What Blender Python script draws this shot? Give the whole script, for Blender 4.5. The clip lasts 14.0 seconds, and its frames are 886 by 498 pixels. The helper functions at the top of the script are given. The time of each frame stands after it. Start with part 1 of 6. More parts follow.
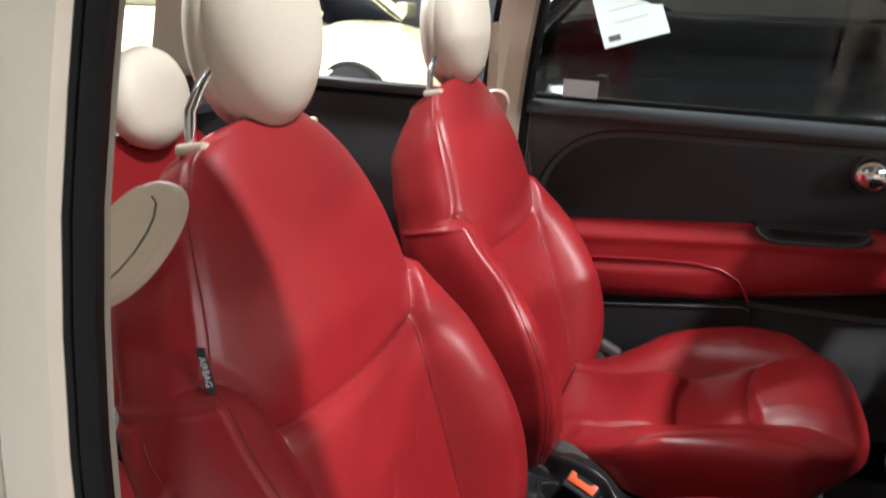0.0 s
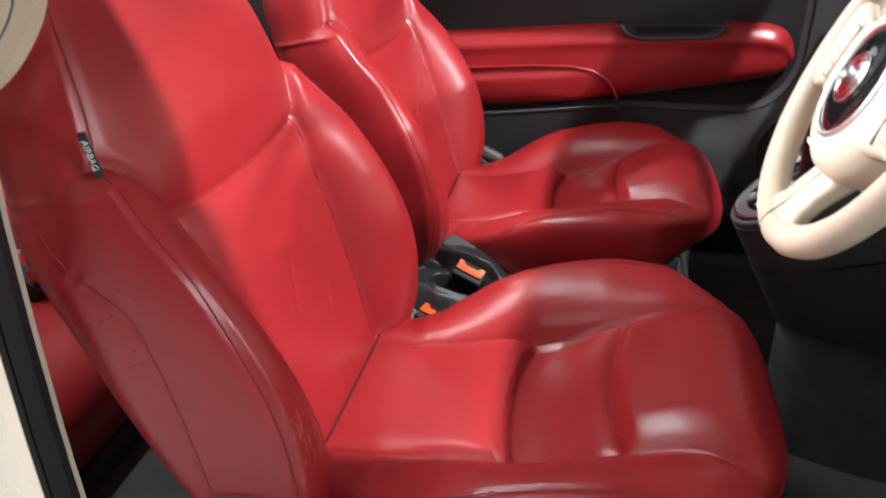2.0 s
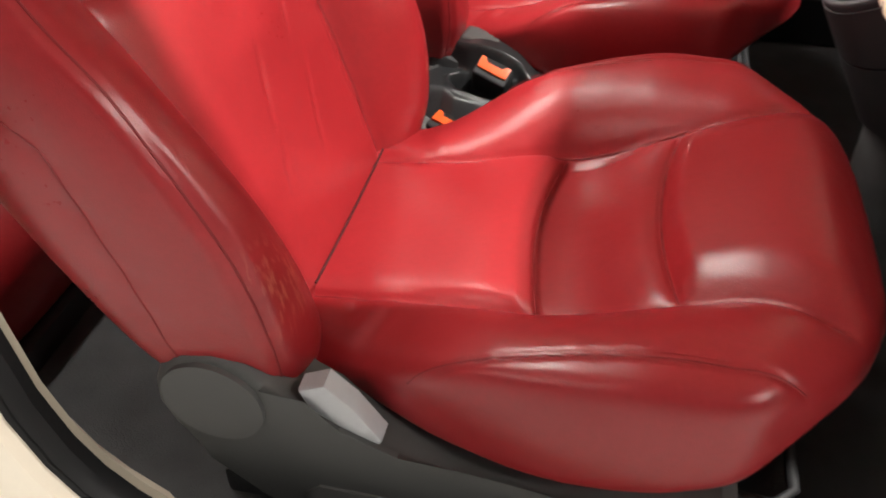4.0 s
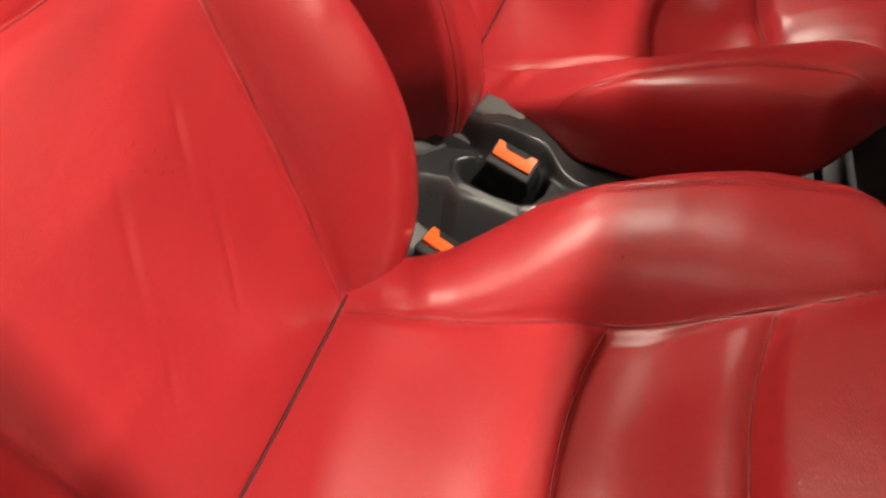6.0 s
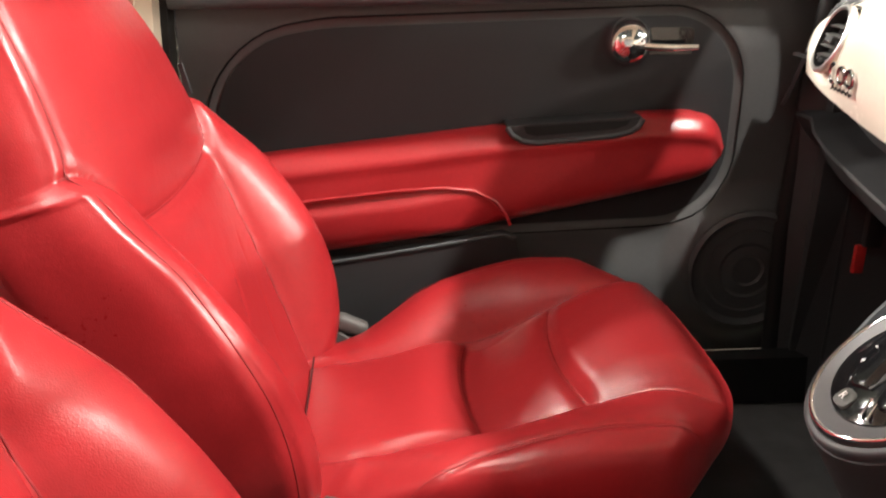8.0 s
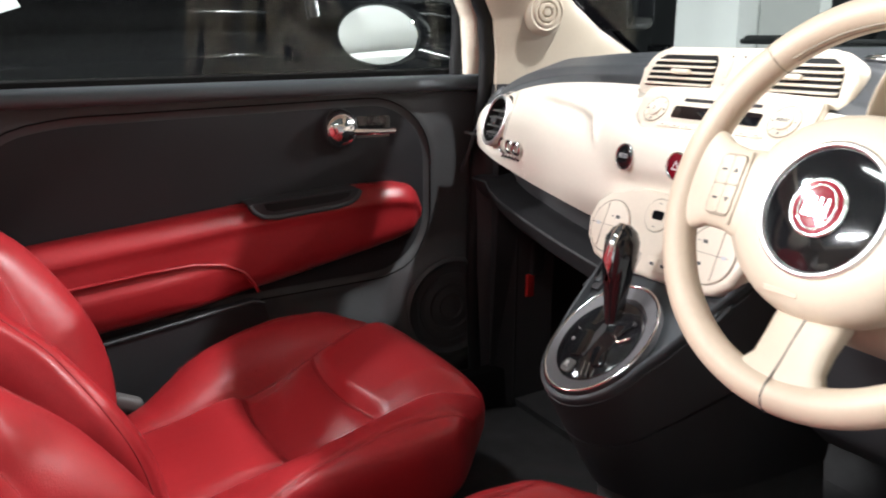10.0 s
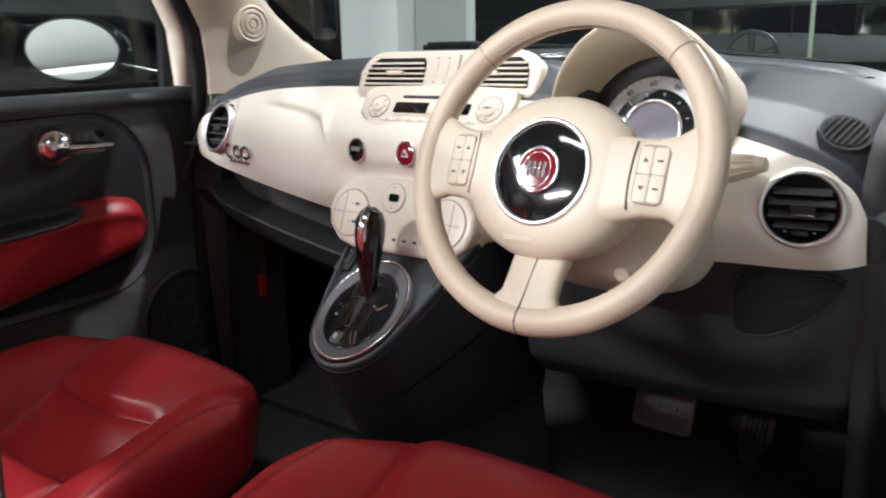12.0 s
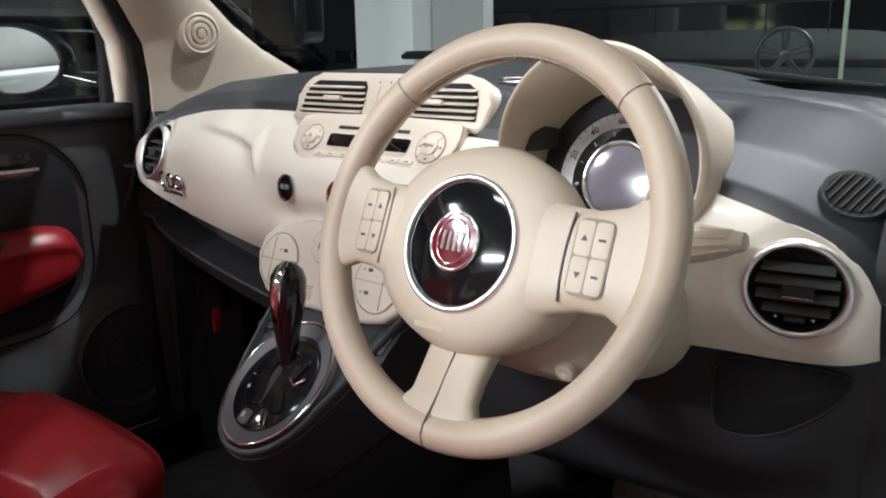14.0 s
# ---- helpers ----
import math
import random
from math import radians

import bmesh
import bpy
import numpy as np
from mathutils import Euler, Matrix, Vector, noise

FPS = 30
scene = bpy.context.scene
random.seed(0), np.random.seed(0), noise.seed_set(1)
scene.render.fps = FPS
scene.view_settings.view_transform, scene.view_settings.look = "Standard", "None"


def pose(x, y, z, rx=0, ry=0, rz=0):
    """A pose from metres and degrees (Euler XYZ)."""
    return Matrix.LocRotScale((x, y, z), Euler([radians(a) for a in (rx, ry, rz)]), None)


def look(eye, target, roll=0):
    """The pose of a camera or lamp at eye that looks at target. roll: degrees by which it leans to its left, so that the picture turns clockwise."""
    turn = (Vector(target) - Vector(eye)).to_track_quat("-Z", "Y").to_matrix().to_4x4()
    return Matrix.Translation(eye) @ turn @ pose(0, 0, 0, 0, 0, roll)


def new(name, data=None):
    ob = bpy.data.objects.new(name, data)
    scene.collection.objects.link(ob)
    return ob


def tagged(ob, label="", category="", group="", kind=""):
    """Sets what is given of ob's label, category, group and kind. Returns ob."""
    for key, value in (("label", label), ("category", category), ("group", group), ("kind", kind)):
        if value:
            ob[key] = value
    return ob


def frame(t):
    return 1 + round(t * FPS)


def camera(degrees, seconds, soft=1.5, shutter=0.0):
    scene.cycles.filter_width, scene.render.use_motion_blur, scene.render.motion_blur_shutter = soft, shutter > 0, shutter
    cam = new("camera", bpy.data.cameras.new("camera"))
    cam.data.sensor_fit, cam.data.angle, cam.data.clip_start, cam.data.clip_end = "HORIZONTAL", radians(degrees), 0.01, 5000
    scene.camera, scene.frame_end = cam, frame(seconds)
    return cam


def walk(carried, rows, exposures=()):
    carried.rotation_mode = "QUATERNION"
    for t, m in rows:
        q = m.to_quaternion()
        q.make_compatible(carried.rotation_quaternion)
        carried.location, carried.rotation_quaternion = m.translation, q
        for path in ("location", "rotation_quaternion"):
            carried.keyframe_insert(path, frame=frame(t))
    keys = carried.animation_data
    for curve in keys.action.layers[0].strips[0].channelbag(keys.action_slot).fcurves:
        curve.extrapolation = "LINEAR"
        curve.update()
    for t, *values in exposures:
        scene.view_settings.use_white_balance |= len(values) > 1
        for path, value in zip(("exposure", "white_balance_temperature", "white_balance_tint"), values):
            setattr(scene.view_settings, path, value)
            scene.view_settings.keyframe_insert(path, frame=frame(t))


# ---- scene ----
cam = camera(56.3, 14.0, soft=1.9, shutter=0.4)
PATH = [
    (0, (0.222, -1.092, 1.191), (-0.387, 0.724, 0.618), 3.6),
    (0.5, (0.235, -1.107, 1.177), (-0.32, 0.681, 0.476), 3.5),
    (1, (0.243, -1.127, 1.164), (-0.249, 0.657, 0.403), 3.0),
    (1.5, (0.259, -1.148, 1.154), (-0.168, 0.627, 0.337), 2.4),
    (2, (0.265, -1.163, 1.138), (-0.059, 0.598, 0.246), 1.6),
    (2.5, (0.265, -1.171, 1.11), (0.059, 0.563, 0.134), 0.5),
    (3, (0.249, -1.15, 1.078), (0.142, 0.508, -0.034), 1.2),
    (3.2, (0.246, -1.12, 1.075), (0.124, 0.496, -0.097), 0.9),
    (5.3, (0.263, -0.766, 1.014), (-0.361, 0.576, -0.331), -0.9),
    (5.5, (0.262, -0.73, 1.013), (-0.326, 0.63, -0.331), -1.4),
    (6, (0.227, -0.662, 0.998), (-0.214, 0.774, -0.322), -1.5),
    (6.5, (0.21, -0.602, 1.005), (-0.097, 0.961, -0.204), -3.4),
    (7, (0.214, -0.575, 1.011), (0.058, 1.149, 0.009), -4.1),
    (7.2, (0.2, -0.574, 1.021), (0.104, 1.197, 0.097), -2.9),
    (9.3, (-0.035, -0.676, 1.067), (0.632, 1.137, 0.549), 0.0),
    (9.5, (-0.054, -0.688, 1.068), (0.721, 1.082, 0.551), -0.0),
    (10, (-0.106, -0.756, 1.077), (0.845, 0.934, 0.585), 0.3),
    (10.5, (-0.189, -0.83, 1.079), (0.872, 0.801, 0.617), -0.2),
    (11, (-0.229, -0.831, 1.078), (0.989, 0.693, 0.64), -0.8),
    (11.5, (-0.246, -0.801, 1.074), (1.163, 0.548, 0.634), -0.9),
    (12, (-0.259, -0.783, 1.068), (1.27, 0.419, 0.602), -1.1),
    (12.5, (-0.242, -0.772, 1.065), (1.341, 0.338, 0.558), -1.6),
    (13, (-0.158, -0.756, 1.079), (1.412, 0.373, 0.569), -0.9),
    (13.5, (-0.075, -0.771, 1.096), (1.445, 0.433, 0.604), -0.6),
    (14, (-0.024, -0.754, 1.107), (1.45, 0.508, 0.62), -1.0),
]
EXPOSURES = [(0.0, 0.35, 6150, 10), (1.5, 0.75, 6100, 10), (3.2, 1.05, 6250, 10), (5.5, 0.98, 7700, 10), (7.0, 1.3, 7600, 10), (9.3, 0.97, 6200, 10), (10.0, 0.55, 6150, 10), (10.5, 0.42, 6000, 10), (12.0, 0.02, 6000, 10), (14.0, -0.34, 6000, 10)]
walk(cam, [(t, look(eye, target, roll)) for t, eye, target, roll in PATH], EXPOSURES)

# ---- world and light ----
world = bpy.data.worlds.new("showroom_dim")
scene.world = world
world.use_nodes = True
world.node_tree.nodes["Background"].inputs[0].default_value = (0.75, 0.8, 0.9, 1)
world.node_tree.nodes["Background"].inputs[1].default_value = 0.05


def area_lamp(name, m, sx, sy, watts, colour=(1.0, 0.97, 0.94)):
    d = bpy.data.lights.new(name, "AREA")
    d.shape, d.size, d.size_y, d.energy, d.color = "RECTANGLE", sx, sy, watts, colour
    ob = new(name, d)
    ob.matrix_world = m
    return ob


# lamps added on the unseen ceiling to light the car: (x, y, length along x, length along y, watts)
CEILING = 3.6
LAMPS = [(1.5, -0.4, 0.09, 0.09, 105), (3.8, -2.3, 0.3, 0.6, 52), (6.3, -1.3, 0.3, 0.9, 420), (-1.5, 0.25, 0.2, 1.6, 36), (-5.6, 1.7, 0.3, 2.0, 980),
         (-3.4, 3.3, 2.4, 0.3, 330), (-2.4, -3.4, 2.0, 0.3, 5)]
for lx, ly, sx, sy, w in LAMPS:
    area_lamp("added_ceiling_lamp", pose(lx, ly, CEILING - 0.06), sx, sy, w)


# ---- materials ----
def material(name, colour, rough=0.5, metal=0.0, grain=(0, 0), var=0.12, scale=6.0, coat=0.0, spec=0.5, rough_var=0.08, bump2=(0, 0)):
    """colour with soft stains, a rough map, and fine relief: grain = (cells per metre, height in mm)."""
    m = bpy.data.materials.new(name)
    m.use_nodes = True
    n, l = m.node_tree.nodes, m.node_tree.links
    b = n["Principled BSDF"]
    b.inputs["Metallic"].default_value, b.inputs["Coat Weight"].default_value = metal, coat
    b.inputs["Coat Roughness"].default_value = 0.22 if "leather" in name else 0.06
    b.inputs["Specular IOR Level"].default_value = spec
    tc = n.new("ShaderNodeTexCoord")
    big = n.new("ShaderNodeTexNoise")
    big.inputs["Scale"].default_value, big.inputs["Detail"].default_value = scale, 5
    l.new(tc.outputs["Object"], big.inputs["Vector"])
    fine = n.new("ShaderNodeTexNoise")
    fine.inputs["Scale"].default_value, fine.inputs["Detail"].default_value = scale * 30, 3
    l.new(tc.outputs["Object"], fine.inputs["Vector"])
    mix = n.new("ShaderNodeMath")
    mix.operation = "MULTIPLY_ADD"
    mix.inputs[1].default_value = 0.6
    l.new(big.outputs["Fac"], mix.inputs[0])
    half = n.new("ShaderNodeMath")
    half.operation = "MULTIPLY"
    half.inputs[1].default_value = 0.4
    l.new(fine.outputs["Fac"], half.inputs[0])
    l.new(half.outputs[0], mix.inputs[2])
    ramp = n.new("ShaderNodeValToRGB")
    c = Vector(colour)
    ramp.color_ramp.elements[0].position, ramp.color_ramp.elements[1].position = 0.3, 0.7
    ramp.color_ramp.elements[0].color = (*(c * (1 - var)), 1)
    ramp.color_ramp.elements[1].color = (*[min(1, v) for v in c * (1 + var)], 1)
    l.new(mix.outputs[0], ramp.inputs["Fac"])
    l.new(ramp.outputs["Color"], b.inputs["Base Color"])
    mr = n.new("ShaderNodeMapRange")
    mr.inputs["From Min"].default_value, mr.inputs["From Max"].default_value = 0.3, 0.7
    mr.inputs["To Min"].default_value, mr.inputs["To Max"].default_value = max(0.02, rough - rough_var), min(1, rough + rough_var)
    l.new(mix.outputs[0], mr.inputs["Value"])
    l.new(mr.outputs["Result"], b.inputs["Roughness"])
    last = None
    for cells, height, kind in ((*grain, "v"), (*bump2, "n")):
        if not cells:
            continue
        if kind == "v":
            t = n.new("ShaderNodeTexVoronoi")
            t.feature = "SMOOTH_F1"
            out = t.outputs["Distance"]
        else:
            t = n.new("ShaderNodeTexNoise")
            t.inputs["Detail"].default_value = 4
            out = t.outputs["Fac"]
        t.inputs["Scale"].default_value = cells
        l.new(tc.outputs["Object"], t.inputs["Vector"])
        bp = n.new("ShaderNodeBump")
        bp.inputs["Strength"].default_value, bp.inputs["Distance"].default_value = 1.0, height / 1000
        l.new(out, bp.inputs["Height"])
        if last:
            l.new(last.outputs["Normal"], bp.inputs["Normal"])
        last = bp
    if last:
        l.new(last.outputs["Normal"], b.inputs["Normal"])
    return m


def glass(name, tint=(0.9, 0.95, 0.93), rough=0.0):
    m = bpy.data.materials.new(name)
    m.use_nodes = True
    n, l = m.node_tree.nodes, m.node_tree.links
    n.remove(n["Principled BSDF"])
    tr, gl, mx = (n.new("ShaderNode" + k) for k in ("BsdfTransparent", "BsdfGlossy", "MixShader"))
    tr.inputs["Color"].default_value = (*tint, 1)
    gl.inputs["Roughness"].default_value = rough
    mx.inputs[0].default_value = 0.02
    l.new(tr.outputs[0], mx.inputs[1])
    l.new(gl.outputs[0], mx.inputs[2])
    l.new(mx.outputs[0], n["Material Output"].inputs[0])
    return m


def glow(name, colour, strength):
    m = bpy.data.materials.new(name)
    m.use_nodes = True
    b = m.node_tree.nodes["Principled BSDF"]
    b.inputs["Emission Color"].default_value, b.inputs["Emission Strength"].default_value = (*colour, 1), strength
    return m


RED = material("red_leather", (0.33, 0.018, 0.0225), 0.34, grain=(900, 0.14), bump2=(45, 0.5), var=0.12, coat=0.1, spec=0.5)
RED_WORN = material("worn_red_leather", (0.33, 0.018, 0.0225), 0.34, grain=(900, 0.14), bump2=(45, 0.5), var=0.12, coat=0.1, spec=0.5)


def add_scuffs(m, centre, radius, colour):
    """Scratched patches of another colour round a point of the thing."""
    n, l = m.node_tree.nodes, m.node_tree.links
    b = n["Principled BSDF"]
    old = b.inputs["Base Color"].links[0].from_socket
    tc, sub, ln, rg = n.new("ShaderNodeTexCoord"), n.new("ShaderNodeVectorMath"), n.new("ShaderNodeVectorMath"), n.new("ShaderNodeMapRange")
    sub.operation, ln.operation = "SUBTRACT", "LENGTH"
    sub.inputs[1].default_value = centre
    l.new(tc.outputs["Object"], sub.inputs[0])
    l.new(sub.outputs[0], ln.inputs[0])
    rg.inputs["From Min"].default_value, rg.inputs["From Max"].default_value = radius, radius * 0.3
    l.new(ln.outputs["Value"], rg.inputs["Value"])
    mp, no, cr, mu, mx = n.new("ShaderNodeMapping"), n.new("ShaderNodeTexNoise"), n.new("ShaderNodeMapRange"), n.new("ShaderNodeMath"), n.new("ShaderNodeMix")
    mp.inputs["Rotation"].default_value = (0.5, 0.6, 0)
    mp.inputs["Scale"].default_value = (260, 260, 30)
    l.new(tc.outputs["Object"], mp.inputs["Vector"])
    l.new(mp.outputs[0], no.inputs["Vector"])
    no.inputs["Scale"].default_value, no.inputs["Detail"].default_value = 1.0, 3
    cr.inputs["From Min"].default_value, cr.inputs["From Max"].default_value = 0.50, 0.66
    l.new(no.outputs["Fac"], cr.inputs["Value"])
    mu.operation = "MULTIPLY"
    l.new(rg.outputs[0], mu.inputs[0])
    l.new(cr.outputs[0], mu.inputs[1])
    mx.data_type = "RGBA"
    l.new(mu.outputs[0], mx.inputs[0])
    l.new(old, mx.inputs[6])
    mx.inputs[7].default_value = (*colour, 1)
    l.new(mx.outputs[2], b.inputs["Base Color"])


add_scuffs(RED_WORN, (0.03, -0.225, 0.615), 0.06, (0.48, 0.10, 0.07))
CREAM_L = material("cream_leather", (0.60, 0.50, 0.38), 0.48, grain=(900, 0.08), var=0.05)
CREAM_P = material("cream_plastic", (0.63, 0.55, 0.43), 0.42, grain=(1500, 0.04), var=0.04)
PALE_P = material("pale_cream_plastic", (0.74, 0.67, 0.56), 0.36, grain=(1500, 0.03), var=0.04)
PEARL = material("pearl_cream_paint", (0.80, 0.75, 0.65), 0.2, coat=0.6, var=0.03)
# soft grey plastic with the lamplight on the ledge put into its colour
LEDGE = material("lit_grey_ledge_plastic", (0.075, 0.086, 0.094), 0.5, spec=0.4, grain=(1100, 0.15), var=0.08)
GREY_P = material("soft_dark_grey_plastic", (0.046, 0.051, 0.056), 0.46, spec=0.45, grain=(1100, 0.15), var=0.1)
BLACK_P = material("black_plastic", (0.028, 0.028, 0.030), 0.58, spec=0.35, grain=(1200, 0.12), var=0.15)
TRIM_G = material("grey_seat_plastic", (0.08, 0.08, 0.078), 0.55, grain=(1200, 0.12), var=0.08)
LIGHT_G = material("light_grey_plastic", (0.55, 0.56, 0.58), 0.4, var=0.05)
CARPET = material("dark_carpet", (0.048, 0.048, 0.049), 0.95, bump2=(700, 2.0), var=0.4, scale=20)
GLOSSB = material("gloss_black", (0.006, 0.006, 0.007), 0.08, coat=0.5, var=0.1, rough_var=0.03)
CHROME = material("chrome", (0.85, 0.85, 0.86), 0.08, metal=1.0, var=0.02, rough_var=0.03)
BRIGHT = material("brushed_bright_trim", (0.92, 0.92, 0.92), 0.34, metal=1.0, var=0.03)
SATIN = material("satin_metal", (0.6, 0.6, 0.62), 0.28, metal=1.0, var=0.05)
SHINY_G = material("shiny_dark_grey_plastic", (0.020, 0.021, 0.022), 0.32, var=0.08)
# rubber lightened; light that the footwell lacks is put into the colour
PEDAL = material("lightened_pedal_rubber", (0.20, 0.20, 0.202), 0.45, var=0.25)
RUBBER = material("black_rubber", (0.009, 0.009, 0.0095), 0.6, var=0.2, spec=0.25)
HEAD_L = material("pale_cream_leather", (0.70, 0.64, 0.53), 0.45, grain=(900, 0.08), var=0.05)
GAP = material("dark_red_gap_shade", (0.05, 0.003, 0.004), 0.8, var=0.1)
BODY = material("cream_car_paint", (0.86, 0.78, 0.64), 0.22, coat=0.8, var=0.02)
SEAM = material("dark_red_seam", (0.22, 0.010, 0.013), 0.6, var=0.1)
TAN = material("tan_gap", (0.34, 0.29, 0.22), 0.6, var=0.1)
ORANGE = material("orange_plastic", (0.85, 0.11, 0.02), 0.4, var=0.05)
REDGLOSS = material("gloss_red", (0.16, 0.005, 0.014), 0.12, coat=0.8, var=0.05)
REDP = material("red_plastic", (0.5, 0.02, 0.02), 0.4, var=0.05)
GLASS = glass("window_glass")
MIRROR = material("mirror_silver", (0.9, 0.9, 0.9), 0.02, metal=1.0, var=0.01, rough_var=0.01)
DARKGLASS = material("dark_display", (0.004, 0.004, 0.006), 0.06, coat=1.0, var=0.1, rough_var=0.02)
GREYSCREEN = material("grey_display", (0.18, 0.17, 0.21), 0.1, coat=1.0, var=0.1, rough_var=0.02)
WHITEP = material("white_print", (0.75, 0.75, 0.75), 0.5, var=0.03)
FLOOR_M = material("showroom_floor", (0.34, 0.335, 0.325), 0.25, var=0.1, scale=1.5)
WALL_M = material("showroom_wall", (0.42, 0.42, 0.41), 0.7, var=0.08, scale=1.0)
WHITEWALL = material("white_column_paint", (0.8, 0.8, 0.8), 0.6, var=0.03)
CEIL_M = material("dark_ceiling", (0.10, 0.10, 0.105), 0.8, var=0.1)
BLACKCAR = material("black_car_paint", (0.005, 0.005, 0.006), 0.12, coat=0.15, spec=0.35, var=0.1, rough_var=0.02)
YELLOWCAR = material("pale_yellow_car_paint", (0.8, 0.76, 0.45), 0.25, coat=0.8, var=0.03)
WHITECAR = material("white_car_paint", (0.75, 0.75, 0.75), 0.25, coat=0.8, var=0.03)
# lighter than black_plastic; the sheen on the door is put into the colour
DOOR_P = material("lightened_black_door_plastic", (0.056, 0.058, 0.060), 0.46, spec=0.45, grain=(1100, 0.12), var=0.12)
# alloy darkened to the faintness of a reflection
DARKMETAL = material("dim_reflected_alloy", (0.06, 0.06, 0.066), 0.35, metal=0.6, var=0.1)
# door plastic darkened; the dark reflection in the field is in the colour
FIELD_P = material("darkened_door_plastic", (0.018, 0.018, 0.020), 0.6, spec=0.35, grain=(1300, 0.15), var=0.2)
GREENEDGE = material("green_glass_edge", (0.26, 0.31, 0.24), 0.2, var=0.1)
BLACKWALL = material("black_wall", (0.03, 0.032, 0.034), 0.4, var=0.15, scale=2.0)
TUBE = glow("lamp_tube_glow", (1.0, 0.97, 0.92), 14.0)


# ---- mesh helpers ----
def obj(name, verts, faces, mat, parent=None, label="", normals=None, smooth=True, sharp=0):
    me = bpy.data.meshes.new(name)
    me.from_pydata([tuple(map(float, v)) for v in verts], [], [tuple(map(int, f)) for f in faces])
    me.materials.append(mat)
    me.validate()
    if smooth:
        me.shade_smooth()
    if sharp:
        me.set_sharp_from_angle(angle=radians(sharp))
    if normals is not None:
        me.normals_split_custom_set_from_vertices([tuple(map(float, v)) for v in normals])
    ob = new(name, me)
    if parent is not None:
        ob.parent = parent
    return tagged(ob, label)


def part(name, bm, mat, parent=None, label="", sharp=40):
    me = bpy.data.meshes.new(name)
    bmesh.ops.recalc_face_normals(bm, faces=bm.faces)
    bm.to_mesh(me)
    bm.free()
    me.materials.append(mat)
    me.shade_smooth()
    me.set_sharp_from_angle(angle=radians(sharp))
    ob = new(name, me)
    if parent is not None:
        ob.parent = parent
    return tagged(ob, label)


def thing(name, label, category, group="", kind=""):
    return tagged(new(name), label, category, group, kind)


def grid_faces(nu, nv, wrap_u=False):
    f = []
    for i in range(nu if wrap_u else nu - 1):
        a, b = i * nv, ((i + 1) % nu) * nv
        for j in range(nv - 1):
            f.append((a + j, b + j, b + j + 1, a + j + 1))
    return f


def surf(fn, us, vs):
    return np.array([[fn(u, v) for v in vs] for u in us], float)


def sheet(name, p, mat, parent=None, label="", thick=0.0, smooth=True, sharp=35, flip=False):
    """A grid of points p[i, j] as a sheet; thick: metres of thickness behind it."""
    nu, nv = p.shape[:2]
    v, f = p.reshape(-1, 3), grid_faces(nu, nv)
    if flip:
        f = [q[::-1] for q in f]
    if thick:
        du, dv = np.gradient(p, axis=0), np.gradient(p, axis=1)
        n = np.cross(du, dv)
        n /= np.linalg.norm(n, axis=-1, keepdims=True) + 1e-9
        if flip:
            n = -n
        k = len(v)
        v = np.concatenate([v, (p - n * thick).reshape(-1, 3)])
        f = f + [tuple(k + i for i in q[::-1]) for q in f]
        edge = [i * nv for i in range(nu)] + [(nu - 1) * nv + j for j in range(1, nv)] + [i * nv + nv - 1 for i in range(nu - 2, -1, -1)] + list(range(nv - 2, 0, -1))
        e2 = edge[1:] + edge[:1]
        f += [(a, b, k + b, k + a) if not flip else (b, a, k + a, k + b) for a, b in zip(edge, e2)]
    return obj(name, v, f, mat, parent, label, smooth=smooth, sharp=sharp)


def loft(name, rings, mat, parent=None, label="", caps=True, sharp=40):
    """Closed rings of equal length, joined and capped."""
    r = np.array(rings, float)
    nu, nv = r.shape[:2]
    v, f = r.reshape(-1, 3), []
    for i in range(nu - 1):
        for j in range(nv):
            f.append((i * nv + j, i * nv + (j + 1) % nv, (i + 1) * nv + (j + 1) % nv, (i + 1) * nv + j))
    if caps:
        f.append(tuple(range(nv))[::-1])
        f.append(tuple((nu - 1) * nv + j for j in range(nv)))
    bm = bmesh.new()
    bv = [bm.verts.new(q) for q in v]
    for q in f:
        try:
            bm.faces.new([bv[i] for i in q])
        except ValueError:
            pass
    return part(name, bm, mat, parent, label, sharp)


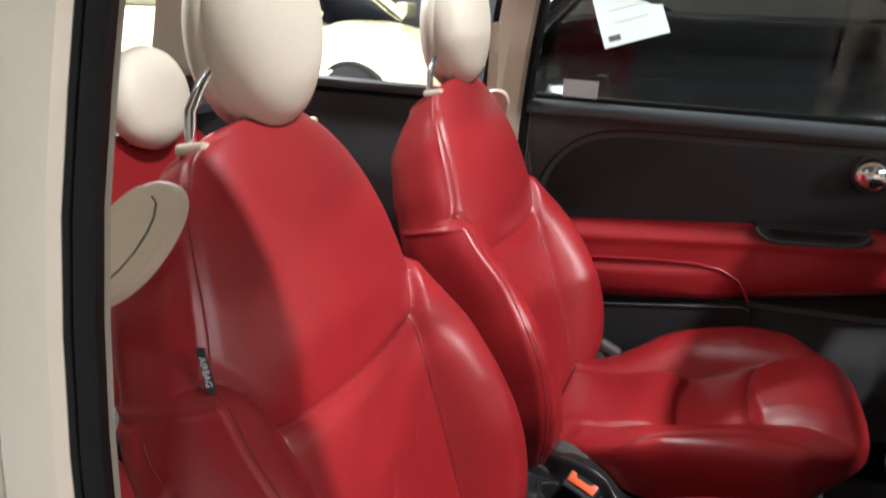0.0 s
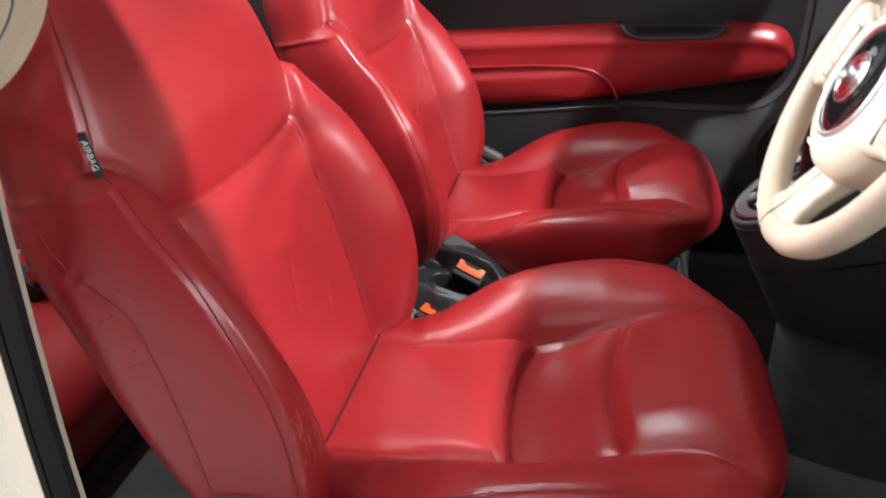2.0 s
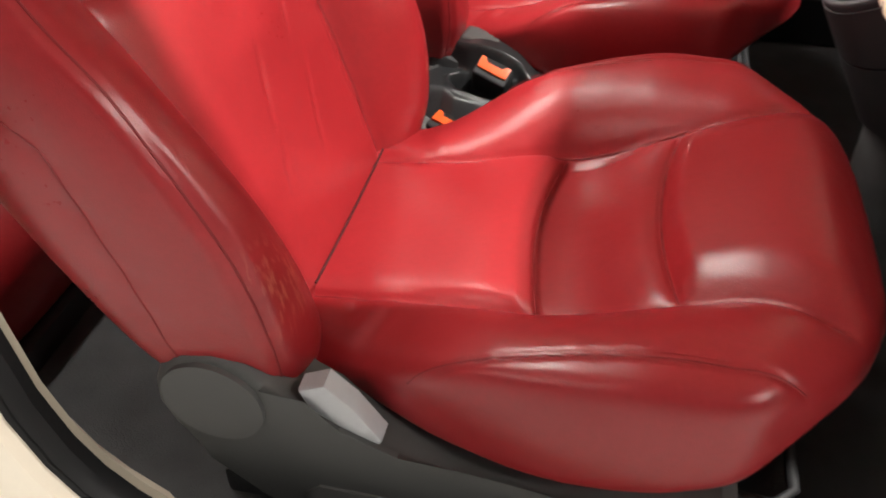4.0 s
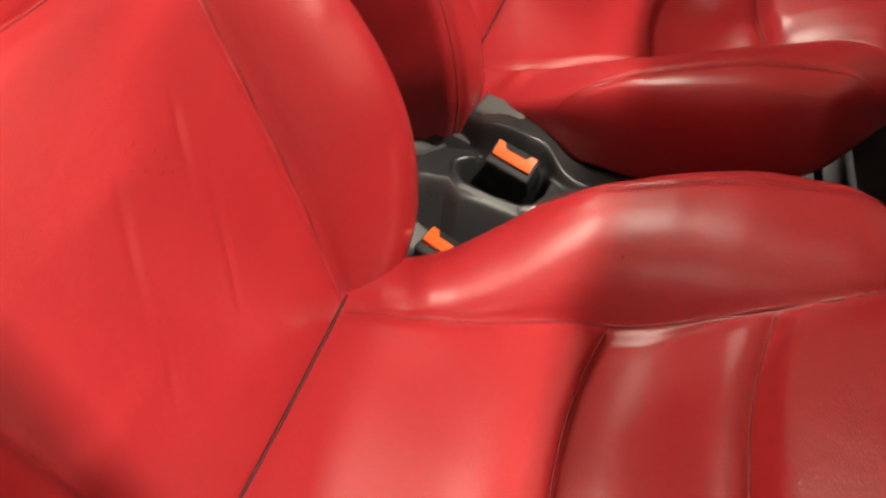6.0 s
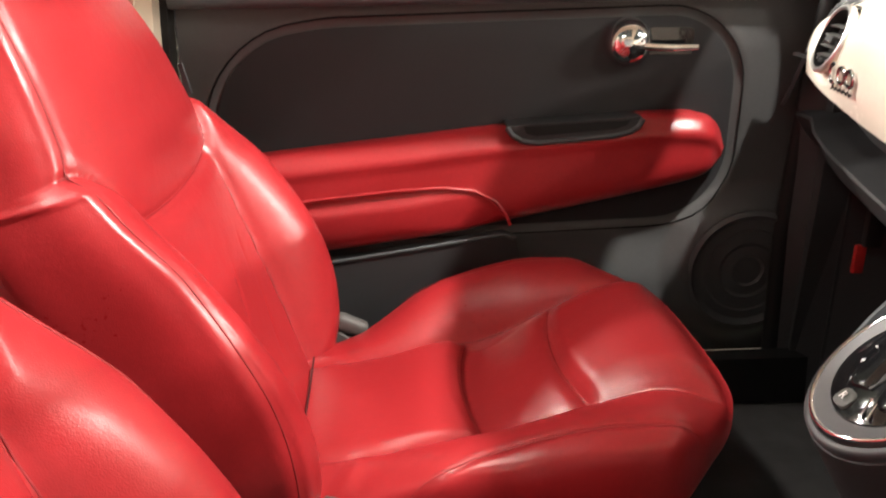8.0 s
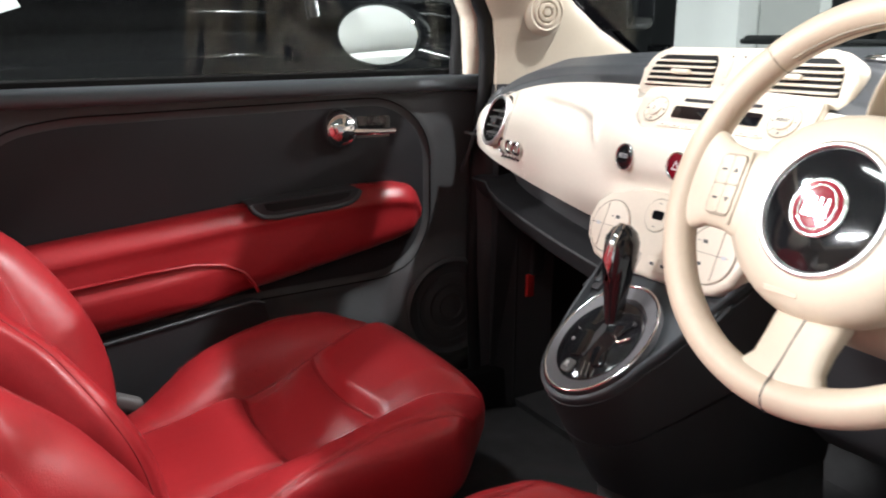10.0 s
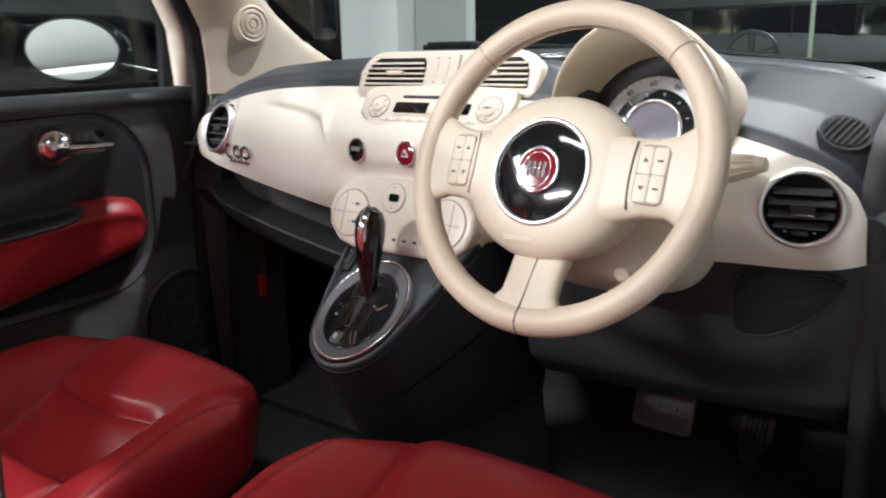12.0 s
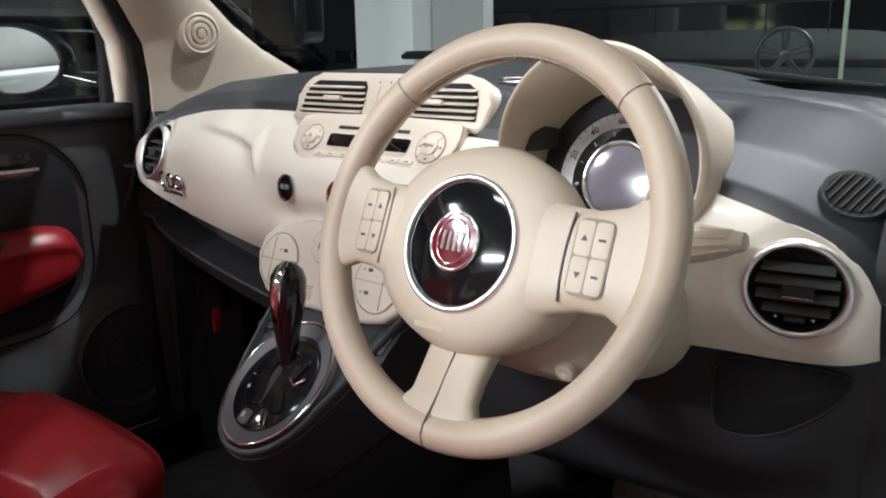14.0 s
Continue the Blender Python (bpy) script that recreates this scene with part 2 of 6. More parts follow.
def tube(name, pts, r, mat, parent=None, label="", n=10, closed=False, flat=1.0, up=(0, 0, 1)):
    """A round bar along points; r: radius or one for each point; flat: its thickness across up."""
    p = np.array(pts, float)
    k = len(p)
    r = np.full(k, r) if np.isscalar(r) else np.array(r, float)
    t = np.roll(p, -1, 0) - np.roll(p, 1, 0) if closed else np.gradient(p, axis=0)
    t /= np.linalg.norm(t, axis=1, keepdims=True) + 1e-12
    rings, s = [], None
    for i in range(k):
        s = np.cross(t[i], up) if s is None or flat != 1.0 else s - t[i] * (s @ t[i])
        if np.linalg.norm(s) < 1e-6:
            s = np.cross(t[i], (1, 0, 0))
        s = s / np.linalg.norm(s)
        w = np.cross(s, t[i])
        a = np.linspace(0, 2 * np.pi, n, endpoint=False)
        rings.append(p[i] + r[i] * (np.cos(a)[:, None] * s + flat * np.sin(a)[:, None] * w))
    if closed:
        rr = np.array(rings)
        v, f = rr.reshape(-1, 3), []
        # close the seam with the least twist
        last, first = rr[-1], rr[0]
        sh = int(np.argmin([np.linalg.norm(last - np.roll(first, -q, 0)) for q in range(n)]))
        for i in range(k):
            for j in range(n):
                o = sh if i == k - 1 else 0
                f.append((i * n + j, i * n + (j + 1) % n, ((i + 1) % k) * n + (j + 1 + o) % n, ((i + 1) % k) * n + (j + o) % n))
        bm = bmesh.new()
        bv = [bm.verts.new(q) for q in v]
        for q in f:
            bm.faces.new([bv[i] for i in q])
        return part(name, bm, mat, parent, label, 60)
    return loft(name, rings, mat, parent, label, sharp=60)


def lathe(name, prof, m, mat, parent=None, label="", n=40, squash=(1, 1), sharp=35, caps=True):
    """prof: (radius, height) pairs turned round the z of m."""
    a = np.linspace(0, 2 * np.pi, n, endpoint=False)
    rings = []
    for r, h in prof:
        r = max(r, 1e-5)
        rings.append([m @ Vector((r * math.cos(q) * squash[0], r * math.sin(q) * squash[1], h)) for q in a])
    return loft(name, rings, mat, parent, label, caps=caps, sharp=sharp)


def rbox(name, m, size, mat, parent=None, label="", bevel=0.004, seg=2, taper=None):
    """A box with rounded edges; taper scales its top."""
    bm = bmesh.new()
    bmesh.ops.create_cube(bm, size=1)
    for v in bm.verts:
        k = taper if taper and v.co.z > 0 else (1, 1)
        v.co = Vector((v.co.x * size[0] * k[0], v.co.y * size[1] * k[1], v.co.z * size[2]))
    if bevel:
        bmesh.ops.bevel(bm, geom=bm.edges[:], offset=bevel, segments=seg, affect="EDGES", profile=0.6)
    bmesh.ops.transform(bm, matrix=m, verts=bm.verts)
    return part(name, bm, mat, parent, label)


def prism(name, outline, m, depth, mat, parent=None, label="", bevel=0.0, seg=2):
    """An outline in the xy of m, pushed out along its z from 0 to depth."""
    bm = bmesh.new()
    lo = [bm.verts.new((x, y, 0)) for x, y in outline]
    hi = [bm.verts.new((x, y, depth)) for x, y in outline]
    k = len(outline)
    bm.faces.new(lo[::-1])
    top = bm.faces.new(hi)
    for i in range(k):
        bm.faces.new((lo[i], lo[(i + 1) % k], hi[(i + 1) % k], hi[i]))
    if bevel:
        bmesh.ops.bevel(bm, geom=list(top.edges), offset=bevel, segments=seg, affect="EDGES", profile=0.6)
    bmesh.ops.transform(bm, matrix=m, verts=bm.verts)
    return part(name, bm, mat, parent, label)


def rounded(w, h, r, n=6):
    """The outline of a rectangle w by h with corners of radius r."""
    o = []
    for cx, cy, a in ((w / 2 - r, h / 2 - r, 0), (-w / 2 + r, h / 2 - r, 90), (-w / 2 + r, -h / 2 + r, 180), (w / 2 - r, -h / 2 + r, 270)):
        for i in range(n + 1):
            q = radians(a + 90 * i / n)
            o.append((cx + r * math.cos(q), cy + r * math.sin(q)))
    return o


def ellipse(a, b, n=40):
    return [(a * math.cos(2 * math.pi * i / n), b * math.sin(2 * math.pi * i / n)) for i in range(n)]


def facing(p, normal, up=(0, 0, 1)):
    """A pose at p whose z is the normal and whose y is as near to up as can be."""
    z = Vector(normal).normalized()
    x = Vector(up).cross(z).normalized()
    y = z.cross(x)
    return Matrix.Translation(p) @ Matrix((x, y, z)).transposed().to_4x4()


def lerp(x, xs, ys):
    return float(np.interp(x, xs, ys))


def smooth_curve(xs, ys):
    """A smooth function through points (cubic Hermite)."""
    xs, ys = np.array(xs, float), np.array(ys, float)
    d = np.gradient(ys, xs)

    def f(x):
        x = np.clip(x, xs[0], xs[-1])
        i = np.clip(np.searchsorted(xs, x) - 1, 0, len(xs) - 2)
        h = xs[i + 1] - xs[i]
        t = (x - xs[i]) / h
        return (2 * t**3 - 3 * t**2 + 1) * ys[i] + (t**3 - 2 * t**2 + t) * h * d[i] + (3 * t**2 - 2 * t**3) * ys[i + 1] + (t**3 - t**2) * h * d[i + 1]

    return f


def step(x, a, b):
    t = np.clip((x - a) / (b - a), 0, 1)
    return t * t * (3 - 2 * t)


# ---- the showroom ----
ground = sheet("floor", surf(lambda u, v: (u, v, 0.0), np.linspace(-9, 9, 7), np.linspace(-9, 9, 7)), FLOOR_M)
tagged(ground, "polished grey showroom floor", "floor", kind="structure")
ceil = rbox("ceiling", pose(0, 0, CEILING + 0.1), (18, 18, 0.2), CEIL_M, bevel=0)
tagged(ceil, "dark unseen showroom ceiling with added lamps", "ceiling", kind="structure")
# walls close the room; the unseen grey ones are pale to bounce light
for nm, x, y, sx, sy in (("wall_east", 9, 0, 0.2, 18), ("wall_west", -9, 0, 0.2, 18), ("wall_north", 0, 9, 18, 0.2), ("wall_south", 0, -9, 18, 0.2)):
    dark = nm in ("wall_east", "wall_north")
    tagged(rbox(nm, pose(x, y, CEILING / 2), (sx, sy, CEILING), BLACKWALL if dark else WALL_M, bevel=0), "black showroom wall" if dark else "unseen pale grey showroom wall", "wall", kind="structure")
# housings and glowing diffusers for the added lamps
for lx, ly, sx, sy, w in LAMPS:
    lamp = thing("added_ceiling_light", "white lamp added on the unseen showroom ceiling", "ceiling light", "ceiling lamps")
    lamp.location = (lx, ly, CEILING)
    rbox("housing", pose(0, 0, -0.02), (sx + 0.06, sy + 0.06, 0.04), WHITEWALL, lamp, bevel=0.005)
    rbox("diffuser", pose(0, 0, -0.047), (sx * 0.98, sy * 0.6, 0.012), TUBE, lamp, bevel=0.003)


def text(name, words, m, size, mat, parent, depth=0.0004):
    """Raised lettering in the xy of m, centred."""
    c = bpy.data.curves.new(name, "FONT")
    c.body, c.size, c.extrude, c.align_x, c.align_y, c.resolution_u = words, size, depth, "CENTER", "CENTER", 2
    tmp = bpy.data.objects.new(name, c)
    me = bpy.data.meshes.new_from_object(tmp)
    bpy.data.objects.remove(tmp)
    me.transform(m)
    me.materials.clear()
    me.materials.append(mat)
    ob = new(name, me)
    ob.parent = parent
    return ob


def ring(name, m, r, thick, mat, parent, label="", n=56, squash=(1, 1), z=0.0):
    return tube(name, [m @ Vector((r * squash[0] * math.cos(a), r * squash[1] * math.sin(a), z)) for a in np.linspace(0, 2 * np.pi, n, endpoint=False)], thick, mat, parent, label, closed=True)


def at(m, x, y, z=0.0):
    return m @ Matrix.Translation((x, y, z))


def soft(o):
    """A closed outline with its corners cut."""
    return [q for a, b in zip(o, o[1:] + o[:1]) for q in ((0.75 * a[0] + 0.25 * b[0], 0.75 * a[1] + 0.25 * b[1]), (0.25 * a[0] + 0.75 * b[0], 0.25 * a[1] + 0.75 * b[1]))]


# ---- front seats ----
SPINE_X = smooth_curve([0.40, 0.48, 0.56, 0.65, 0.73, 0.81, 0.88, 0.95, 1.01, 1.07], [0.035, 0.004, -0.026, -0.060, -0.090, -0.119, -0.142, -0.170, -0.205, -0.25])
BACK_W = smooth_curve([0.40, 0.46, 0.54, 0.64, 0.72, 0.79, 0.83, 0.86, 0.885, 0.92, 0.96, 1.0, 1.03, 1.05, 1.06, 1.065],
                      [0.19, 0.228, 0.253, 0.262, 0.262, 0.257, 0.251, 0.243, 0.234, 0.224, 0.209, 0.187, 0.156, 0.118, 0.08, 0.004])
BACK_T = smooth_curve([0.40, 0.5, 0.6, 0.7, 0.85, 0.95, 1.01, 1.045, 1.06, 1.065], [0.07, 0.086, 0.103, 0.120, 0.148, 0.150, 0.132, 0.092, 0.06, 0.006])
BULGE = smooth_curve([0.40, 0.46, 0.52, 0.56, 0.63, 0.69, 0.75, 0.80, 0.84, 0.87, 0.89, 0.92, 1.1], [0.0, 0.018, 0.046, 0.060, 0.070, 0.064, 0.051, 0.037, 0.025, 0.012, 0.0, 0.0, 0.0])
INS_B = smooth_curve([0.40, 0.50, 0.6, 0.70, 0.81], [0.124, 0.132, 0.147, 0.158, 0.168])
INSERT = 0.166


def line_groove(d, width=0.0032, depth=0.0042):
    return -depth * math.exp(-((d / width) ** 2))


def welt(d, width=0.004, height=0.003):
    """A piped seam: a bead with a dip beside it."""
    return height * math.exp(-((d / width) ** 2)) - 0.8 * height * math.exp(-(((d - 2.2 * width) / width) ** 2))


def top_seam(a):
    return 0.808 - 0.010 * (1 - (a / INSERT) ** 2) if a < INSERT else 0.808 + 0.066 * step(a, INSERT - 0.004, 0.212)


def back_front(y, z):
    """Forward offset of the backrest's front: bolsters, insert and seams. y from the seat's middle."""
    a, ins = abs(y), float(INS_B(z))
    t = min(1.0, max(0.0, (a - ins + 0.003) / 0.085))
    bol = (float(BULGE(z)) + 0.014 * step(z, 0.44, 0.52) * (1 - step(z, 0.76, 0.85))) * (1 - (1 - t) ** 2)
    # the bolster ends in a rounded shoulder under the upper pad
    bol *= step(top_seam(a) + 0.004 - z, 0.0, 0.022)
    puff = 0.009 * max(0.0, 1 - (a / ins) ** 2) * (1 - step(z, 0.78, 0.805))
    dome = 0.012 * step(z, 0.80, 0.88) * max(0.0, 1 - (a / 0.21) ** 2)
    g = line_groove(z - top_seam(a)) - 0.0035 * math.exp(-(((z - top_seam(a)) / 0.014) ** 2))
    if z < top_seam(a) + 0.002:
        g += line_groove(a - ins, 0.003, 0.0045) - 0.003 * math.exp(-(((a - ins) / 0.012) ** 2))
    # soft creases low on the insert
    crease = 0.0016 * math.sin(60 * z + 9 * y) * math.exp(-(((z - 0.55) / 0.05) ** 2)) * step(0.13 - a, 0, 0.06)
    # fine creases across the insert
    for cy, cz, cl in ((-0.03, 0.67, 0.03), (0.03, 0.61, 0.036), (-0.06, 0.60, 0.02), (0.06, 0.70, 0.018)):
        u, v = (y - cy) * 0.5 + (z - cz) * 0.87, -(y - cy) * 0.87 + (z - cz) * 0.5
        crease -= 0.0016 * math.exp(-((v / 0.0035) ** 2)) * math.exp(-((u / cl) ** 2))
    return bol + puff + dome + g + crease


def rounded_ring(w, d, n=260, e=3.6):
    """n points, evenly spaced, round a soft box of half sizes w and d, from the front's middle."""
    q = np.linspace(0, 2 * np.pi, 1441)
    r = (np.abs(np.sin(q)) ** e + np.abs(np.cos(q)) ** e) ** (-1 / e)
    p = np.stack([w * r * np.sin(q), d * r * np.cos(q)], 1)
    s = np.concatenate([[0], np.cumsum(np.linalg.norm(np.diff(p, axis=0), axis=1))])
    t = np.linspace(0, s[-1], n, endpoint=False)
    return np.stack([np.interp(t, s, p[:, 0]), np.interp(t, s, p[:, 1])], 1)


def skin(P, worn, key_of, seat, mat, labels):
    """A smooth closed skin P[row, ring], split into panels by key_of(row, ring)."""
    rows, na = P.shape[:2]
    du, dv = np.gradient(P, axis=0), np.roll(P, -1, 1) - np.roll(P, 1, 1)
    N = np.cross(dv, du)
    N /= np.linalg.norm(N, axis=-1, keepdims=True) + 1e-12
    m = rows // 2
    flip = ((P[m] - P[m].mean(0)) * N[m]).sum() < 0
    if flip:
        N = -N
    groups = {}
    for i in range(rows - 1):
        for j in range(na):
            j2 = (j + 1) % na
            q = ((i, j), (i, j2), (i + 1, j2), (i + 1, j))
            groups.setdefault(key_of(i, j), []).append(q if not flip else q[::-1])
    for key, fs in groups.items():
        ids, v, nn, f = {}, [], [], []
        for q in fs:
            r = []
            for ij in q:
                if ij not in ids:
                    ids[ij] = len(v)
                    v.append(P[ij])
                    nn.append(N[ij])
                r.append(ids[ij])
            f.append(tuple(r))
        # the ring runs so that faces look outward with their normals
        a, b, c = (Vector(v[k]) for k in f[len(f) // 2][:3])
        if (b - a).cross(c - b).dot(Vector(nn[f[len(f) // 2][0]])) < 0:
            f = [q[::-1] for q in f]
        obj(key, v, f, RED_WORN if key == "outer_bolster" and worn else mat, seat, labels.get(key, ""), normals=nn)


def seams(seat, P, fields, closed_rows=False):
    """Sunken sewn lines: where each field changes sign on the skin. fields: (values, mask, by rows?)."""
    rows, na = P.shape[:2]
    for F, mask, by_row, r in fields:
        lines = {}
        if by_row:
            for i in range(rows):
                for j in range(na):
                    j2 = (j + 1) % na
                    if mask[i, j] and mask[i, j2] and F[i, j] * F[i, j2] <= 0 and F[i, j] != F[i, j2]:
                        t = F[i, j] / (F[i, j] - F[i, j2])
                        p = P[i, j] * (1 - t) + P[i, j2] * t
                        lines.setdefault((p[1] > 0), []).append(p)
        else:
            for j in range(na):
                for i in range(rows - 1):
                    if mask[i, j] and mask[i + 1, j] and F[i, j] * F[i + 1, j] <= 0 and F[i, j] != F[i + 1, j]:
                        t = F[i, j] / (F[i, j] - F[i + 1, j])
                        lines.setdefault(0, []).append(P[i, j] * (1 - t) + P[i + 1, j] * t)
            if 0 in lines:
                lines[0].sort(key=lambda p: p[1])
        for q in lines.values():
            # cut where the line jumps
            run = [q[0]]
            runs = [run]
            for a, b in zip(q, q[1:]):
                if np.linalg.norm(b - a) > 0.03:
                    run = []
                    runs.append(run)
                run.append(b)
            for run in runs:
                if len(run) > 8:
                    q5 = np.array(run)
                    for _ in range(6):
                        q5[1:-1] = (q5[:-2] + 2 * q5[1:-1] + q5[2:]) / 4
                    run = list(q5)
                    tube("seam", run[::2], r, SEAM, seat, "dark red sewn seam", n=6)
                    if by_row and r == 0.0008:
                        stitch_line(seat, run)


def stitch_line(seat, run):
    """Two rows of short thread stitches beside a seam."""
    run = np.array(run)
    s = np.concatenate([[0], np.cumsum(np.linalg.norm(np.diff(run, axis=0), axis=1))])
    v, f = [], []
    for k, q in enumerate(np.arange(0.004, s[-1] - 0.004, 0.0042)):
        p = np.array([np.interp(q, s, run[:, c]) for c in range(3)])
        d = np.array([np.interp(q + 0.002, s, run[:, c]) for c in range(3)]) - p
        d /= np.linalg.norm(d)
        for o in (-0.0035, 0.0035):
            c = p + np.array([0, o, 0.0016])
            w, b0 = np.array([0, 0.00045, 0]), len(v)
            for e in (-0.0014, 0.0014):
                v += [c + d * e - w, c + d * e + w, c + d * e * 0.8 + w * 0.6 + [0, 0, 0.0005], c + d * e * 0.8 - w * 0.6 + [0, 0, 0.0005]]
            f += [tuple(b0 + i for i in t) for t in ((0, 1, 5, 4), (1, 2, 6, 5), (2, 3, 7, 6), (3, 0, 4, 7), (0, 3, 2, 1), (4, 5, 6, 7))]
    obj("stitching", v, f, RED, seat, "red thread stitches", smooth=False)


def build_back(seat, side):
    """The backrest as one smooth skin, split into its sewn panels. side: the y of the flank beside the door."""
    zs = np.concatenate([np.linspace(0.40, 1.0, 200), 1.065 - 0.065 * np.linspace(1, 0, 46)[1:] ** 1.8])
    na = 280
    P, U = np.zeros((len(zs), na, 3)), np.zeros((len(zs), na, 2))
    for i, z in enumerate(zs):
        w, d = float(BACK_W(z)), float(BACK_T(z)) / 2
        slope = (float(SPINE_X(z + 0.01)) - float(SPINE_X(z - 0.01))) / 0.02
        nx, nz = 1 / math.hypot(1, slope), -slope / math.hypot(1, slope)
        ringp = rounded_ring(w, d, na, 3.6 - 0.3 * step(z, 0.78, 0.92))
        sxv = float(SPINE_X(z))
        for j in range(na):
            y, dd = ringp[j]
            off = dd - d
            front = step(dd / d, -0.6, 0.75)
            if dd > -0.6 * d:
                off += back_front(y, z) * front
            # flank seams: the piped edge, the bolster's second seam and the level seam
            depth, flank = d - dd, step(abs(y) / w, 0.80, 0.93)
            out = 0.0
            if dd > -d * 0.8:
                out += flank * welt(depth - 0.016, 0.0045, 0.0042)
                if z < 0.855 and y * side > 0:
                    curve = 0.058 + 0.03 * step(z, 0.74, 0.84)
                    out += flank * line_groove(depth - curve, 0.003, 0.003)
                    out += flank * 0.005 * math.exp(-(((depth - curve - 0.022) / 0.02) ** 2))
                out += flank * line_groove(z - 0.857 - 0.1 * (depth - 0.02), 0.003, 0.003) * (depth > 0.02)
            P[i, j] = (sxv + off * nx, y + math.copysign(out, y), z + off * nz)
            U[i, j] = (dd / d, depth)

    def key(i, j):
        z, y, a = zs[i], P[i, j, 1], abs(P[i, j, 1])
        fr, depth = U[i, j]
        if fr < -0.8 and a < 0.9 * BACK_W(z):
            return "back_cover"
        if depth > 0.0225:
            return "side_panel" if y * side > 0 else "inner_side_panel"
        if z > top_seam(a):
            return "upper_pad"
        if a < INS_B(z):
            return "centre_panel"
        return "outer_bolster" if y * side > 0 else "inner_bolster"

    skin(P, side < 0, key, seat, RED, {"outer_bolster": "worn red leather bolster"} if side < 0 else {})
    A, Z = np.abs(P[:, :, 1]), np.repeat(zs[:, None], na, 1)
    ts = np.vectorize(top_seam)(A)
    ib = np.repeat(np.array([float(INS_B(z)) for z in zs])[:, None], na, 1)
    w = np.repeat(np.array([float(BACK_W(z)) for z in zs])[:, None], na, 1)
    front, flank = U[:, :, 0] > 0.45, (A > 0.82 * w) & (U[:, :, 0] > -0.75)
    curve, outer = 0.058 + 0.03 * step(Z, 0.74, 0.84), P[:, :, 1] * side > 0
    seams(seat, P, [(Z - ts, (U[:, :, 1] < 0.027) & (A < 0.24), False, 0.0009), (A - ib, front & (Z < ts + 0.003) & (Z > 0.44), True, 0.0009),
                    (U[:, :, 1] - 0.0225, flank & (Z < 1.03), True, 0.0011), (U[:, :, 1] - curve, flank & outer & (Z < 0.845), True, 0.0009),
                    (Z - 0.857 - 0.1 * (U[:, :, 1] - 0.02), flank & (U[:, :, 1] > 0.03), False, 0.0008)])


CUSH_W = smooth_curve([-0.10, -0.04, 0.06, 0.16, 0.28, 0.35, 0.39, 0.415, 0.44, 0.468, 0.488, 0.501, 0.510], [0.160, 0.180, 0.205, 0.240, 0.264, 0.265, 0.256, 0.238, 0.218, 0.187, 0.150, 0.105, 0.02])
CUSH_T = smooth_curve([-0.10, 0.0, 0.1, 0.19, 0.213, 0.26, 0.31, 0.35, 0.40, 0.44, 0.475, 0.498, 0.512], [0.485, 0.503, 0.515, 0.524, 0.524, 0.536, 0.560, 0.580, 0.600, 0.604, 0.594, 0.576, 0.550])
CUSH_B = smooth_curve([-0.10, 0.05, 0.15, 0.23, 0.31, 0.38, 0.44, 0.49, 0.528], [0.465, 0.462, 0.455, 0.454, 0.465, 0.490, 0.522, 0.537, 0.542])
CUSH_I = smooth_curve([-0.10, 0.02, 0.12, 0.213, 0.28, 0.335, 0.38, 0.41, 0.44, 0.47, 0.50, 0.53], [0.115, 0.117, 0.121, 0.134, 0.136, 0.137, 0.140, 0.146, 0.157, 0.172, 0.20, 0.25])
CUSH_RISE = smooth_curve([-0.10, 0.0, 0.05, 0.11, 0.17, 0.21, 0.25, 0.30, 0.36, 0.40, 0.43, 0.46, 0.53], [0.0, 0.0, 0.004, 0.023, 0.046, 0.058, 0.060, 0.050, 0.027, 0.013, 0.003, 0.0, 0.0])


def seat_seams(a):
    return 0.219 - 0.018 * (1 - (a / 0.134) ** 2), 0.336 - 0.019 * (1 - (a / 0.137) ** 2)


def cushion_top(x, y):
    a, ins = abs(y), float(CUSH_I(x))
    t = min(1.0, max(0.0, (a - ins + 0.002) / max(0.03, 0.240 - ins)))
    h = 1.12 * float(CUSH_RISE(x)) * (1 - (1 - t) ** 2.3)
    s1, s2 = seat_seams(a)
    inside = step(ins - a, -0.002, 0.018)
    h += 0.006 * max(0, 1 - (a / ins) ** 2)
    # pads swell up to their seams and drop behind them
    h += inside * 0.009 * step(x, s1 - 0.14, s1 - 0.035) * (1 - step(x, s1 - 0.022, s1 + 0.001))
    h -= inside * 0.014 * step(x, s1 - 0.003, s1 + 0.006) * (1 - step(x, s2 - 0.09, s2 - 0.010))
    h += inside * step(ins - a, 0.0, 0.05) * 0.011 * step(x, s2 - 0.001, s2 + 0.014) * (1 - step(x, 0.44, 0.50))
    h += inside * (line_groove(x - s1, 0.003, 0.003) + line_groove(x - s2, 0.003, 0.004) - 0.004 * math.exp(-(((x - s2) / 0.012) ** 2)))
    if x < 0.475:
        h += (line_groove(a - ins, 0.003, 0.004) - 0.005 * math.exp(-(((a - ins) / 0.013) ** 2))) * (1 - step(x, 0.44, 0.475))
    # long piped seam along the bolster's crown, and folds at the back
    h += line_groove(a - 0.232, 0.0025, 0.0028) * step(x, 0.0, 0.08) * (1 - step(x, 0.40, 0.44))
    h += 0.002 * math.sin(120 * x + 40 * a) * math.exp(-(((x - 0.06) / 0.03) ** 2 + ((a - 0.15) / 0.04) ** 2))
    return h


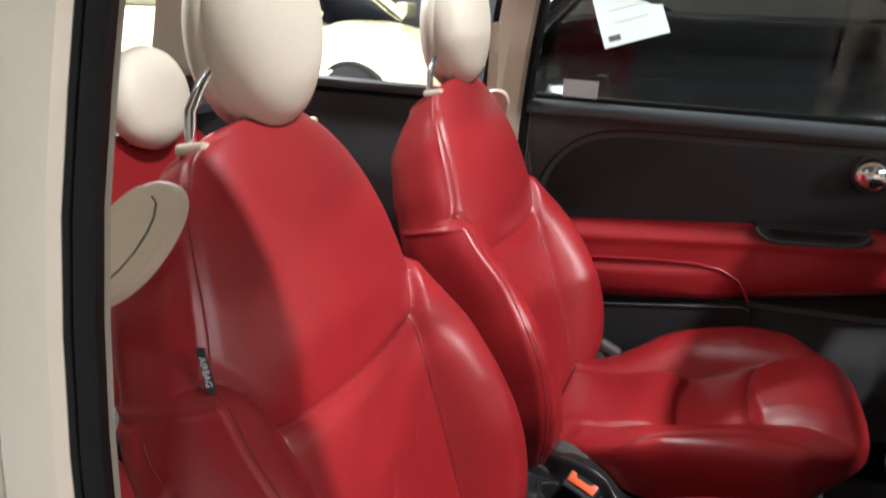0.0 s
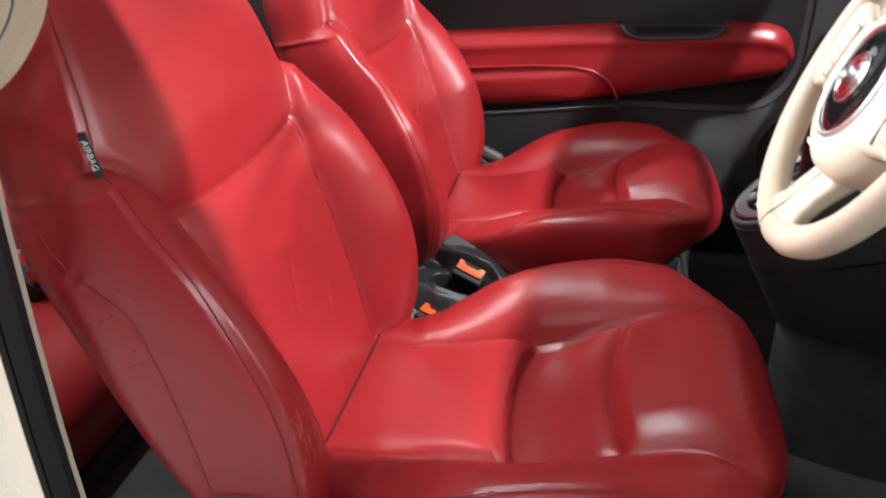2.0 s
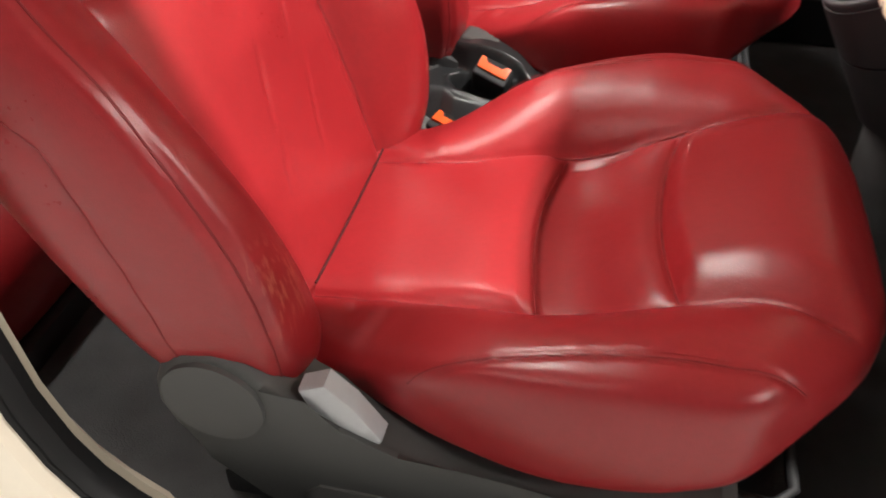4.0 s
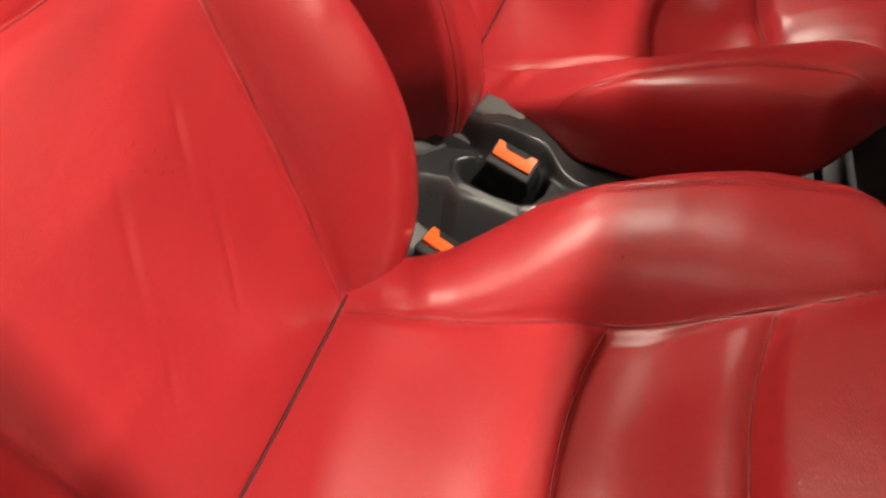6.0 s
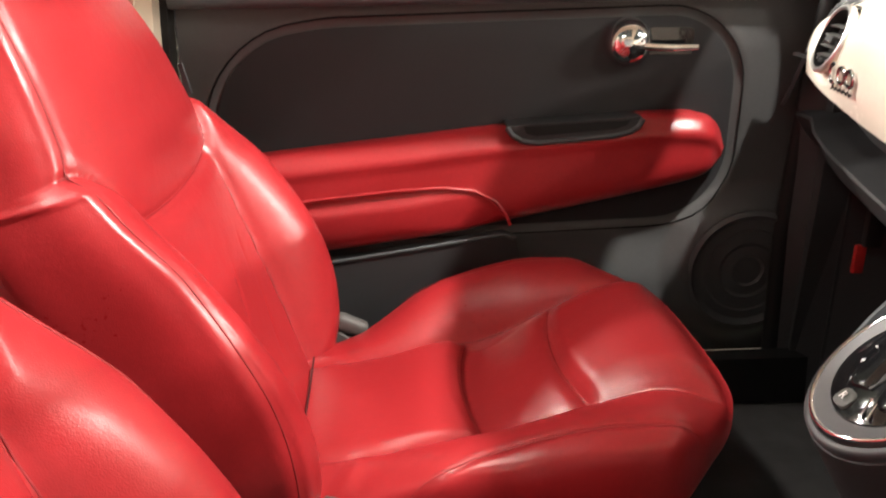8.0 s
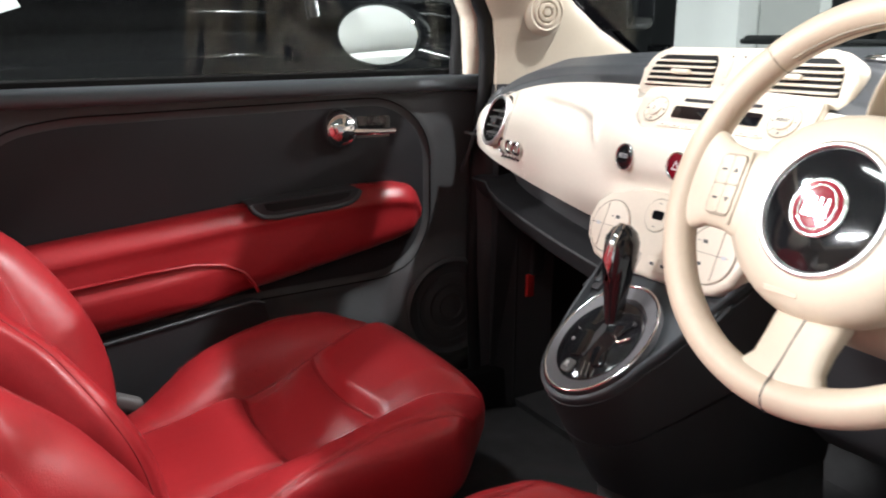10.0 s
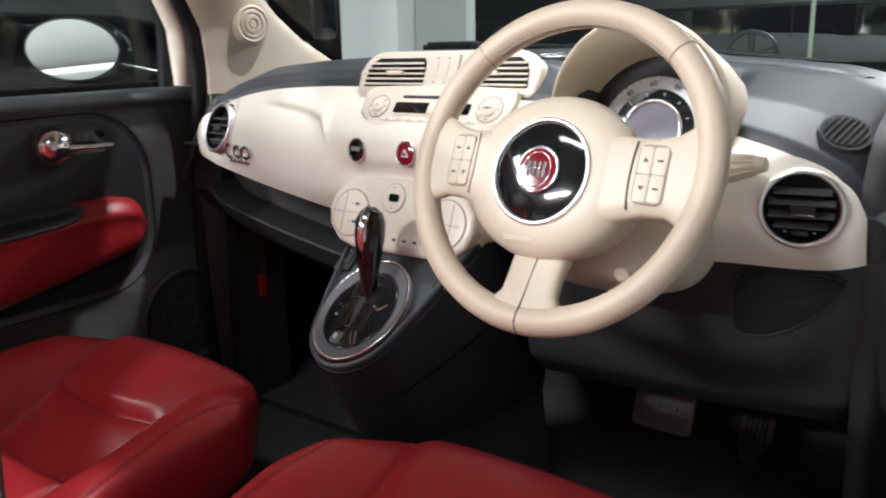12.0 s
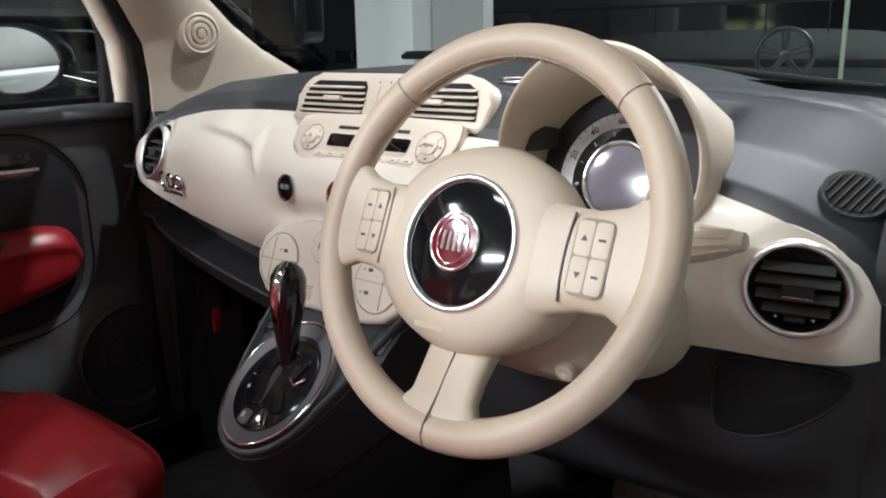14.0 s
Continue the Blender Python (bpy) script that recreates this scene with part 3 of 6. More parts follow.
def build_cushion(seat, side):
    xs = np.concatenate([np.linspace(-0.10, 0.45, 210), 0.510 - 0.060 * np.linspace(1, 0, 50)[1:] ** 1.9])
    na = 300
    P, U = np.zeros((len(xs), na, 3)), np.zeros((len(xs), na))
    for i, x in enumerate(xs):
        w, t, b = float(CUSH_W(x)), float(CUSH_T(x)), float(CUSH_B(x))
        mid, h = (t + b) / 2, (t - b) / 2
        rp = rounded_ring(w, h, na, 3.6 + 1.8 * step(x, 0.06, 0.16) * (1 - step(x, 0.38, 0.46)))
        for j in range(na):
            y, zz = rp[j]
            z = mid + zz
            if zz > -0.5 * h:
                z += cushion_top(x, y) * step(zz / h, -0.5, 0.8)
            # flank swells a little
            y += math.copysign(0.006 * math.exp(-(((z - 0.53) / 0.05) ** 2)) * step(abs(y) / w, 0.85, 0.98) * step(x, 0.02, 0.15) * (1 - step(x, 0.40, 0.46)), y)
            P[i, j] = (x, y, z)
            U[i, j] = zz / h

    def key(i, j):
        x, y, a = xs[i], P[i, j, 1], abs(P[i, j, 1])
        s1, s2 = seat_seams(a)
        if U[i, j] < -0.9:
            return "underside"
        if a < CUSH_I(x) and U[i, j] > 0.0:
            return "seat_pad" if x < s1 else "thigh_panel" if x < s2 else "nose_pad"
        return "outer_side_bolster" if y * side > 0 else "inner_side_bolster"

    skin(P, False, key, seat, RED, {})
    A, X = np.abs(P[:, :, 1]), np.repeat(xs[:, None], na, 1)
    ci = np.repeat(np.array([float(CUSH_I(x)) for x in xs])[:, None], na, 1)
    s1, s2 = np.vectorize(seat_seams)(A)
    up = U > 0.35
    seams(seat, P, [(X - s1, up & (A < ci), False, 0.0009), (X - s2, up & (A < ci), False, 0.001), (A - ci, up & (X < 0.455) & (X > -0.02), True, 0.0009),
                    (A - 0.232, up & (X > 0.03) & (X < 0.42), True, 0.0008)])


def build_headrest(seat, turn):
    m = facing((-0.250, turn, 1.150), (1, turn * 4, 0.08)) @ Matrix.Scale(0.84, 4)
    prof = [(0.0, 0.052), (0.03, 0.0515), (0.06, 0.049), (0.085, 0.043), (0.102, 0.033), (0.113, 0.018), (0.117, 0.0), (0.1165, -0.012), (0.1145, -0.0155), (0.1145, -0.017), (0.1165, -0.021), (0.113, -0.036), (0.098, -0.052), (0.07, -0.062), (0.0, -0.066)]
    lathe("headrest", prof, m, HEAD_L, seat, "cream leather round headrest", n=72, squash=(0.98, 1.04), sharp=75)
    for s in (-1, 1):
        tube("headrest_post", [(-0.262, s * 0.092, 1.0), (-0.266, s * 0.092, 1.05), (-0.268, s * 0.088, 1.075), (-0.262, s * 0.078, 1.10), (-0.25, s * 0.062, 1.13)], 0.0062, CHROME, seat, "chrome headrest post")
        rbox("post_bush", pose(-0.252, s * 0.102, 1.041, s * 14, -12, 0), (0.034, 0.026, 0.012), CREAM_P, seat, "cream plastic post bush", bevel=0.005, seg=3)
        rbox("bush_button", pose(-0.231, s * 0.102, 1.037, s * 14, -12, 0), (0.012, 0.014, 0.009), TRIM_G, seat, bevel=0.003)


def build_seat(name, y0, side, label):
    seat = thing(name, label, "car seat", "front seats")
    seat.location = (0, y0, 0)
    build_back(seat, side)
    build_cushion(seat, side)
    build_headrest(seat, 0.014 if side < 0 else 0.0)
    # dark tube along the fold; the shade there is in its colour
    tube("seat_gap_shade", [(0.005 - 0.1 * abs(y) ** 2, y, 0.5135) for y in np.linspace(-0.118, 0.118, 16)], 0.0014, GAP, seat, "dark red tube for the shade between back and cushion", n=8)

    def flank(y):
        return Matrix.Translation((0, side * y, 0)) @ Matrix(((1, 0, 0, 0), (0, 0, side, 0), (0, 1, 0, 0), (0, 0, 0, 1)))

    # outer plastic cover with recliner cap, its pressed panel and the strap tongue
    o = [(-0.098, 0.48), (-0.096, 0.505), (-0.085, 0.53), (-0.062, 0.548), (-0.035, 0.552), (-0.01, 0.545), (0.012, 0.53), (0.035, 0.505), (0.07, 0.485), (0.12, 0.462), (0.17, 0.446), (0.22, 0.440), (0.28, 0.444), (0.34, 0.458), (0.385, 0.475), (0.398, 0.47), (0.405, 0.44), (0.402, 0.37), (0.385, 0.335), (0.30, 0.318), (0.05, 0.318), (-0.02, 0.36), (-0.06, 0.41), (-0.088, 0.45)]
    prism("side_cover", o, flank(0.205), 0.055, TRIM_G, seat, "dark grey plastic seat side cover", bevel=0.014, seg=4)
    prism("recliner_cap", ellipse(0.046, 0.046, 40), flank(0.262) @ Matrix.Translation((-0.04, 0.497, -0.004)), 0.007, TRIM_G, seat, bevel=0.003)
    prism("pressed_panel", [(x, z) for x, z in ((0.03, 0.34), (0.03, 0.385), (0.045, 0.40), (0.27, 0.40), (0.30, 0.385), (0.32, 0.345), (0.31, 0.335), (0.04, 0.332))], flank(0.255), 0.008, TRIM_G, seat, bevel=0.004)
    if side < 0:
        prism("strap_tongue", [(0.036, 0.522), (0.060, 0.534), (0.082, 0.512), (0.106, 0.474), (0.100, 0.456), (0.072, 0.470), (0.044, 0.500)], flank(0.235), 0.02, LIGHT_G, seat, "light grey plastic pull tongue", bevel=0.004)
    # tilt-lever pad on the shoulder
    pad = [(-0.305, 0.890), (-0.262, 0.908), (-0.226, 0.938), (-0.204, 0.982), (-0.200, 1.014), (-0.214, 1.030), (-0.242, 1.026), (-0.276, 0.992), (-0.300, 0.95), (-0.312, 0.91)]
    pad = soft(soft(pad))
    fl = flank(0.189) @ Matrix.Translation((0, 1.0, 0)) @ pose(0, 0, 0, -24, 0, 0) @ Matrix.Translation((0, -1.0, 0))
    prism("lever_plate", pad, fl, 0.015, CREAM_P, seat, "cream plastic tilt-lever plate", bevel=0.006, seg=3)
    lev = [(-0.296, 0.908), (-0.262, 0.926), (-0.238, 0.955), (-0.222, 0.99), (-0.224, 1.014), (-0.246, 1.010), (-0.272, 0.98), (-0.294, 0.94)]
    lev = soft(lev)
    tube("lever_gap", [fl @ Vector((x, z, 0.0152)) for x, z in lev[1:9]], 0.0012, TRIM_G, seat, "dark gap", n=8)
    prism("tilt_lever", lev, fl @ Matrix.Translation((0, 0, 0.012)), 0.006, CREAM_P, seat, "cream plastic tilt lever", bevel=0.003, seg=2)
    # sewn-in tag on the piped edge
    tg = facing((-0.158, side * 0.2275, 0.884), (0.25, side, 0.0), (-0.25, 0, 1))
    rbox("airbag_tag", tg, (0.0075, 0.042, 0.003), BLACK_P, seat, "black sewn tag with white writing", bevel=0.0006, seg=1)
    text("tag_writing", "AIRBAG", tg @ pose(0, 0, 0.0018, 0, 0, -90), 0.0080, WHITEP, seat)
    # frame, rails and the height lever
    rbox("seat_frame", pose(0.15, 0, 0.41), (0.46, 0.38, 0.11), BLACK_P, seat, "black seat frame", bevel=0.02)
    for s in (-1, 1):
        rbox("seat_rail", pose(0.2, s * 0.2, 0.312), (0.56, 0.045, 0.04), BLACK_P, seat, "black steel seat rail", bevel=0.006)
    tube("slide_bar", [(0.38, -0.16, 0.36), (0.46, -0.16, 0.355), (0.48, -0.14, 0.355), (0.48, 0.14, 0.355), (0.46, 0.16, 0.355), (0.38, 0.16, 0.36)], 0.006, BLACK_P, seat, "black slide bar")
    # hinge lever between back and cushion
    rbox("hinge_cover", pose(0.0, -side * 0.222, 0.455, 0, 20, 0), (0.06, 0.03, 0.05), BLACK_P, seat, bevel=0.01)
    if side > 0:
        rbox("hinge_knob", pose(0.052, 0.222, 0.512, 0, 25, 0), (0.052, 0.024, 0.026), TRIM_G, seat, "grey hinge knob", bevel=0.01, seg=3)
    return seat


build_seat("front_seat", -0.33, -1, "red leather front seat with cream headrest, beside the open door")
build_seat("front_seat", 0.33, 1, "red leather front seat with cream headrest, beside the shut door")

# ---- dashboard ----
FAS_T = smooth_curve([-0.596, -0.590, -0.568, -0.52, -0.46, -0.36, -0.21, 0.0, 0.13, 0.3, 0.44, 0.50, 0.562, 0.600, 0.616], [0.875, 0.893, 0.92, 0.944, 0.962, 0.982, 0.995, 1.006, 1.012, 1.011, 1.0, 0.988, 0.966, 0.940, 0.912])
FAS_B = smooth_curve([-0.596, -0.57, -0.45, 0.0, 0.2, 0.3, 0.45, 0.565, 0.602, 0.616], [0.817, 0.812, 0.808, 0.808, 0.814, 0.828, 0.850, 0.870, 0.882, 0.892])


VENTS = ((-0.532, 0.885), (0.524, 0.934))


def fascia_base(y, z):
    x = 0.668 + 0.17 * y * y
    x += 0.075 * max(0, (z - 0.91) / 0.1) ** 2 + 0.028 * max(0, (0.91 - z) / 0.1) ** 2
    # hooked brow over the glove shelf: it overhangs a little and turns down at its inner end
    zc = lerp(y, [0.185, 0.20, 0.216, 0.25, 0.296, 0.35, 0.42], [0.925, 0.949, 0.965, 0.974, 0.980, 0.983, 0.985])
    x -= 0.0075 * step(z, zc - 0.007, zc + 0.005) * (1 - step(z, zc + 0.006, zc + 0.035)) * step(y, 0.180, 0.205) * (1 - step(y, 0.33, 0.42))
    # scoop above the climate pod
    x += 0.010 * math.exp(-(((z - 0.885) / 0.018) ** 2)) * (1 - step(abs(y - 0.02), 0.09, 0.15))
    return x + 0.07 * step(abs(y), 0.55 if y < 0 else 0.575, 0.64 if y < 0 else 0.68) ** 2


def fascia_x(y, z):
    """The face with its opening for the dial and the dished rings round the side vents."""
    x = fascia_base(y, z) + 0.13 * (1 - step(math.hypot(y + 0.333, z - 0.974), 0.098, 0.110))
    for vy, vz in VENTS:
        d = math.hypot(y - vy, z - vz)
        x += 0.0055 * (1 - step(d, 0.047, 0.064)) + 0.024 * (1 - step(d, 0.039, 0.044))
    return x


dash = thing("dashboard", "cream and dark grey car dashboard with round vents", "dashboard")


def fascia_point(y, t):
    z0, z1 = float(FAS_B(y)), float(FAS_T(y))
    z = z0 + (z1 - z0) * t
    return (fascia_x(y, z), y, z)


sheet("fascia", surf(fascia_point, np.linspace(-0.596, 0.616, 420), np.linspace(0, 1, 90)), PEARL, dash, "glossy pearl cream fascia", thick=0.008, flip=True)


def pad_point(y, t):
    yt = float(np.clip(y, -0.594, 0.614))
    z1 = float(FAS_T(yt))
    x1 = fascia_base(yt, z1) + 0.13 * (1 - step(abs(yt + 0.333), 0.080, 0.094))
    top = 1.060 - 0.06 * (y - 0.1) ** 2 - 0.05 * step(abs(y), 0.5, 0.72)
    q = [0, 0.08, 0.25, 0.45, 0.65, 1.0]
    drop = 0.10 * step(abs(y), 0.60 if y < 0 else 0.62, 0.70)
    k = 0.45 + 0.4 * (1 - step(abs(y - 0.01), 0.14, 0.24))
    return (lerp(t, q, [x1 + 0.006, x1 + 0.012, 0.5 * x1 + 0.42, 0.88, 1.0, 1.32]), y, lerp(t, q, [z1 - 0.006 - drop, z1 + 0.012 - drop, (1 - k) * z1 + k * top + 0.006 - 0.6 * drop, top - 0.006 - 0.2 * drop, top + 0.002, top + 0.008 - 0.05 * step(-y, 0.1, 0.5)]))


sheet("top_pad", surf(pad_point, np.linspace(-0.69, 0.69, 120), np.linspace(0, 1, 60)), GREY_P, dash, "dark grey padded dash top", thick=0.006, flip=True, sharp=60)


def lower_point(y, t):
    yt = float(np.clip(y, -0.594, 0.614))
    z0 = float(FAS_B(yt))
    x0 = fascia_x(yt, z0)
    q = [0, 0.06, 0.22, 0.34, 0.5, 0.62, 1.0]
    if y > -0.15:  # the open shelf before the passenger
        xs = [x0 + 0.004, x0 + 0.05, x0 + 0.10, x0 + 0.09, x0 + 0.02, x0 + 0.05, 1.12]
        zs = [z0 + 0.004, z0 - 0.006, z0 - 0.03, z0 - 0.075, z0 - 0.085, z0 - 0.13, 0.52]
    else:
        xs = [x0 + 0.006, x0 + 0.012, x0 + 0.02, x0 + 0.03, x0 + 0.05, x0 + 0.10, 1.12]
        zs = [z0 + 0.004, z0 - 0.012, z0 - 0.07, z0 - 0.12, z0 - 0.19, z0 - 0.23, 0.55]
    return (lerp(t, q, xs), y, lerp(t, q, zs))


sheet("lower_panel", surf(lower_point, np.linspace(-0.67, 0.67, 110), np.linspace(0, 1, 60)), BLACK_P, dash, "black lower dash panel with open shelf", thick=0.005, sharp=50)
# small pocket low beside the door: a dark sheet for its shaded inside, with a raised lip
def lower_at(y, z):
    t = min(np.linspace(0, 1, 400), key=lambda t: abs(lower_point(y, t)[2] - z))
    return Vector(lower_point(y, t))


pocket_o = soft(soft([(-0.452, 0.801), (-0.452, 0.722), (-0.460, 0.713), (-0.485, 0.711), (-0.515, 0.722), (-0.545, 0.744), (-0.572, 0.775), (-0.582, 0.801), (-0.510, 0.803)]))
rim = [lower_at(y, z) for y, z in pocket_o]
mid = lower_at(-0.50, 0.755)
sheet("pocket_shade", np.array([[mid.lerp(p, k) + Vector((-0.0025, 0, 0)) for k in np.linspace(0.02, 1, 8)] for p in rim + rim[:1]]), RUBBER, dash, "dark sheet for the shade inside the pocket")
tube("pocket_rim", [p + Vector((-0.003, 0, 0)) for p in rim], 0.0012, BLACK_P, dash, "black pocket lip", n=8, closed=True)
# dark end cheek beside the fascia, down to the floor
def cheek(u, t):
    z = lerp(t, [0, 1], [0.30, 0.992])
    x = fascia_base(-0.588, float(np.clip(z, 0.83, 0.93))) + lerp(z, [0.3, 0.6, 0.80, 0.90, 0.94, 0.97, 0.992], [0.08, 0.05, 0.022, 0.010, 0.02, 0.05, 0.10])
    return (x + 0.20 * u**3, -0.588 - 0.050 * math.sin(u * math.pi / 2), z)


sheet("end_cheek", surf(cheek, np.linspace(0, 1, 20), np.linspace(0, 1, 60)), BLACK_P, dash, thick=0.006, sharp=60)

# round side vents
def side_vent(y, z):
    e = 0.03
    n = Vector((-1, (fascia_base(y + e, z) - fascia_base(y - e, z)) / (2 * e), (fascia_base(y, z + e) - fascia_base(y, z - e)) / (2 * e))).normalized()
    m = facing(Vector((fascia_base(y, z) + 0.004, y, z)), n)
    v = lathe("side_vent", [(0.0475, -0.006), (0.046, -0.001), (0.044, 0.001), (0.0425, -0.004), (0.042, -0.02)], m, PEARL, dash, "round air vent with chrome ring", n=56, caps=False)
    lathe("chrome_ring", [(0.0478, 0.0005), (0.0470, 0.0032), (0.0450, 0.0046), (0.0425, 0.0040), (0.0408, 0.0012), (0.0402, -0.005)], m, BRIGHT, v, "bright metal ring", n=72, sharp=60, caps=False)
    lathe("vent_cup", [(0.0405, 0.002), (0.039, -0.002), (0.038, -0.016), (0.02, -0.018), (0.0, -0.018)], m, RUBBER, v, n=40, caps=False)
    for k in (-0.022, -0.009, 0.006, 0.019):
        w = 2 * math.sqrt(0.0365**2 - k * k)
        rbox("slat", at(m, 0, k, -0.006) @ pose(0, 0, 0, 25, 0, 0), (w, 0.002, 0.012), TRIM_G, v, bevel=0.0006, seg=1)
    rbox("slider", at(m, 0.002, -0.002, 0.002), (0.027, 0.012, 0.007), BLACK_P, v, bevel=0.002)
    rbox("slider_bar", at(m, 0.002, -0.006, 0.006), (0.025, 0.0022, 0.0016), CHROME, v, bevel=0.0005, seg=1)
    rbox("thumb_wheel", at(m, 0, -0.030, -0.001), (0.018, 0.006, 0.004), SHINY_G, v, bevel=0.0015)
    for s in (-1, 1):
        lathe("vent_mark", [(0.0015, 0), (0.0013, 0.0005), (0.0, 0.0005)], at(m, s * 0.016, -0.0285, 0.0), LIGHT_G, v, n=10)
    return v


for vy, vz in VENTS:
    side_vent(vy, vz)

# demister grilles in the dash top
def demister(p, n, sx):
    m = facing(p, n)
    d = prism("demister", ellipse(0.036 * sx, 0.025, 44), at(m, 0, 0, -0.004), 0.0075, GREY_P, dash, "dark grey demister grille", bevel=0.0025, seg=3)
    # flat plate without depth; its black stands for shade in the opening
    prism("grille_shade", ellipse(0.031 * sx, 0.0205, 40), at(m, 0, 0, 0.0032), 0.0012, RUBBER, d, "dark plate for the shaded grille opening")
    for k in range(-4, 5):
        # slanting slats cut to the oval
        c, q = k * 0.0072, radians(42)
        d0, d1 = (math.cos(q), math.sin(q)), (-math.sin(q), math.cos(q))
        ts = [t for t in np.linspace(-0.04, 0.04, 161) if ((c * d1[0] + t * d0[0]) / 0.0305) ** 2 + ((c * d1[1] + t * d0[1]) / 0.020) ** 2 < 1]
        if len(ts) > 6:
            mid = (ts[0] + ts[-1]) / 2
            rbox("slat", at(m, sx * (c * d1[0] + mid * d0[0]), c * d1[1] + mid * d0[1], 0.0052) @ pose(0, 0, 0, 0, 0, 42), (ts[-1] - ts[0], 0.0017, 0.0022), TRIM_G, d, bevel=0.0005, seg=1)


def on_pad(y, t):
    e = 0.01
    a = Vector(pad_point(y + e, t)) - Vector(pad_point(y - e, t))
    b = Vector(pad_point(y, t + e)) - Vector(pad_point(y, t - e))
    n = a.cross(b).normalized()
    n = -n if n.z < 0 else n
    return Vector(pad_point(y, t)) + n * 0.002, n


demister(*on_pad(-0.560, 0.20), 0.84)
demister(*on_pad(0.61, 0.22), 1.0)

# low rounded ledge on the dash top below the windscreen
tube("top_ledge", [(0.96, -0.26, 1.044), (0.955, -0.36, 1.042), (0.945, -0.45, 1.036), (0.925, -0.52, 1.028), (0.915, -0.55, 1.020)], [0.030, 0.032, 0.032, 0.030, 0.018], GREY_P, dash, "dark grey rounded ledge", n=20, flat=0.35)

# middle vents
VM = facing((0.752, 0.004, 1.037), (-1, 0, 0.45)) @ Matrix.Scale(1.12, 4)
def vent_outline(k):
    o = []
    for cx, cy, a0 in ((0.118, 0.0, 0), (-0.118, 0.0, 90)):
        for q in range(9):
            a = radians(a0 + q * 11.25)
            o.append((cx + 0.034 * k * math.cos(a), cy + 0.030 * k * math.sin(a)))
    return o + [(-0.153, -0.020), (-0.150, -0.028), (-0.142, -0.034), (0.142, -0.034), (0.150, -0.028), (0.153, -0.020)]


mv = prism("centre_vents", vent_outline(1.0), at(VM, 0, 0, -0.055), 0.055, PALE_P, dash, "cream twin air vents", bevel=0.007, seg=4)
for s in (-1, 1):
    o = [(-0.052, -0.021), (-0.051, 0.013), (-0.046, 0.0205), (0.036, 0.0205), (0.047, 0.014), (0.053, 0.004), (0.056, -0.021)]
    if s < 0:
        o = [(-x, y) for x, y in o][::-1]
    c = at(VM, s * 0.083, -0.001, 0.0)
    prism("vent_well", o, at(c, 0, 0, 0.0005), 0.0008, RUBBER, mv)
    for k, w in zip((-0.018, -0.0105, -0.003, 0.0045, 0.012), (0.108, 0.107, 0.105, 0.102, 0.096)):
        rbox("slat", at(c, s * 0.001, k, 0.003) @ pose(0, 0, 0, 28, 0, 0), (w, 0.0024, 0.0085), PALE_P, mv, bevel=0.0007, seg=1)
    rbox("slider", at(c, -s * 0.004, -0.004, 0.008), (0.030, 0.006, 0.006), PALE_P, mv, bevel=0.002)
rbox("vent_middle", at(VM, 0, -0.001, 0.001), (0.052, 0.050, 0.008), PALE_P, mv, bevel=0.002)
for s in (-1, 1):
    rbox("thumb_wheel", at(VM, s * 0.009, 0.002, 0.004), (0.006, 0.022, 0.006), PALE_P, mv, bevel=0.0025)
    for q in (-0.017, 0.017):
        lathe("vent_dot", [(0.0013, 0.0006), (0.0, 0.0006)], at(VM, s * 0.009, q, 0.005), TRIM_G, mv, n=8)

# radio
def on_fascia(y, z, lift=0.0, tilt=None):
    e = 0.004
    dz = (fascia_base(y, z + e) - fascia_base(y, z - e)) / (2 * e)
    dy = (fascia_base(y + e, z) - fascia_base(y - e, z)) / (2 * e)
    n = Vector((-1, dy, dz if tilt is None else tilt)).normalized()
    return facing(Vector((fascia_x(y, z), y, z)) + n * lift, n)


RM = on_fascia(-0.008, 0.983, 0.003, 0.72)
radio_o = [(-0.136, 0.040), (-0.141, 0.022), (-0.142, 0.004), (-0.128, -0.020), (-0.10, -0.030), (-0.05, -0.034), (0.05, -0.034), (0.10, -0.030), (0.128, -0.020), (0.142, 0.004), (0.141, 0.022), (0.136, 0.040)][::-1]
radio = prism("radio", soft(soft(radio_o)), at(RM, 0, 0, -0.014), 0.014, PALE_P, dash, "cream car radio with dark display", bevel=0.0025, seg=3)
tube("radio_gap", [at(RM, x, y, -0.0022).translation for x, y in soft(soft(radio_o))], 0.0009, TAN, radio, "fine tan gap", n=6, closed=True)
prism("display_recess", rounded(0.142, 0.026, 0.008), at(RM, 0.0, 0.0, -0.0005), 0.0012, PALE_P, radio, bevel=0.0005)
for y0, w in ((-0.038, 0.048), (0.038, 0.048)):
    prism("display", rounded(w + 0.018, 0.018, 0.003), at(RM, y0, 0.0, 0.0008), 0.001, DARKGLASS, radio, "dark radio display", bevel=0.0004)
rbox("display_bridge", at(RM, 0, 0, 0.001), (0.012, 0.018, 0.002), PALE_P, radio, bevel=0.0005)
rbox("disc_slot", at(RM, 0.0, 0.0195, 0.0003), (0.125, 0.0045, 0.0012), BLACK_P, radio, bevel=0.0005)
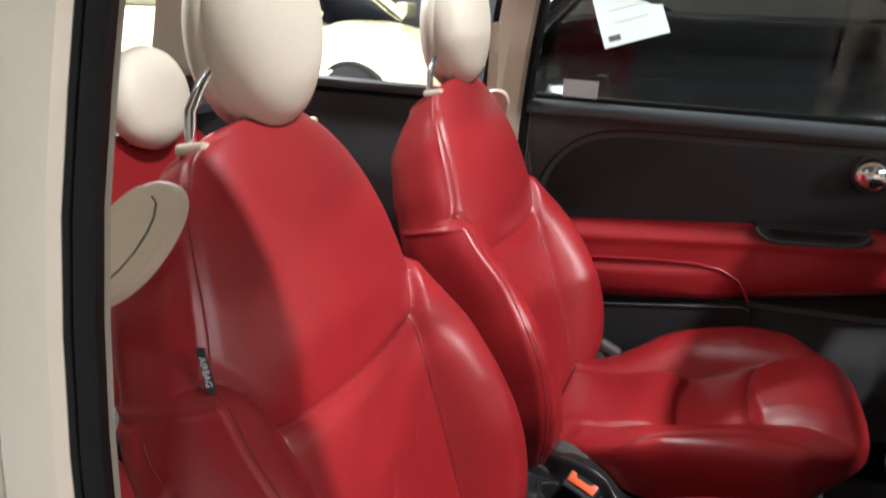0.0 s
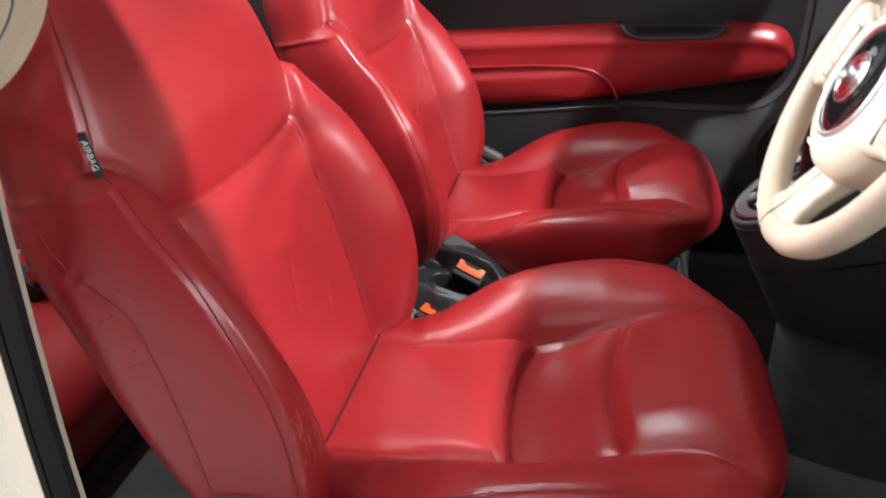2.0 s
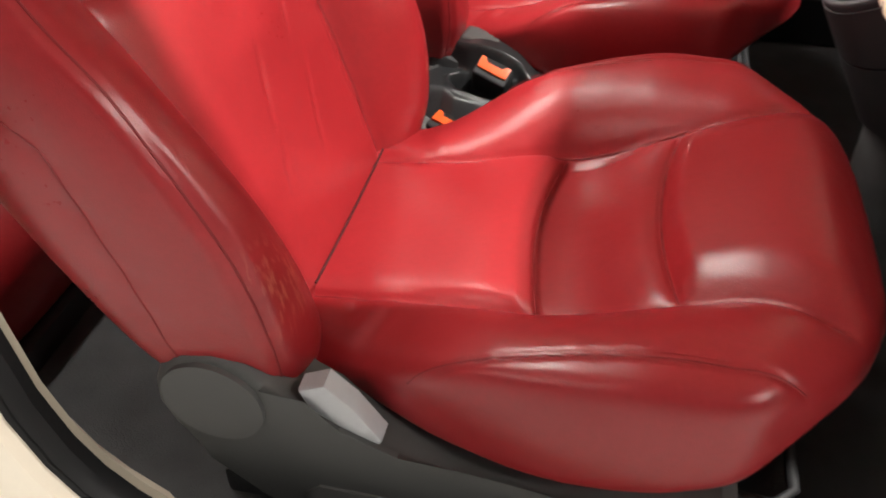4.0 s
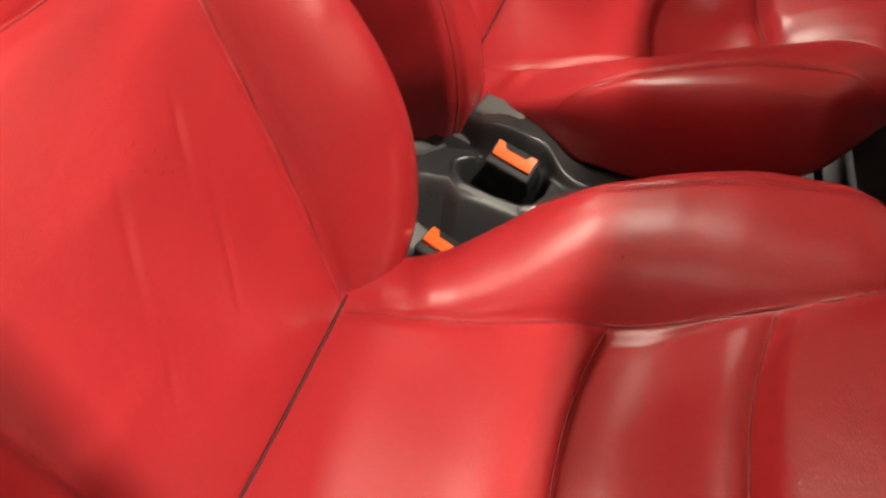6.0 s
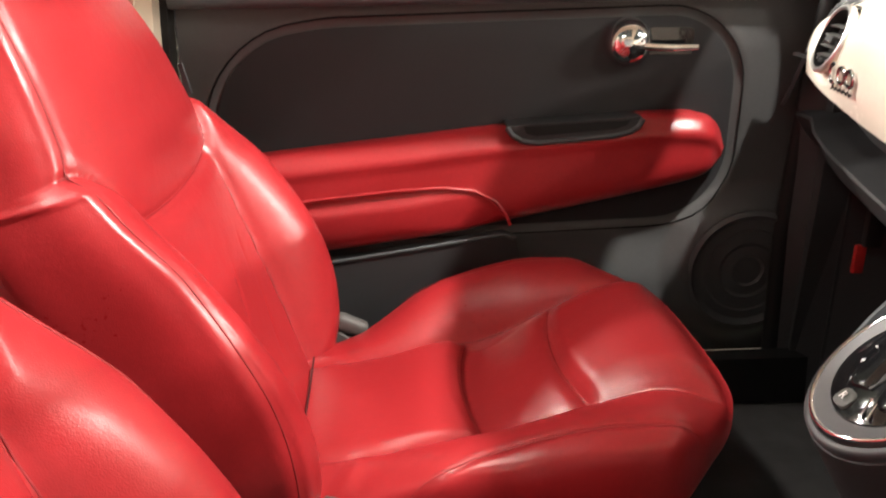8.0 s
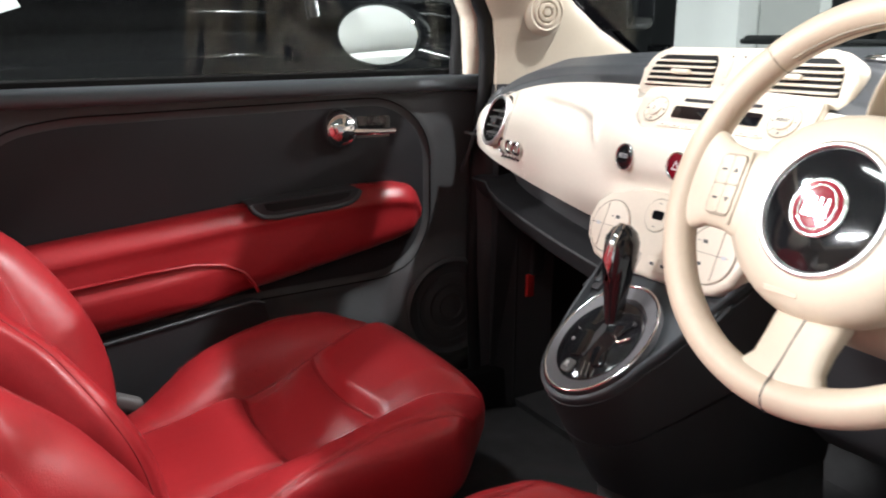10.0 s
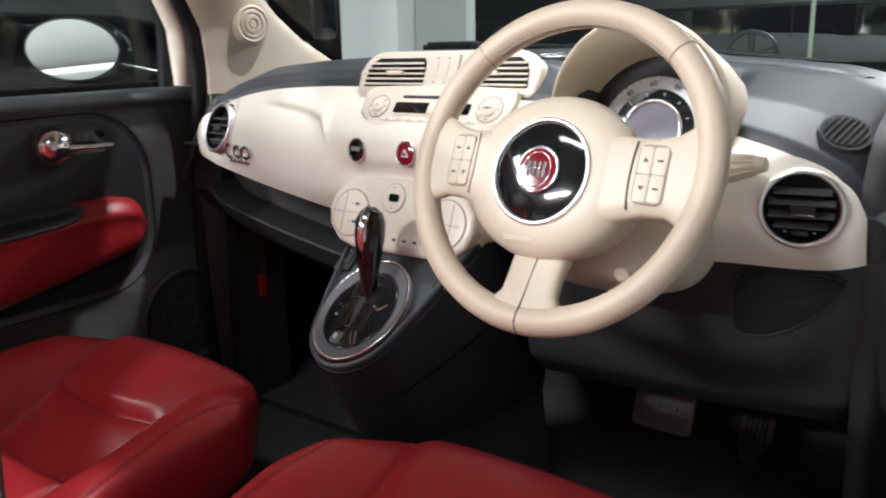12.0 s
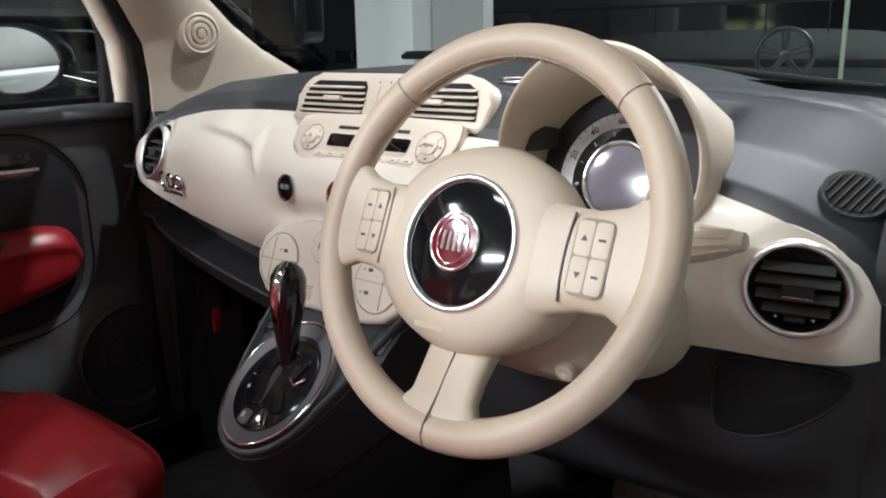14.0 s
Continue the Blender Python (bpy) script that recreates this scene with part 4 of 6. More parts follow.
for s, r in ((-1, 0.019), (1, 0.021)):
    km = at(RM, s * 0.104, 0.0015, 0.0)
    ring("dial_edge", km, r, 0.0007, TAN, radio, z=0.0006)
    lathe("dial_pad", [(r * 0.97, 0.0), (r * 0.95, 0.0012), (0.0, 0.0014)], km, PALE_P, radio, n=36)
    lathe("knob", [(r * 0.56, 0.001), (r * 0.55, 0.004), (r * 0.45, 0.0052), (0.0, 0.0052)], km, PALE_P, radio, n=32)
    for a in (45, 135, 225, 315):
        c, q = math.cos(radians(a)), math.sin(radians(a))
        rbox("key_gap", at(km, c * r * 0.77, q * r * 0.77, 0.0014) @ pose(0, 0, 0, 0, 0, a), (r * 0.36, 0.0006, 0.0008), TAN, radio, bevel=0)
    for a in (0, 180, 270):
        prism("key_arrow", [(0.0018, 0), (-0.0012, 0.0018), (-0.0012, -0.0018)], at(km, math.cos(radians(a)) * r * 0.77, math.sin(radians(a)) * r * 0.77, 0.0014) @ pose(0, 0, 0, 0, 0, a), 0.0005, TRIM_G, radio)
text("dial_writing", "MENU", at(RM, 0.104, 0.0015, 0.0053), 0.0065, TRIM_G, radio)
ring("power_mark", at(RM, -0.104, 0.0015), 0.0022, 0.0004, TRIM_G, radio, z=0.0053, n=20)
for k in range(8):
    rbox("preset_key", at(RM, -0.077 + 0.022 * k, -0.0205, 0.0004), (0.019, 0.0055, 0.0022), PALE_P, radio, bevel=0.0008)
    rbox("key_mark", at(RM, -0.077 + 0.022 * k, -0.0205, 0.0016), (0.006, 0.001, 0.0004), TRIM_G, radio, bevel=0)

# push buttons and chrome badge
for y, z, mat, nm, lab in ((0.113, 0.921, GLOSSB, "eco_button", "black round button with chrome ring"), (0.012, 0.921, REDGLOSS, "hazard_button", "red round hazard button with chrome ring")):
    m = on_fascia(y, z, 0.001)
    bt = lathe(nm, [(0.0165, -0.002), (0.0165, 0.001), (0.014, 0.0025), (0.0, 0.0032)], m, mat, dash, lab, n=36)
    ring("button_ring", m, 0.017, 0.0017, CHROME, bt, z=0.001)
    if nm == "eco_button":
        text("button_writing", "ECO", at(m, 0, 0.001, 0.0032), 0.0085, WHITEP, bt)
    else:
        prism("warning_triangle", [(0, 0.007), (-0.007, -0.005), (0.007, -0.005)], at(m, 0, 0, 0.003), 0.0006, WHITEP, bt)
        prism("triangle_middle", [(0, 0.004), (-0.0045, -0.0035), (0.0045, -0.0035)], at(m, 0, 0, 0.0035), 0.0004, REDGLOSS, bt)
bm_ = on_fascia(0.440, 0.897, 0.003)
# two lines of looped script drawn as plain shapes
badge = tube("badge", [bm_ @ Vector((-0.028 + 0.0118 * math.cos(a), -0.001 + 0.0118 * math.sin(a), 0)) for a in np.linspace(0.9, 5.4, 20)], 0.0033, CHROME, dash, "chrome looped badge")
for cx in (0.000, 0.028):
    ring("badge_loop", at(bm_, cx, -0.001), 0.0118, 0.0033, CHROME, badge, n=30, squash=(1.0, 0.85))
tube("badge_line", [bm_ @ Vector((0.0064 * k - 0.033, -0.020 + (0.003 if k % 2 else -0.002), 0)) for k in range(12)], 0.0019, CHROME, badge, n=8)

# climate pod
CM = facing((0.650, 0.020, 0.826), (-1, 0, 0.38))
pod_o = [(-0.142, 0.005), (-0.135, 0.030), (-0.115, 0.046), (-0.08, 0.053), (-0.055, 0.062), (0.055, 0.062), (0.08, 0.053), (0.115, 0.044), (0.138, 0.022), (0.142, -0.005), (0.132, -0.030), (0.11, -0.046), (0.08, -0.052), (-0.08, -0.052), (-0.11, -0.044), (-0.133, -0.022)]
pod = prism("climate_pod", pod_o[::-1], at(CM, 0, 0, -0.06), 0.06, PALE_P, dash, "cream climate control pod", bevel=0.010, seg=4)
for s in (-1, 1):
    km = at(CM, s * 0.092, 0.0, 0.0)
    ring("dial_edge", km, 0.037, 0.0008, TAN, pod, z=0.0002)
    lathe("dial_pad", [(0.036, -0.001), (0.0355, 0.0016), (0.03, 0.0024), (0.0, 0.003)], km, PALE_P, pod, n=44)
    rbox("key_gap", at(km, -s * 0.004, 0.0, 0.0028), (0.064, 0.0008, 0.001), TAN, pod, bevel=0)
    rbox("key_gap", at(km, s * 0.012, 0.0, 0.0028), (0.0008, 0.062, 0.001), TAN, pod, bevel=0)
    for q, (kx, ky) in enumerate(((-0.012, 0.014), (-0.012, -0.014), (0.022, 0.0))):
        rbox("key_mark", at(km, s * kx, ky, 0.0031), (0.007, 0.0045, 0.0005), TRIM_G if q < 2 else LIGHT_G, pod, bevel=0)
        lathe("key_dot", [(0.0012, 0), (0.0011, 0.0005), (0, 0.0005)], at(km, s * kx - 0.010, ky, 0.003), TRIM_G, pod, n=10)
lathe("fan_dial", [(0.022, -0.001), (0.0215, 0.0015), (0.0, 0.002)], at(CM, -0.012, 0.030, 0), PALE_P, pod, n=36)
ring("fan_edge", at(CM, -0.012, 0.030), 0.0225, 0.0006, TAN, pod)
prism("temperature_display", rounded(0.020, 0.012, 0.004), at(CM, -0.010, 0.030, 0.0018), 0.001, DARKGLASS, pod, "small dark display")
for ky in (0.045, 0.015):
    prism("key_arrow", [(0, 0.002 if ky > 0.03 else -0.002), (-0.0022, 0), (0.0022, 0)][:: 1 if ky > 0.03 else -1], at(CM, -0.012, ky, 0.002), 0.0005, TRIM_G, pod)
for kx in (-0.058, 0.0, 0.022, 0.044):
    rbox("wide_key", at(CM, kx * 0.9 + 0.006, -0.032, 0.0), (0.019, 0.018, 0.003), PALE_P, pod, bevel=0.001)
    rbox("key_mark", at(CM, kx * 0.9 + 0.006, -0.032, 0.0016), (0.007, 0.004, 0.0004), TRIM_G, pod, bevel=0)
for i in range(5):
    for k in range(6):
        lathe("sensor_hole", [(0.0009, 0), (0.0, 0.0004)], at(CM, -0.030 + 0.0028 * i + 0.0014 * (k % 2), -0.040 + 0.0032 * k, 0.0002), BLACK_P, pod, n=8)

# instrument hood: a slanting sleeve with its dial
IM = facing((0.738, -0.333, 0.974), (-1, 0, 0.30))
hood = thing("instrument_hood", "cream instrument hood with round speedometer", "instrument panel")
na = 72
rings_h = []
for z_, ro, yo in ((-0.16, 0.102, -0.006), (-0.10, 0.108, -0.002), (-0.02, 0.112, 0.002), (0.030, 0.111, 0.004), (0.040, 0.111, 0.005), (0.044, 0.107, 0.005), (0.042, 0.1045, 0.004), (0.0, 0.100, 0.0), (-0.055, 0.095, -0.002)):
    rr = []
    for k in range(na):
        a = 2 * math.pi * k / na
        zz = z_ + (0.032 * math.sin(a) if z_ > 0.01 else 0.0)
        rr.append(IM @ Vector((1.07 * ro * math.cos(a), yo + ro * math.sin(a), zz)))
    rings_h.append(rr)
loft("hood_sleeve", rings_h, CREAM_P, hood, "cream plastic sleeve", caps=False, sharp=60)
DM = at(IM, -0.004, -0.006, 0.0)
lathe("dial_face", [(0.112, -0.034), (0.109, -0.033), (0.0, -0.033)], DM, BLACK_P, hood, "black dial face", n=60)
lathe("scale_band", [(0.073, -0.033), (0.073, -0.0285), (0.057, -0.0285), (0.057, -0.033)], DM, LIGHT_G, hood, "silver speed scale", n=60)
lathe("rev_band", [(0.057, -0.032), (0.0565, -0.0275), (0.042, -0.026), (0.040, -0.028)], DM, GLOSSB, hood, "black rev scale", n=60)
ring("screen_ring", DM, 0.040, 0.0030, CHROME, hood, z=-0.025)
lathe("screen", [(0.040, -0.028), (0.039, -0.026), (0.0, -0.025)], DM, GREYSCREEN, hood, "grey round display", n=48)
for k, num in enumerate(("0", "20", "40", "60", "80", "100", "120", "140")):
    a = radians(190 - k * 31)
    text("scale_number", num, at(DM, 0.0635 * math.cos(a), 0.0635 * math.sin(a), -0.0282) @ pose(0, 0, 0, 0, 0, math.degrees(a) - 90), 0.0105, BLACK_P, hood)
for k in range(29):
    a = radians(190 - k * 7.75)
    rbox("scale_tick", at(DM, 0.0707 * math.cos(a), 0.0707 * math.sin(a), -0.0283) @ pose(0, 0, 0, 0, 0, math.degrees(a)), (0.003 if k % 4 else 0.0045, 0.0007, 0.0004), BLACK_P, hood, bevel=0)
for k in range(8):
    a = radians(190 - k * 28)
    text("rev_number", str(k), at(DM, 0.0495 * math.cos(a), 0.0495 * math.sin(a), -0.0262) @ pose(0, 0, 0, 0, 0, math.degrees(a) - 90), 0.006, LIGHT_G, hood)
rbox("speed_needle", at(DM, -0.060, -0.021, -0.0265) @ pose(0, 0, 0, 0, 0, 19), (0.024, 0.0024, 0.001), REDP, hood, "red needle", bevel=0.0004, seg=1)
# oval speaker light on the dash top
tl = thing("dash_sensor", "small chrome-rimmed oval sensor on the dash top", "sensor")
tm = facing((0.85, -0.135, 1.054), (-0.12, 0, 1), (1, 0, 0))
prism("sensor_body", ellipse(0.028, 0.017, 32), at(tm, 0, 0, -0.004), 0.008, BLACK_P, tl, bevel=0.002)
ring("sensor_rim", tm, 0.026, 0.0024, CHROME, tl, z=0.004, squash=(1, 0.6))

# ---- steering wheel ----
WC, TILT_W, WR = Vector((0.531, -0.321, 0.944)), 22.5, 0.1745
WM = facing(WC, (-math.cos(radians(TILT_W)), 0, math.sin(radians(TILT_W))))
WH = WM @ Matrix.Translation((-0.006, -0.013, 0.021))
wheel = thing("steering_wheel", "cream leather three-spoke steering wheel with black hub", "steering wheel")
ring("rim", WM, WR, 0.0165, CREAM_L, wheel, "cream leather rim", n=120, z=0.0)
for a in (46, 134):
    q = radians(a)
    e = Vector((math.cos(q), math.sin(q), 0))
    t = Vector((-math.sin(q), math.cos(q), 0))
    fm = Matrix.Translation(WM @ (e * WR)) @ facing((0, 0, 0), WM.to_3x3() @ t)
    ring("rim_seam", fm, 0.0165, 0.0006, TAN, wheel, n=30)
stitch = []
for k in range(54):
    q = radians(52 + k * 76 / 53)
    for dz in (0.010, 0.004):
        p = Vector(((WR - 0.0159) * math.cos(q), (WR - 0.0159) * math.sin(q), dz - 0.003))
        stitch.append((p, q))
sv, sf = [], []
for p, q in stitch:
    m = WM @ Matrix.Translation(p) @ pose(0, 0, 0, 0, 0, math.degrees(q) + (20 if p.z > 0.01 else -20))
    b0 = len(sv)
    for x, y, z in ((-0.001, -0.0022, -0.0004), (0.001, -0.0022, -0.0004), (0.001, 0.0022, -0.0004), (-0.001, 0.0022, -0.0004), (-0.0006, -0.0018, 0.0008), (0.0006, -0.0018, 0.0008), (0.0006, 0.0018, 0.0008), (-0.0006, 0.0018, 0.0008)):
        sv.append(m @ Vector((x, y, z)))
    for f in ((0, 1, 5, 4), (1, 2, 6, 5), (2, 3, 7, 6), (3, 0, 4, 7), (4, 5, 6, 7)):
        sf.append(tuple(b0 + i for i in f))
obj("rim_stitching", sv, sf, TAN, wheel, "beige rim stitching", smooth=False)
lathe("airbag_cover", [(0.0, -0.002), (0.03, -0.002), (0.06, -0.004), (0.075, -0.008), (0.086, -0.016), (0.091, -0.030), (0.090, -0.050), (0.080, -0.085)], WH, CREAM_P, wheel, "cream plastic airbag cover", n=72, squash=(1.17, 1.03), sharp=60)
lathe("hub_disc", [(0.0, 0.0015), (0.02, 0.0014), (0.045, 0.0), (0.0555, -0.003), (0.056, -0.006)], WH, GLOSSB, wheel, "gloss black hub disc", n=60)
ring("hub_ring", WH, 0.0578, 0.0032, BRIGHT, wheel, "chrome hub ring", n=80, z=-0.003)
em = at(WH, 0, 0, 0.0015)
emb = lathe("emblem", [(0.0245, -0.001), (0.0245, 0.0016), (0.023, 0.003), (0.0, 0.0042)], em, REDGLOSS, wheel, "round red emblem with chrome rim", n=48)
ring("emblem_rim", em, 0.0245, 0.0020, CHROME, emb, z=0.0016)
for k, w in enumerate((-0.0095, -0.0035, 0.003, 0.0095)):
    rbox("emblem_bar", at(em, w, 0, 0.0044), (0.0038, 0.0175, 0.0012), CHROME, emb, bevel=0.0005, seg=1)
ring("emblem_shield", em, 0.0185, 0.0009, CHROME, emb, z=0.0034, squash=(0.92, 1.05))


def spoke(name, stations, mat, label):
    """stations: local centre x, y, half width across, half thickness, z and the direction of the spoke in degrees."""
    rs = []
    for cx, cy, hw, ht, z, a in stations:
        d = Vector((-math.sin(radians(a)), math.cos(radians(a)), 0))
        rr = []
        for k in range(28):
            q = 2 * math.pi * k / 28
            u, v = math.copysign(abs(math.cos(q)) ** 0.55, math.cos(q)), math.copysign(abs(math.sin(q)) ** 0.7, math.sin(q))
            rr.append(WM @ (Vector((cx * WR / 0.1665, cy * WR / 0.1665, z)) + d * (hw * u) + Vector((0, 0, ht * v))))
        rs.append(rr)
    return loft(name, rs, mat, wheel, label, sharp=70)


for s in (-1, 1):
    sp = spoke("side_spoke", [(s * 0.066, -0.012, 0.050, 0.020, -0.004, 0), (s * 0.086, -0.010, 0.045, 0.017, -0.002, 0), (s * 0.108, -0.007, 0.041, 0.014, -0.002, 0), (s * 0.130, -0.004, 0.043, 0.012, -0.002, 0), (s * 0.147, -0.003, 0.053, 0.012, -0.001, 0), (s * 0.159, -0.002, 0.066, 0.010, 0.0, 0)], CREAM_P, "cream plastic side spoke")
    km = at(WM, s * 0.118, -0.006, 0.0118) @ pose(0, 0, 0, 0, s * 5, 0)
    prism("key_plate", rounded(0.032, 0.062, 0.008), at(km, 0, 0, -0.001), 0.0019, TAN, sp)
    for i, (kx, ky) in enumerate(((-0.0075, 0.0145), (0.0075, 0.0145), (-0.0075, -0.0145), (0.0075, -0.0145))):
        prism("key", rounded(0.0142, 0.0282, 0.003, 4), at(km, kx, ky, 0), 0.0014, CREAM_P, sp, bevel=0.0004)
        if (i % 2 == 0) == (s > 0):
            prism("key_arrow", [(0, 0.003), (-0.003, -0.002), (0.003, -0.002)] if ky > 0 else [(0, -0.003), (0.003, 0.002), (-0.003, 0.002)], at(km, kx, ky, 0.0013), 0.0004, TRIM_G, sp)
        else:
            rbox("key_mark", at(km, kx, ky, 0.0015), (0.006, 0.0022, 0.0004), TRIM_G, sp, bevel=0)
    tube("spoke_seam", [WM @ Vector((s * (0.0965 + 0.004 * (v / 0.05) ** 2), v - 0.008, 0.0142 - 0.9 * abs(v) ** 2.0)) for v in np.linspace(-0.036, 0.036, 20)], 0.0011, TRIM_G if s > 0 else TAN, wheel, "dark seam")
bs = spoke("lower_spoke", [(-0.002, -0.080, 0.034, 0.016, -0.028, 90), (-0.002, -0.100, 0.034, 0.015, -0.021, 90), (-0.001, -0.120, 0.033, 0.013, -0.012, 90), (0, -0.138, 0.034, 0.012, -0.006, 90), (0, -0.150, 0.043, 0.012, -0.002, 90), (0, -0.160, 0.060, 0.010, 0.0, 90)], CREAM_P, "cream plastic lower spoke")
tube("lower_seam", [WM @ Vector((0, y, z)) for y, z in ((-0.099, -0.0075), (-0.126, 0.0005), (-0.145, 0.0058), (-0.157, 0.0105), (-0.168, 0.0152), (-0.178, 0.0160), (-0.186, 0.0115), (-0.1915, 0.002))], 0.0009, TRIM_G, wheel, "dark seam")
rbox("cover_mark", at(WH, 0.070, 0.022, -0.0065), (0.009, 0.0022, 0.001), CREAM_P, wheel, bevel=0.0004, seg=1)
rbox("cover_writing", at(WH, -0.014, -0.076, -0.0078) @ pose(0, 0, 0, 14, 0, 0), (0.034, 0.005, 0.0012), CREAM_P, wheel, bevel=0.0004, seg=1)

# column shroud and stalks
column = thing("steering_column", "cream steering column shroud with stalks", "steering column")
sh = []
for z_, w, hu, hd in ((-0.058, 0.066, 0.052, 0.070), (-0.068, 0.090, 0.058, 0.084), (-0.085, 0.104, 0.062, 0.092), (-0.12, 0.113, 0.062, 0.096), (-0.17, 0.113, 0.060, 0.096), (-0.24, 0.11, 0.05, 0.085)):
    rr = []
    for k in range(40):
        q = 2 * math.pi * k / 40
        c, s_ = math.cos(q), math.sin(q)
        rr.append(WM @ Vector((0.004 + w * math.copysign(abs(c) ** 0.7, c), -0.018 + (hu if s_ > 0 else hd) * math.copysign(abs(s_) ** 0.75, s_), z_)))
    sh.append(rr)
loft("shroud", sh, CREAM_P, column, "cream plastic shroud", sharp=60)
lathe("lock_barrel", [(0.010, 0), (0.009, 0.006), (0.005, 0.007), (0.0, 0.005)], at(WM, 0.068, -0.098, -0.082) @ pose(0, 0, 0, 40, 0, 0), CREAM_P, column, n=24)
for s in (-1, 1):
    p0, p1 = Vector((s * 0.06, 0.018, -0.10)), Vector((s * 0.198, 0.038, -0.085))
    pts = [WM @ p0.lerp(p1, t) for t in np.linspace(0, 1, 12)]
    st = tube("stalk", pts, [0.009, 0.009, 0.010, 0.012, 0.0145, 0.0165, 0.0172, 0.0165, 0.015, 0.0125, 0.010, 0.0075], CREAM_P, column, "ribbed cream stalk", n=24)
    m0 = (WM.to_3x3() @ (p1 - p0)).normalized()
    for k in range(12):
        a = 2 * math.pi * k / 12
        sm = facing((0, 0, 0), m0).to_3x3()
        off = sm @ Vector((math.cos(a), math.sin(a), 0))
        rr_ = np.interp(np.linspace(0.45, 0.92, 7), np.linspace(0, 1, 12), [0.009, 0.009, 0.010, 0.012, 0.0145, 0.0165, 0.0172, 0.0165, 0.015, 0.0125, 0.010, 0.0075])
        tube("grip_rib", [WM @ p0.lerp(p1, t) + off * float(r) for t, r in zip(np.linspace(0.45, 0.92, 7), rr_)], 0.0014, CREAM_P, st, n=6)

# ---- gear console ----
console = thing("centre_console", "dark grey centre console with gear lever gate", "console")
COLLAR = material("mid_grey_satin_plastic", (0.10, 0.10, 0.105), 0.4, var=0.08)
GM = facing((0.550, 0.0, 0.712), (-0.62, 0, 0.78), (1, 0, 0.8))
# outline of the sloping top: round nose below, straight sides that spread upwards
half = [(0.080 * math.sin(q), -0.096 * math.cos(q)) for q in np.linspace(0, radians(82), 16)] + [(0.090, 0.02), (0.099, 0.06), (0.108, 0.10), (0.117, 0.14), (0.120, 0.20), (0.122, 0.30), (0.122, 0.42)]
rim_o = half + [(-x, y) for x, y in half[:0:-1]]
top_c = [GM @ Vector((x, y, 0.0)) for x, y in rim_o]


def console_ring(f):
    """The top's outline carried down its flanks: f from 0 at the rim to 1 at the foot."""
    return [(p.x + f * (0.085 - 0.20 * (p.x - 0.479)), p.y * (1 - 0.20 * f + 0.10 * math.sin(math.pi * f)), p.z + f * (0.505 - p.z)) for p in top_c]


def top_ring(k, lift):
    return [GM @ Vector((x * k, y * k, lift)) for x, y in rim_o]


loft("console_top", [top_ring(0.93, -0.012), top_ring(0.93, 0.0005), top_ring(0.975, 0.0005), top_ring(0.995, -0.0015), top_ring(1.0, -0.006), top_ring(0.99, -0.014)], GREY_P, console, "satin dark grey sloping console top", sharp=50)
loft("console_body", [[Vector(p) * 1.0 for p in console_ring(f)] for f in (0.06, 0.10, 0.2, 0.35, 0.44)], BLACK_P, console, "soft black upper console body", sharp=50)
loft("console_skirt", [[Vector(p) for p in console_ring(f)] for f in (0.455, 0.5, 0.7, 0.85, 0.97, 1.0)], BLACK_P, console, "soft black lower console body", sharp=50)
low = console_ring(1.0)
loft("console_foot", [[(x + dx, y * k, z) for x, y, _ in low] for z, dx, k in ((0.503, 0.012, 0.90), (0.47, 0.014, 0.92), (0.40, 0.016, 1.0), (0.275, 0.01, 1.1))], CARPET, console, "dark carpeted console foot", sharp=50)
for f, k0, k1 in ((0.62, 8, 17), (0.80, 3, 12)):
    tube("console_crease", [Vector(p) + Vector((0, -0.0005, 0)) for p in console_ring(f)[-k1:-k0]], 0.0022, SHINY_G, console, "soft moulded crease", n=8)
gate = lathe("gate_collar", [(0.083, -0.006), (0.083, 0.003), (0.079, 0.006), (0.064, 0.003), (0.060, -0.002)], GM @ Matrix.Scale(0.93, 4), COLLAR, console, "grey oval gate collar", n=64, squash=(0.92, 1.12))
ring("gate_chrome", GM, 0.0760, 0.0022, CHROME, gate, z=0.005, squash=(0.92, 1.12), n=72)
lathe("gate_plate", [(0.060, 0.001), (0.058, 0.005), (0.045, 0.0085), (0.025, 0.0105), (0.0, 0.011)], at(GM, 0, -0.004), GLOSSB, gate, "gloss black gate plate", n=56, squash=(0.95, 1.08))
for gx, gy, ga, gw, gl in ((-0.012, -0.020, 20, 0.026, 0.040), (0.020, 0.022, -15, 0.030, 0.034), (-0.022, 0.024, 10, 0.022, 0.030), (0.026, -0.026, 30, 0.02, 0.03)):
    prism("gate_guide", rounded(gw, gl, 0.006), at(GM, gx, gy, 0.004) @ pose(0, 0, 0, 0, 0, ga), 0.0085, GLOSSB, gate, bevel=0.003)
for k in (0, 1):
    rbox("chrome_bar", at(GM, 0.016 + 0.007 * k, -0.046 + 0.002 * k, 0.0085) @ pose(0, 0, 0, 0, 0, -62), (0.026, 0.0028, 0.002), CHROME, gate, bevel=0.0008)
prism("gear_tile", rounded(0.018, 0.018, 0.005), at(GM, -0.006, -0.054, 0.006), 0.004, TRIM_G, gate, "grey reverse-gear tile", bevel=0.001)
tube("chrome_edge", [at(GM, 0.026, 0.006, 0.0125).translation, at(GM, 0.036, 0.000, 0.0115).translation, at(GM, 0.046, 0.012, 0.0105).translation], 0.0018, CHROME, gate, n=8)
rbox("gate_slot", at(GM, 0.0, 0.0, 0.0105), (0.012, 0.07, 0.003), BLACK_P, gate, bevel=0.001)
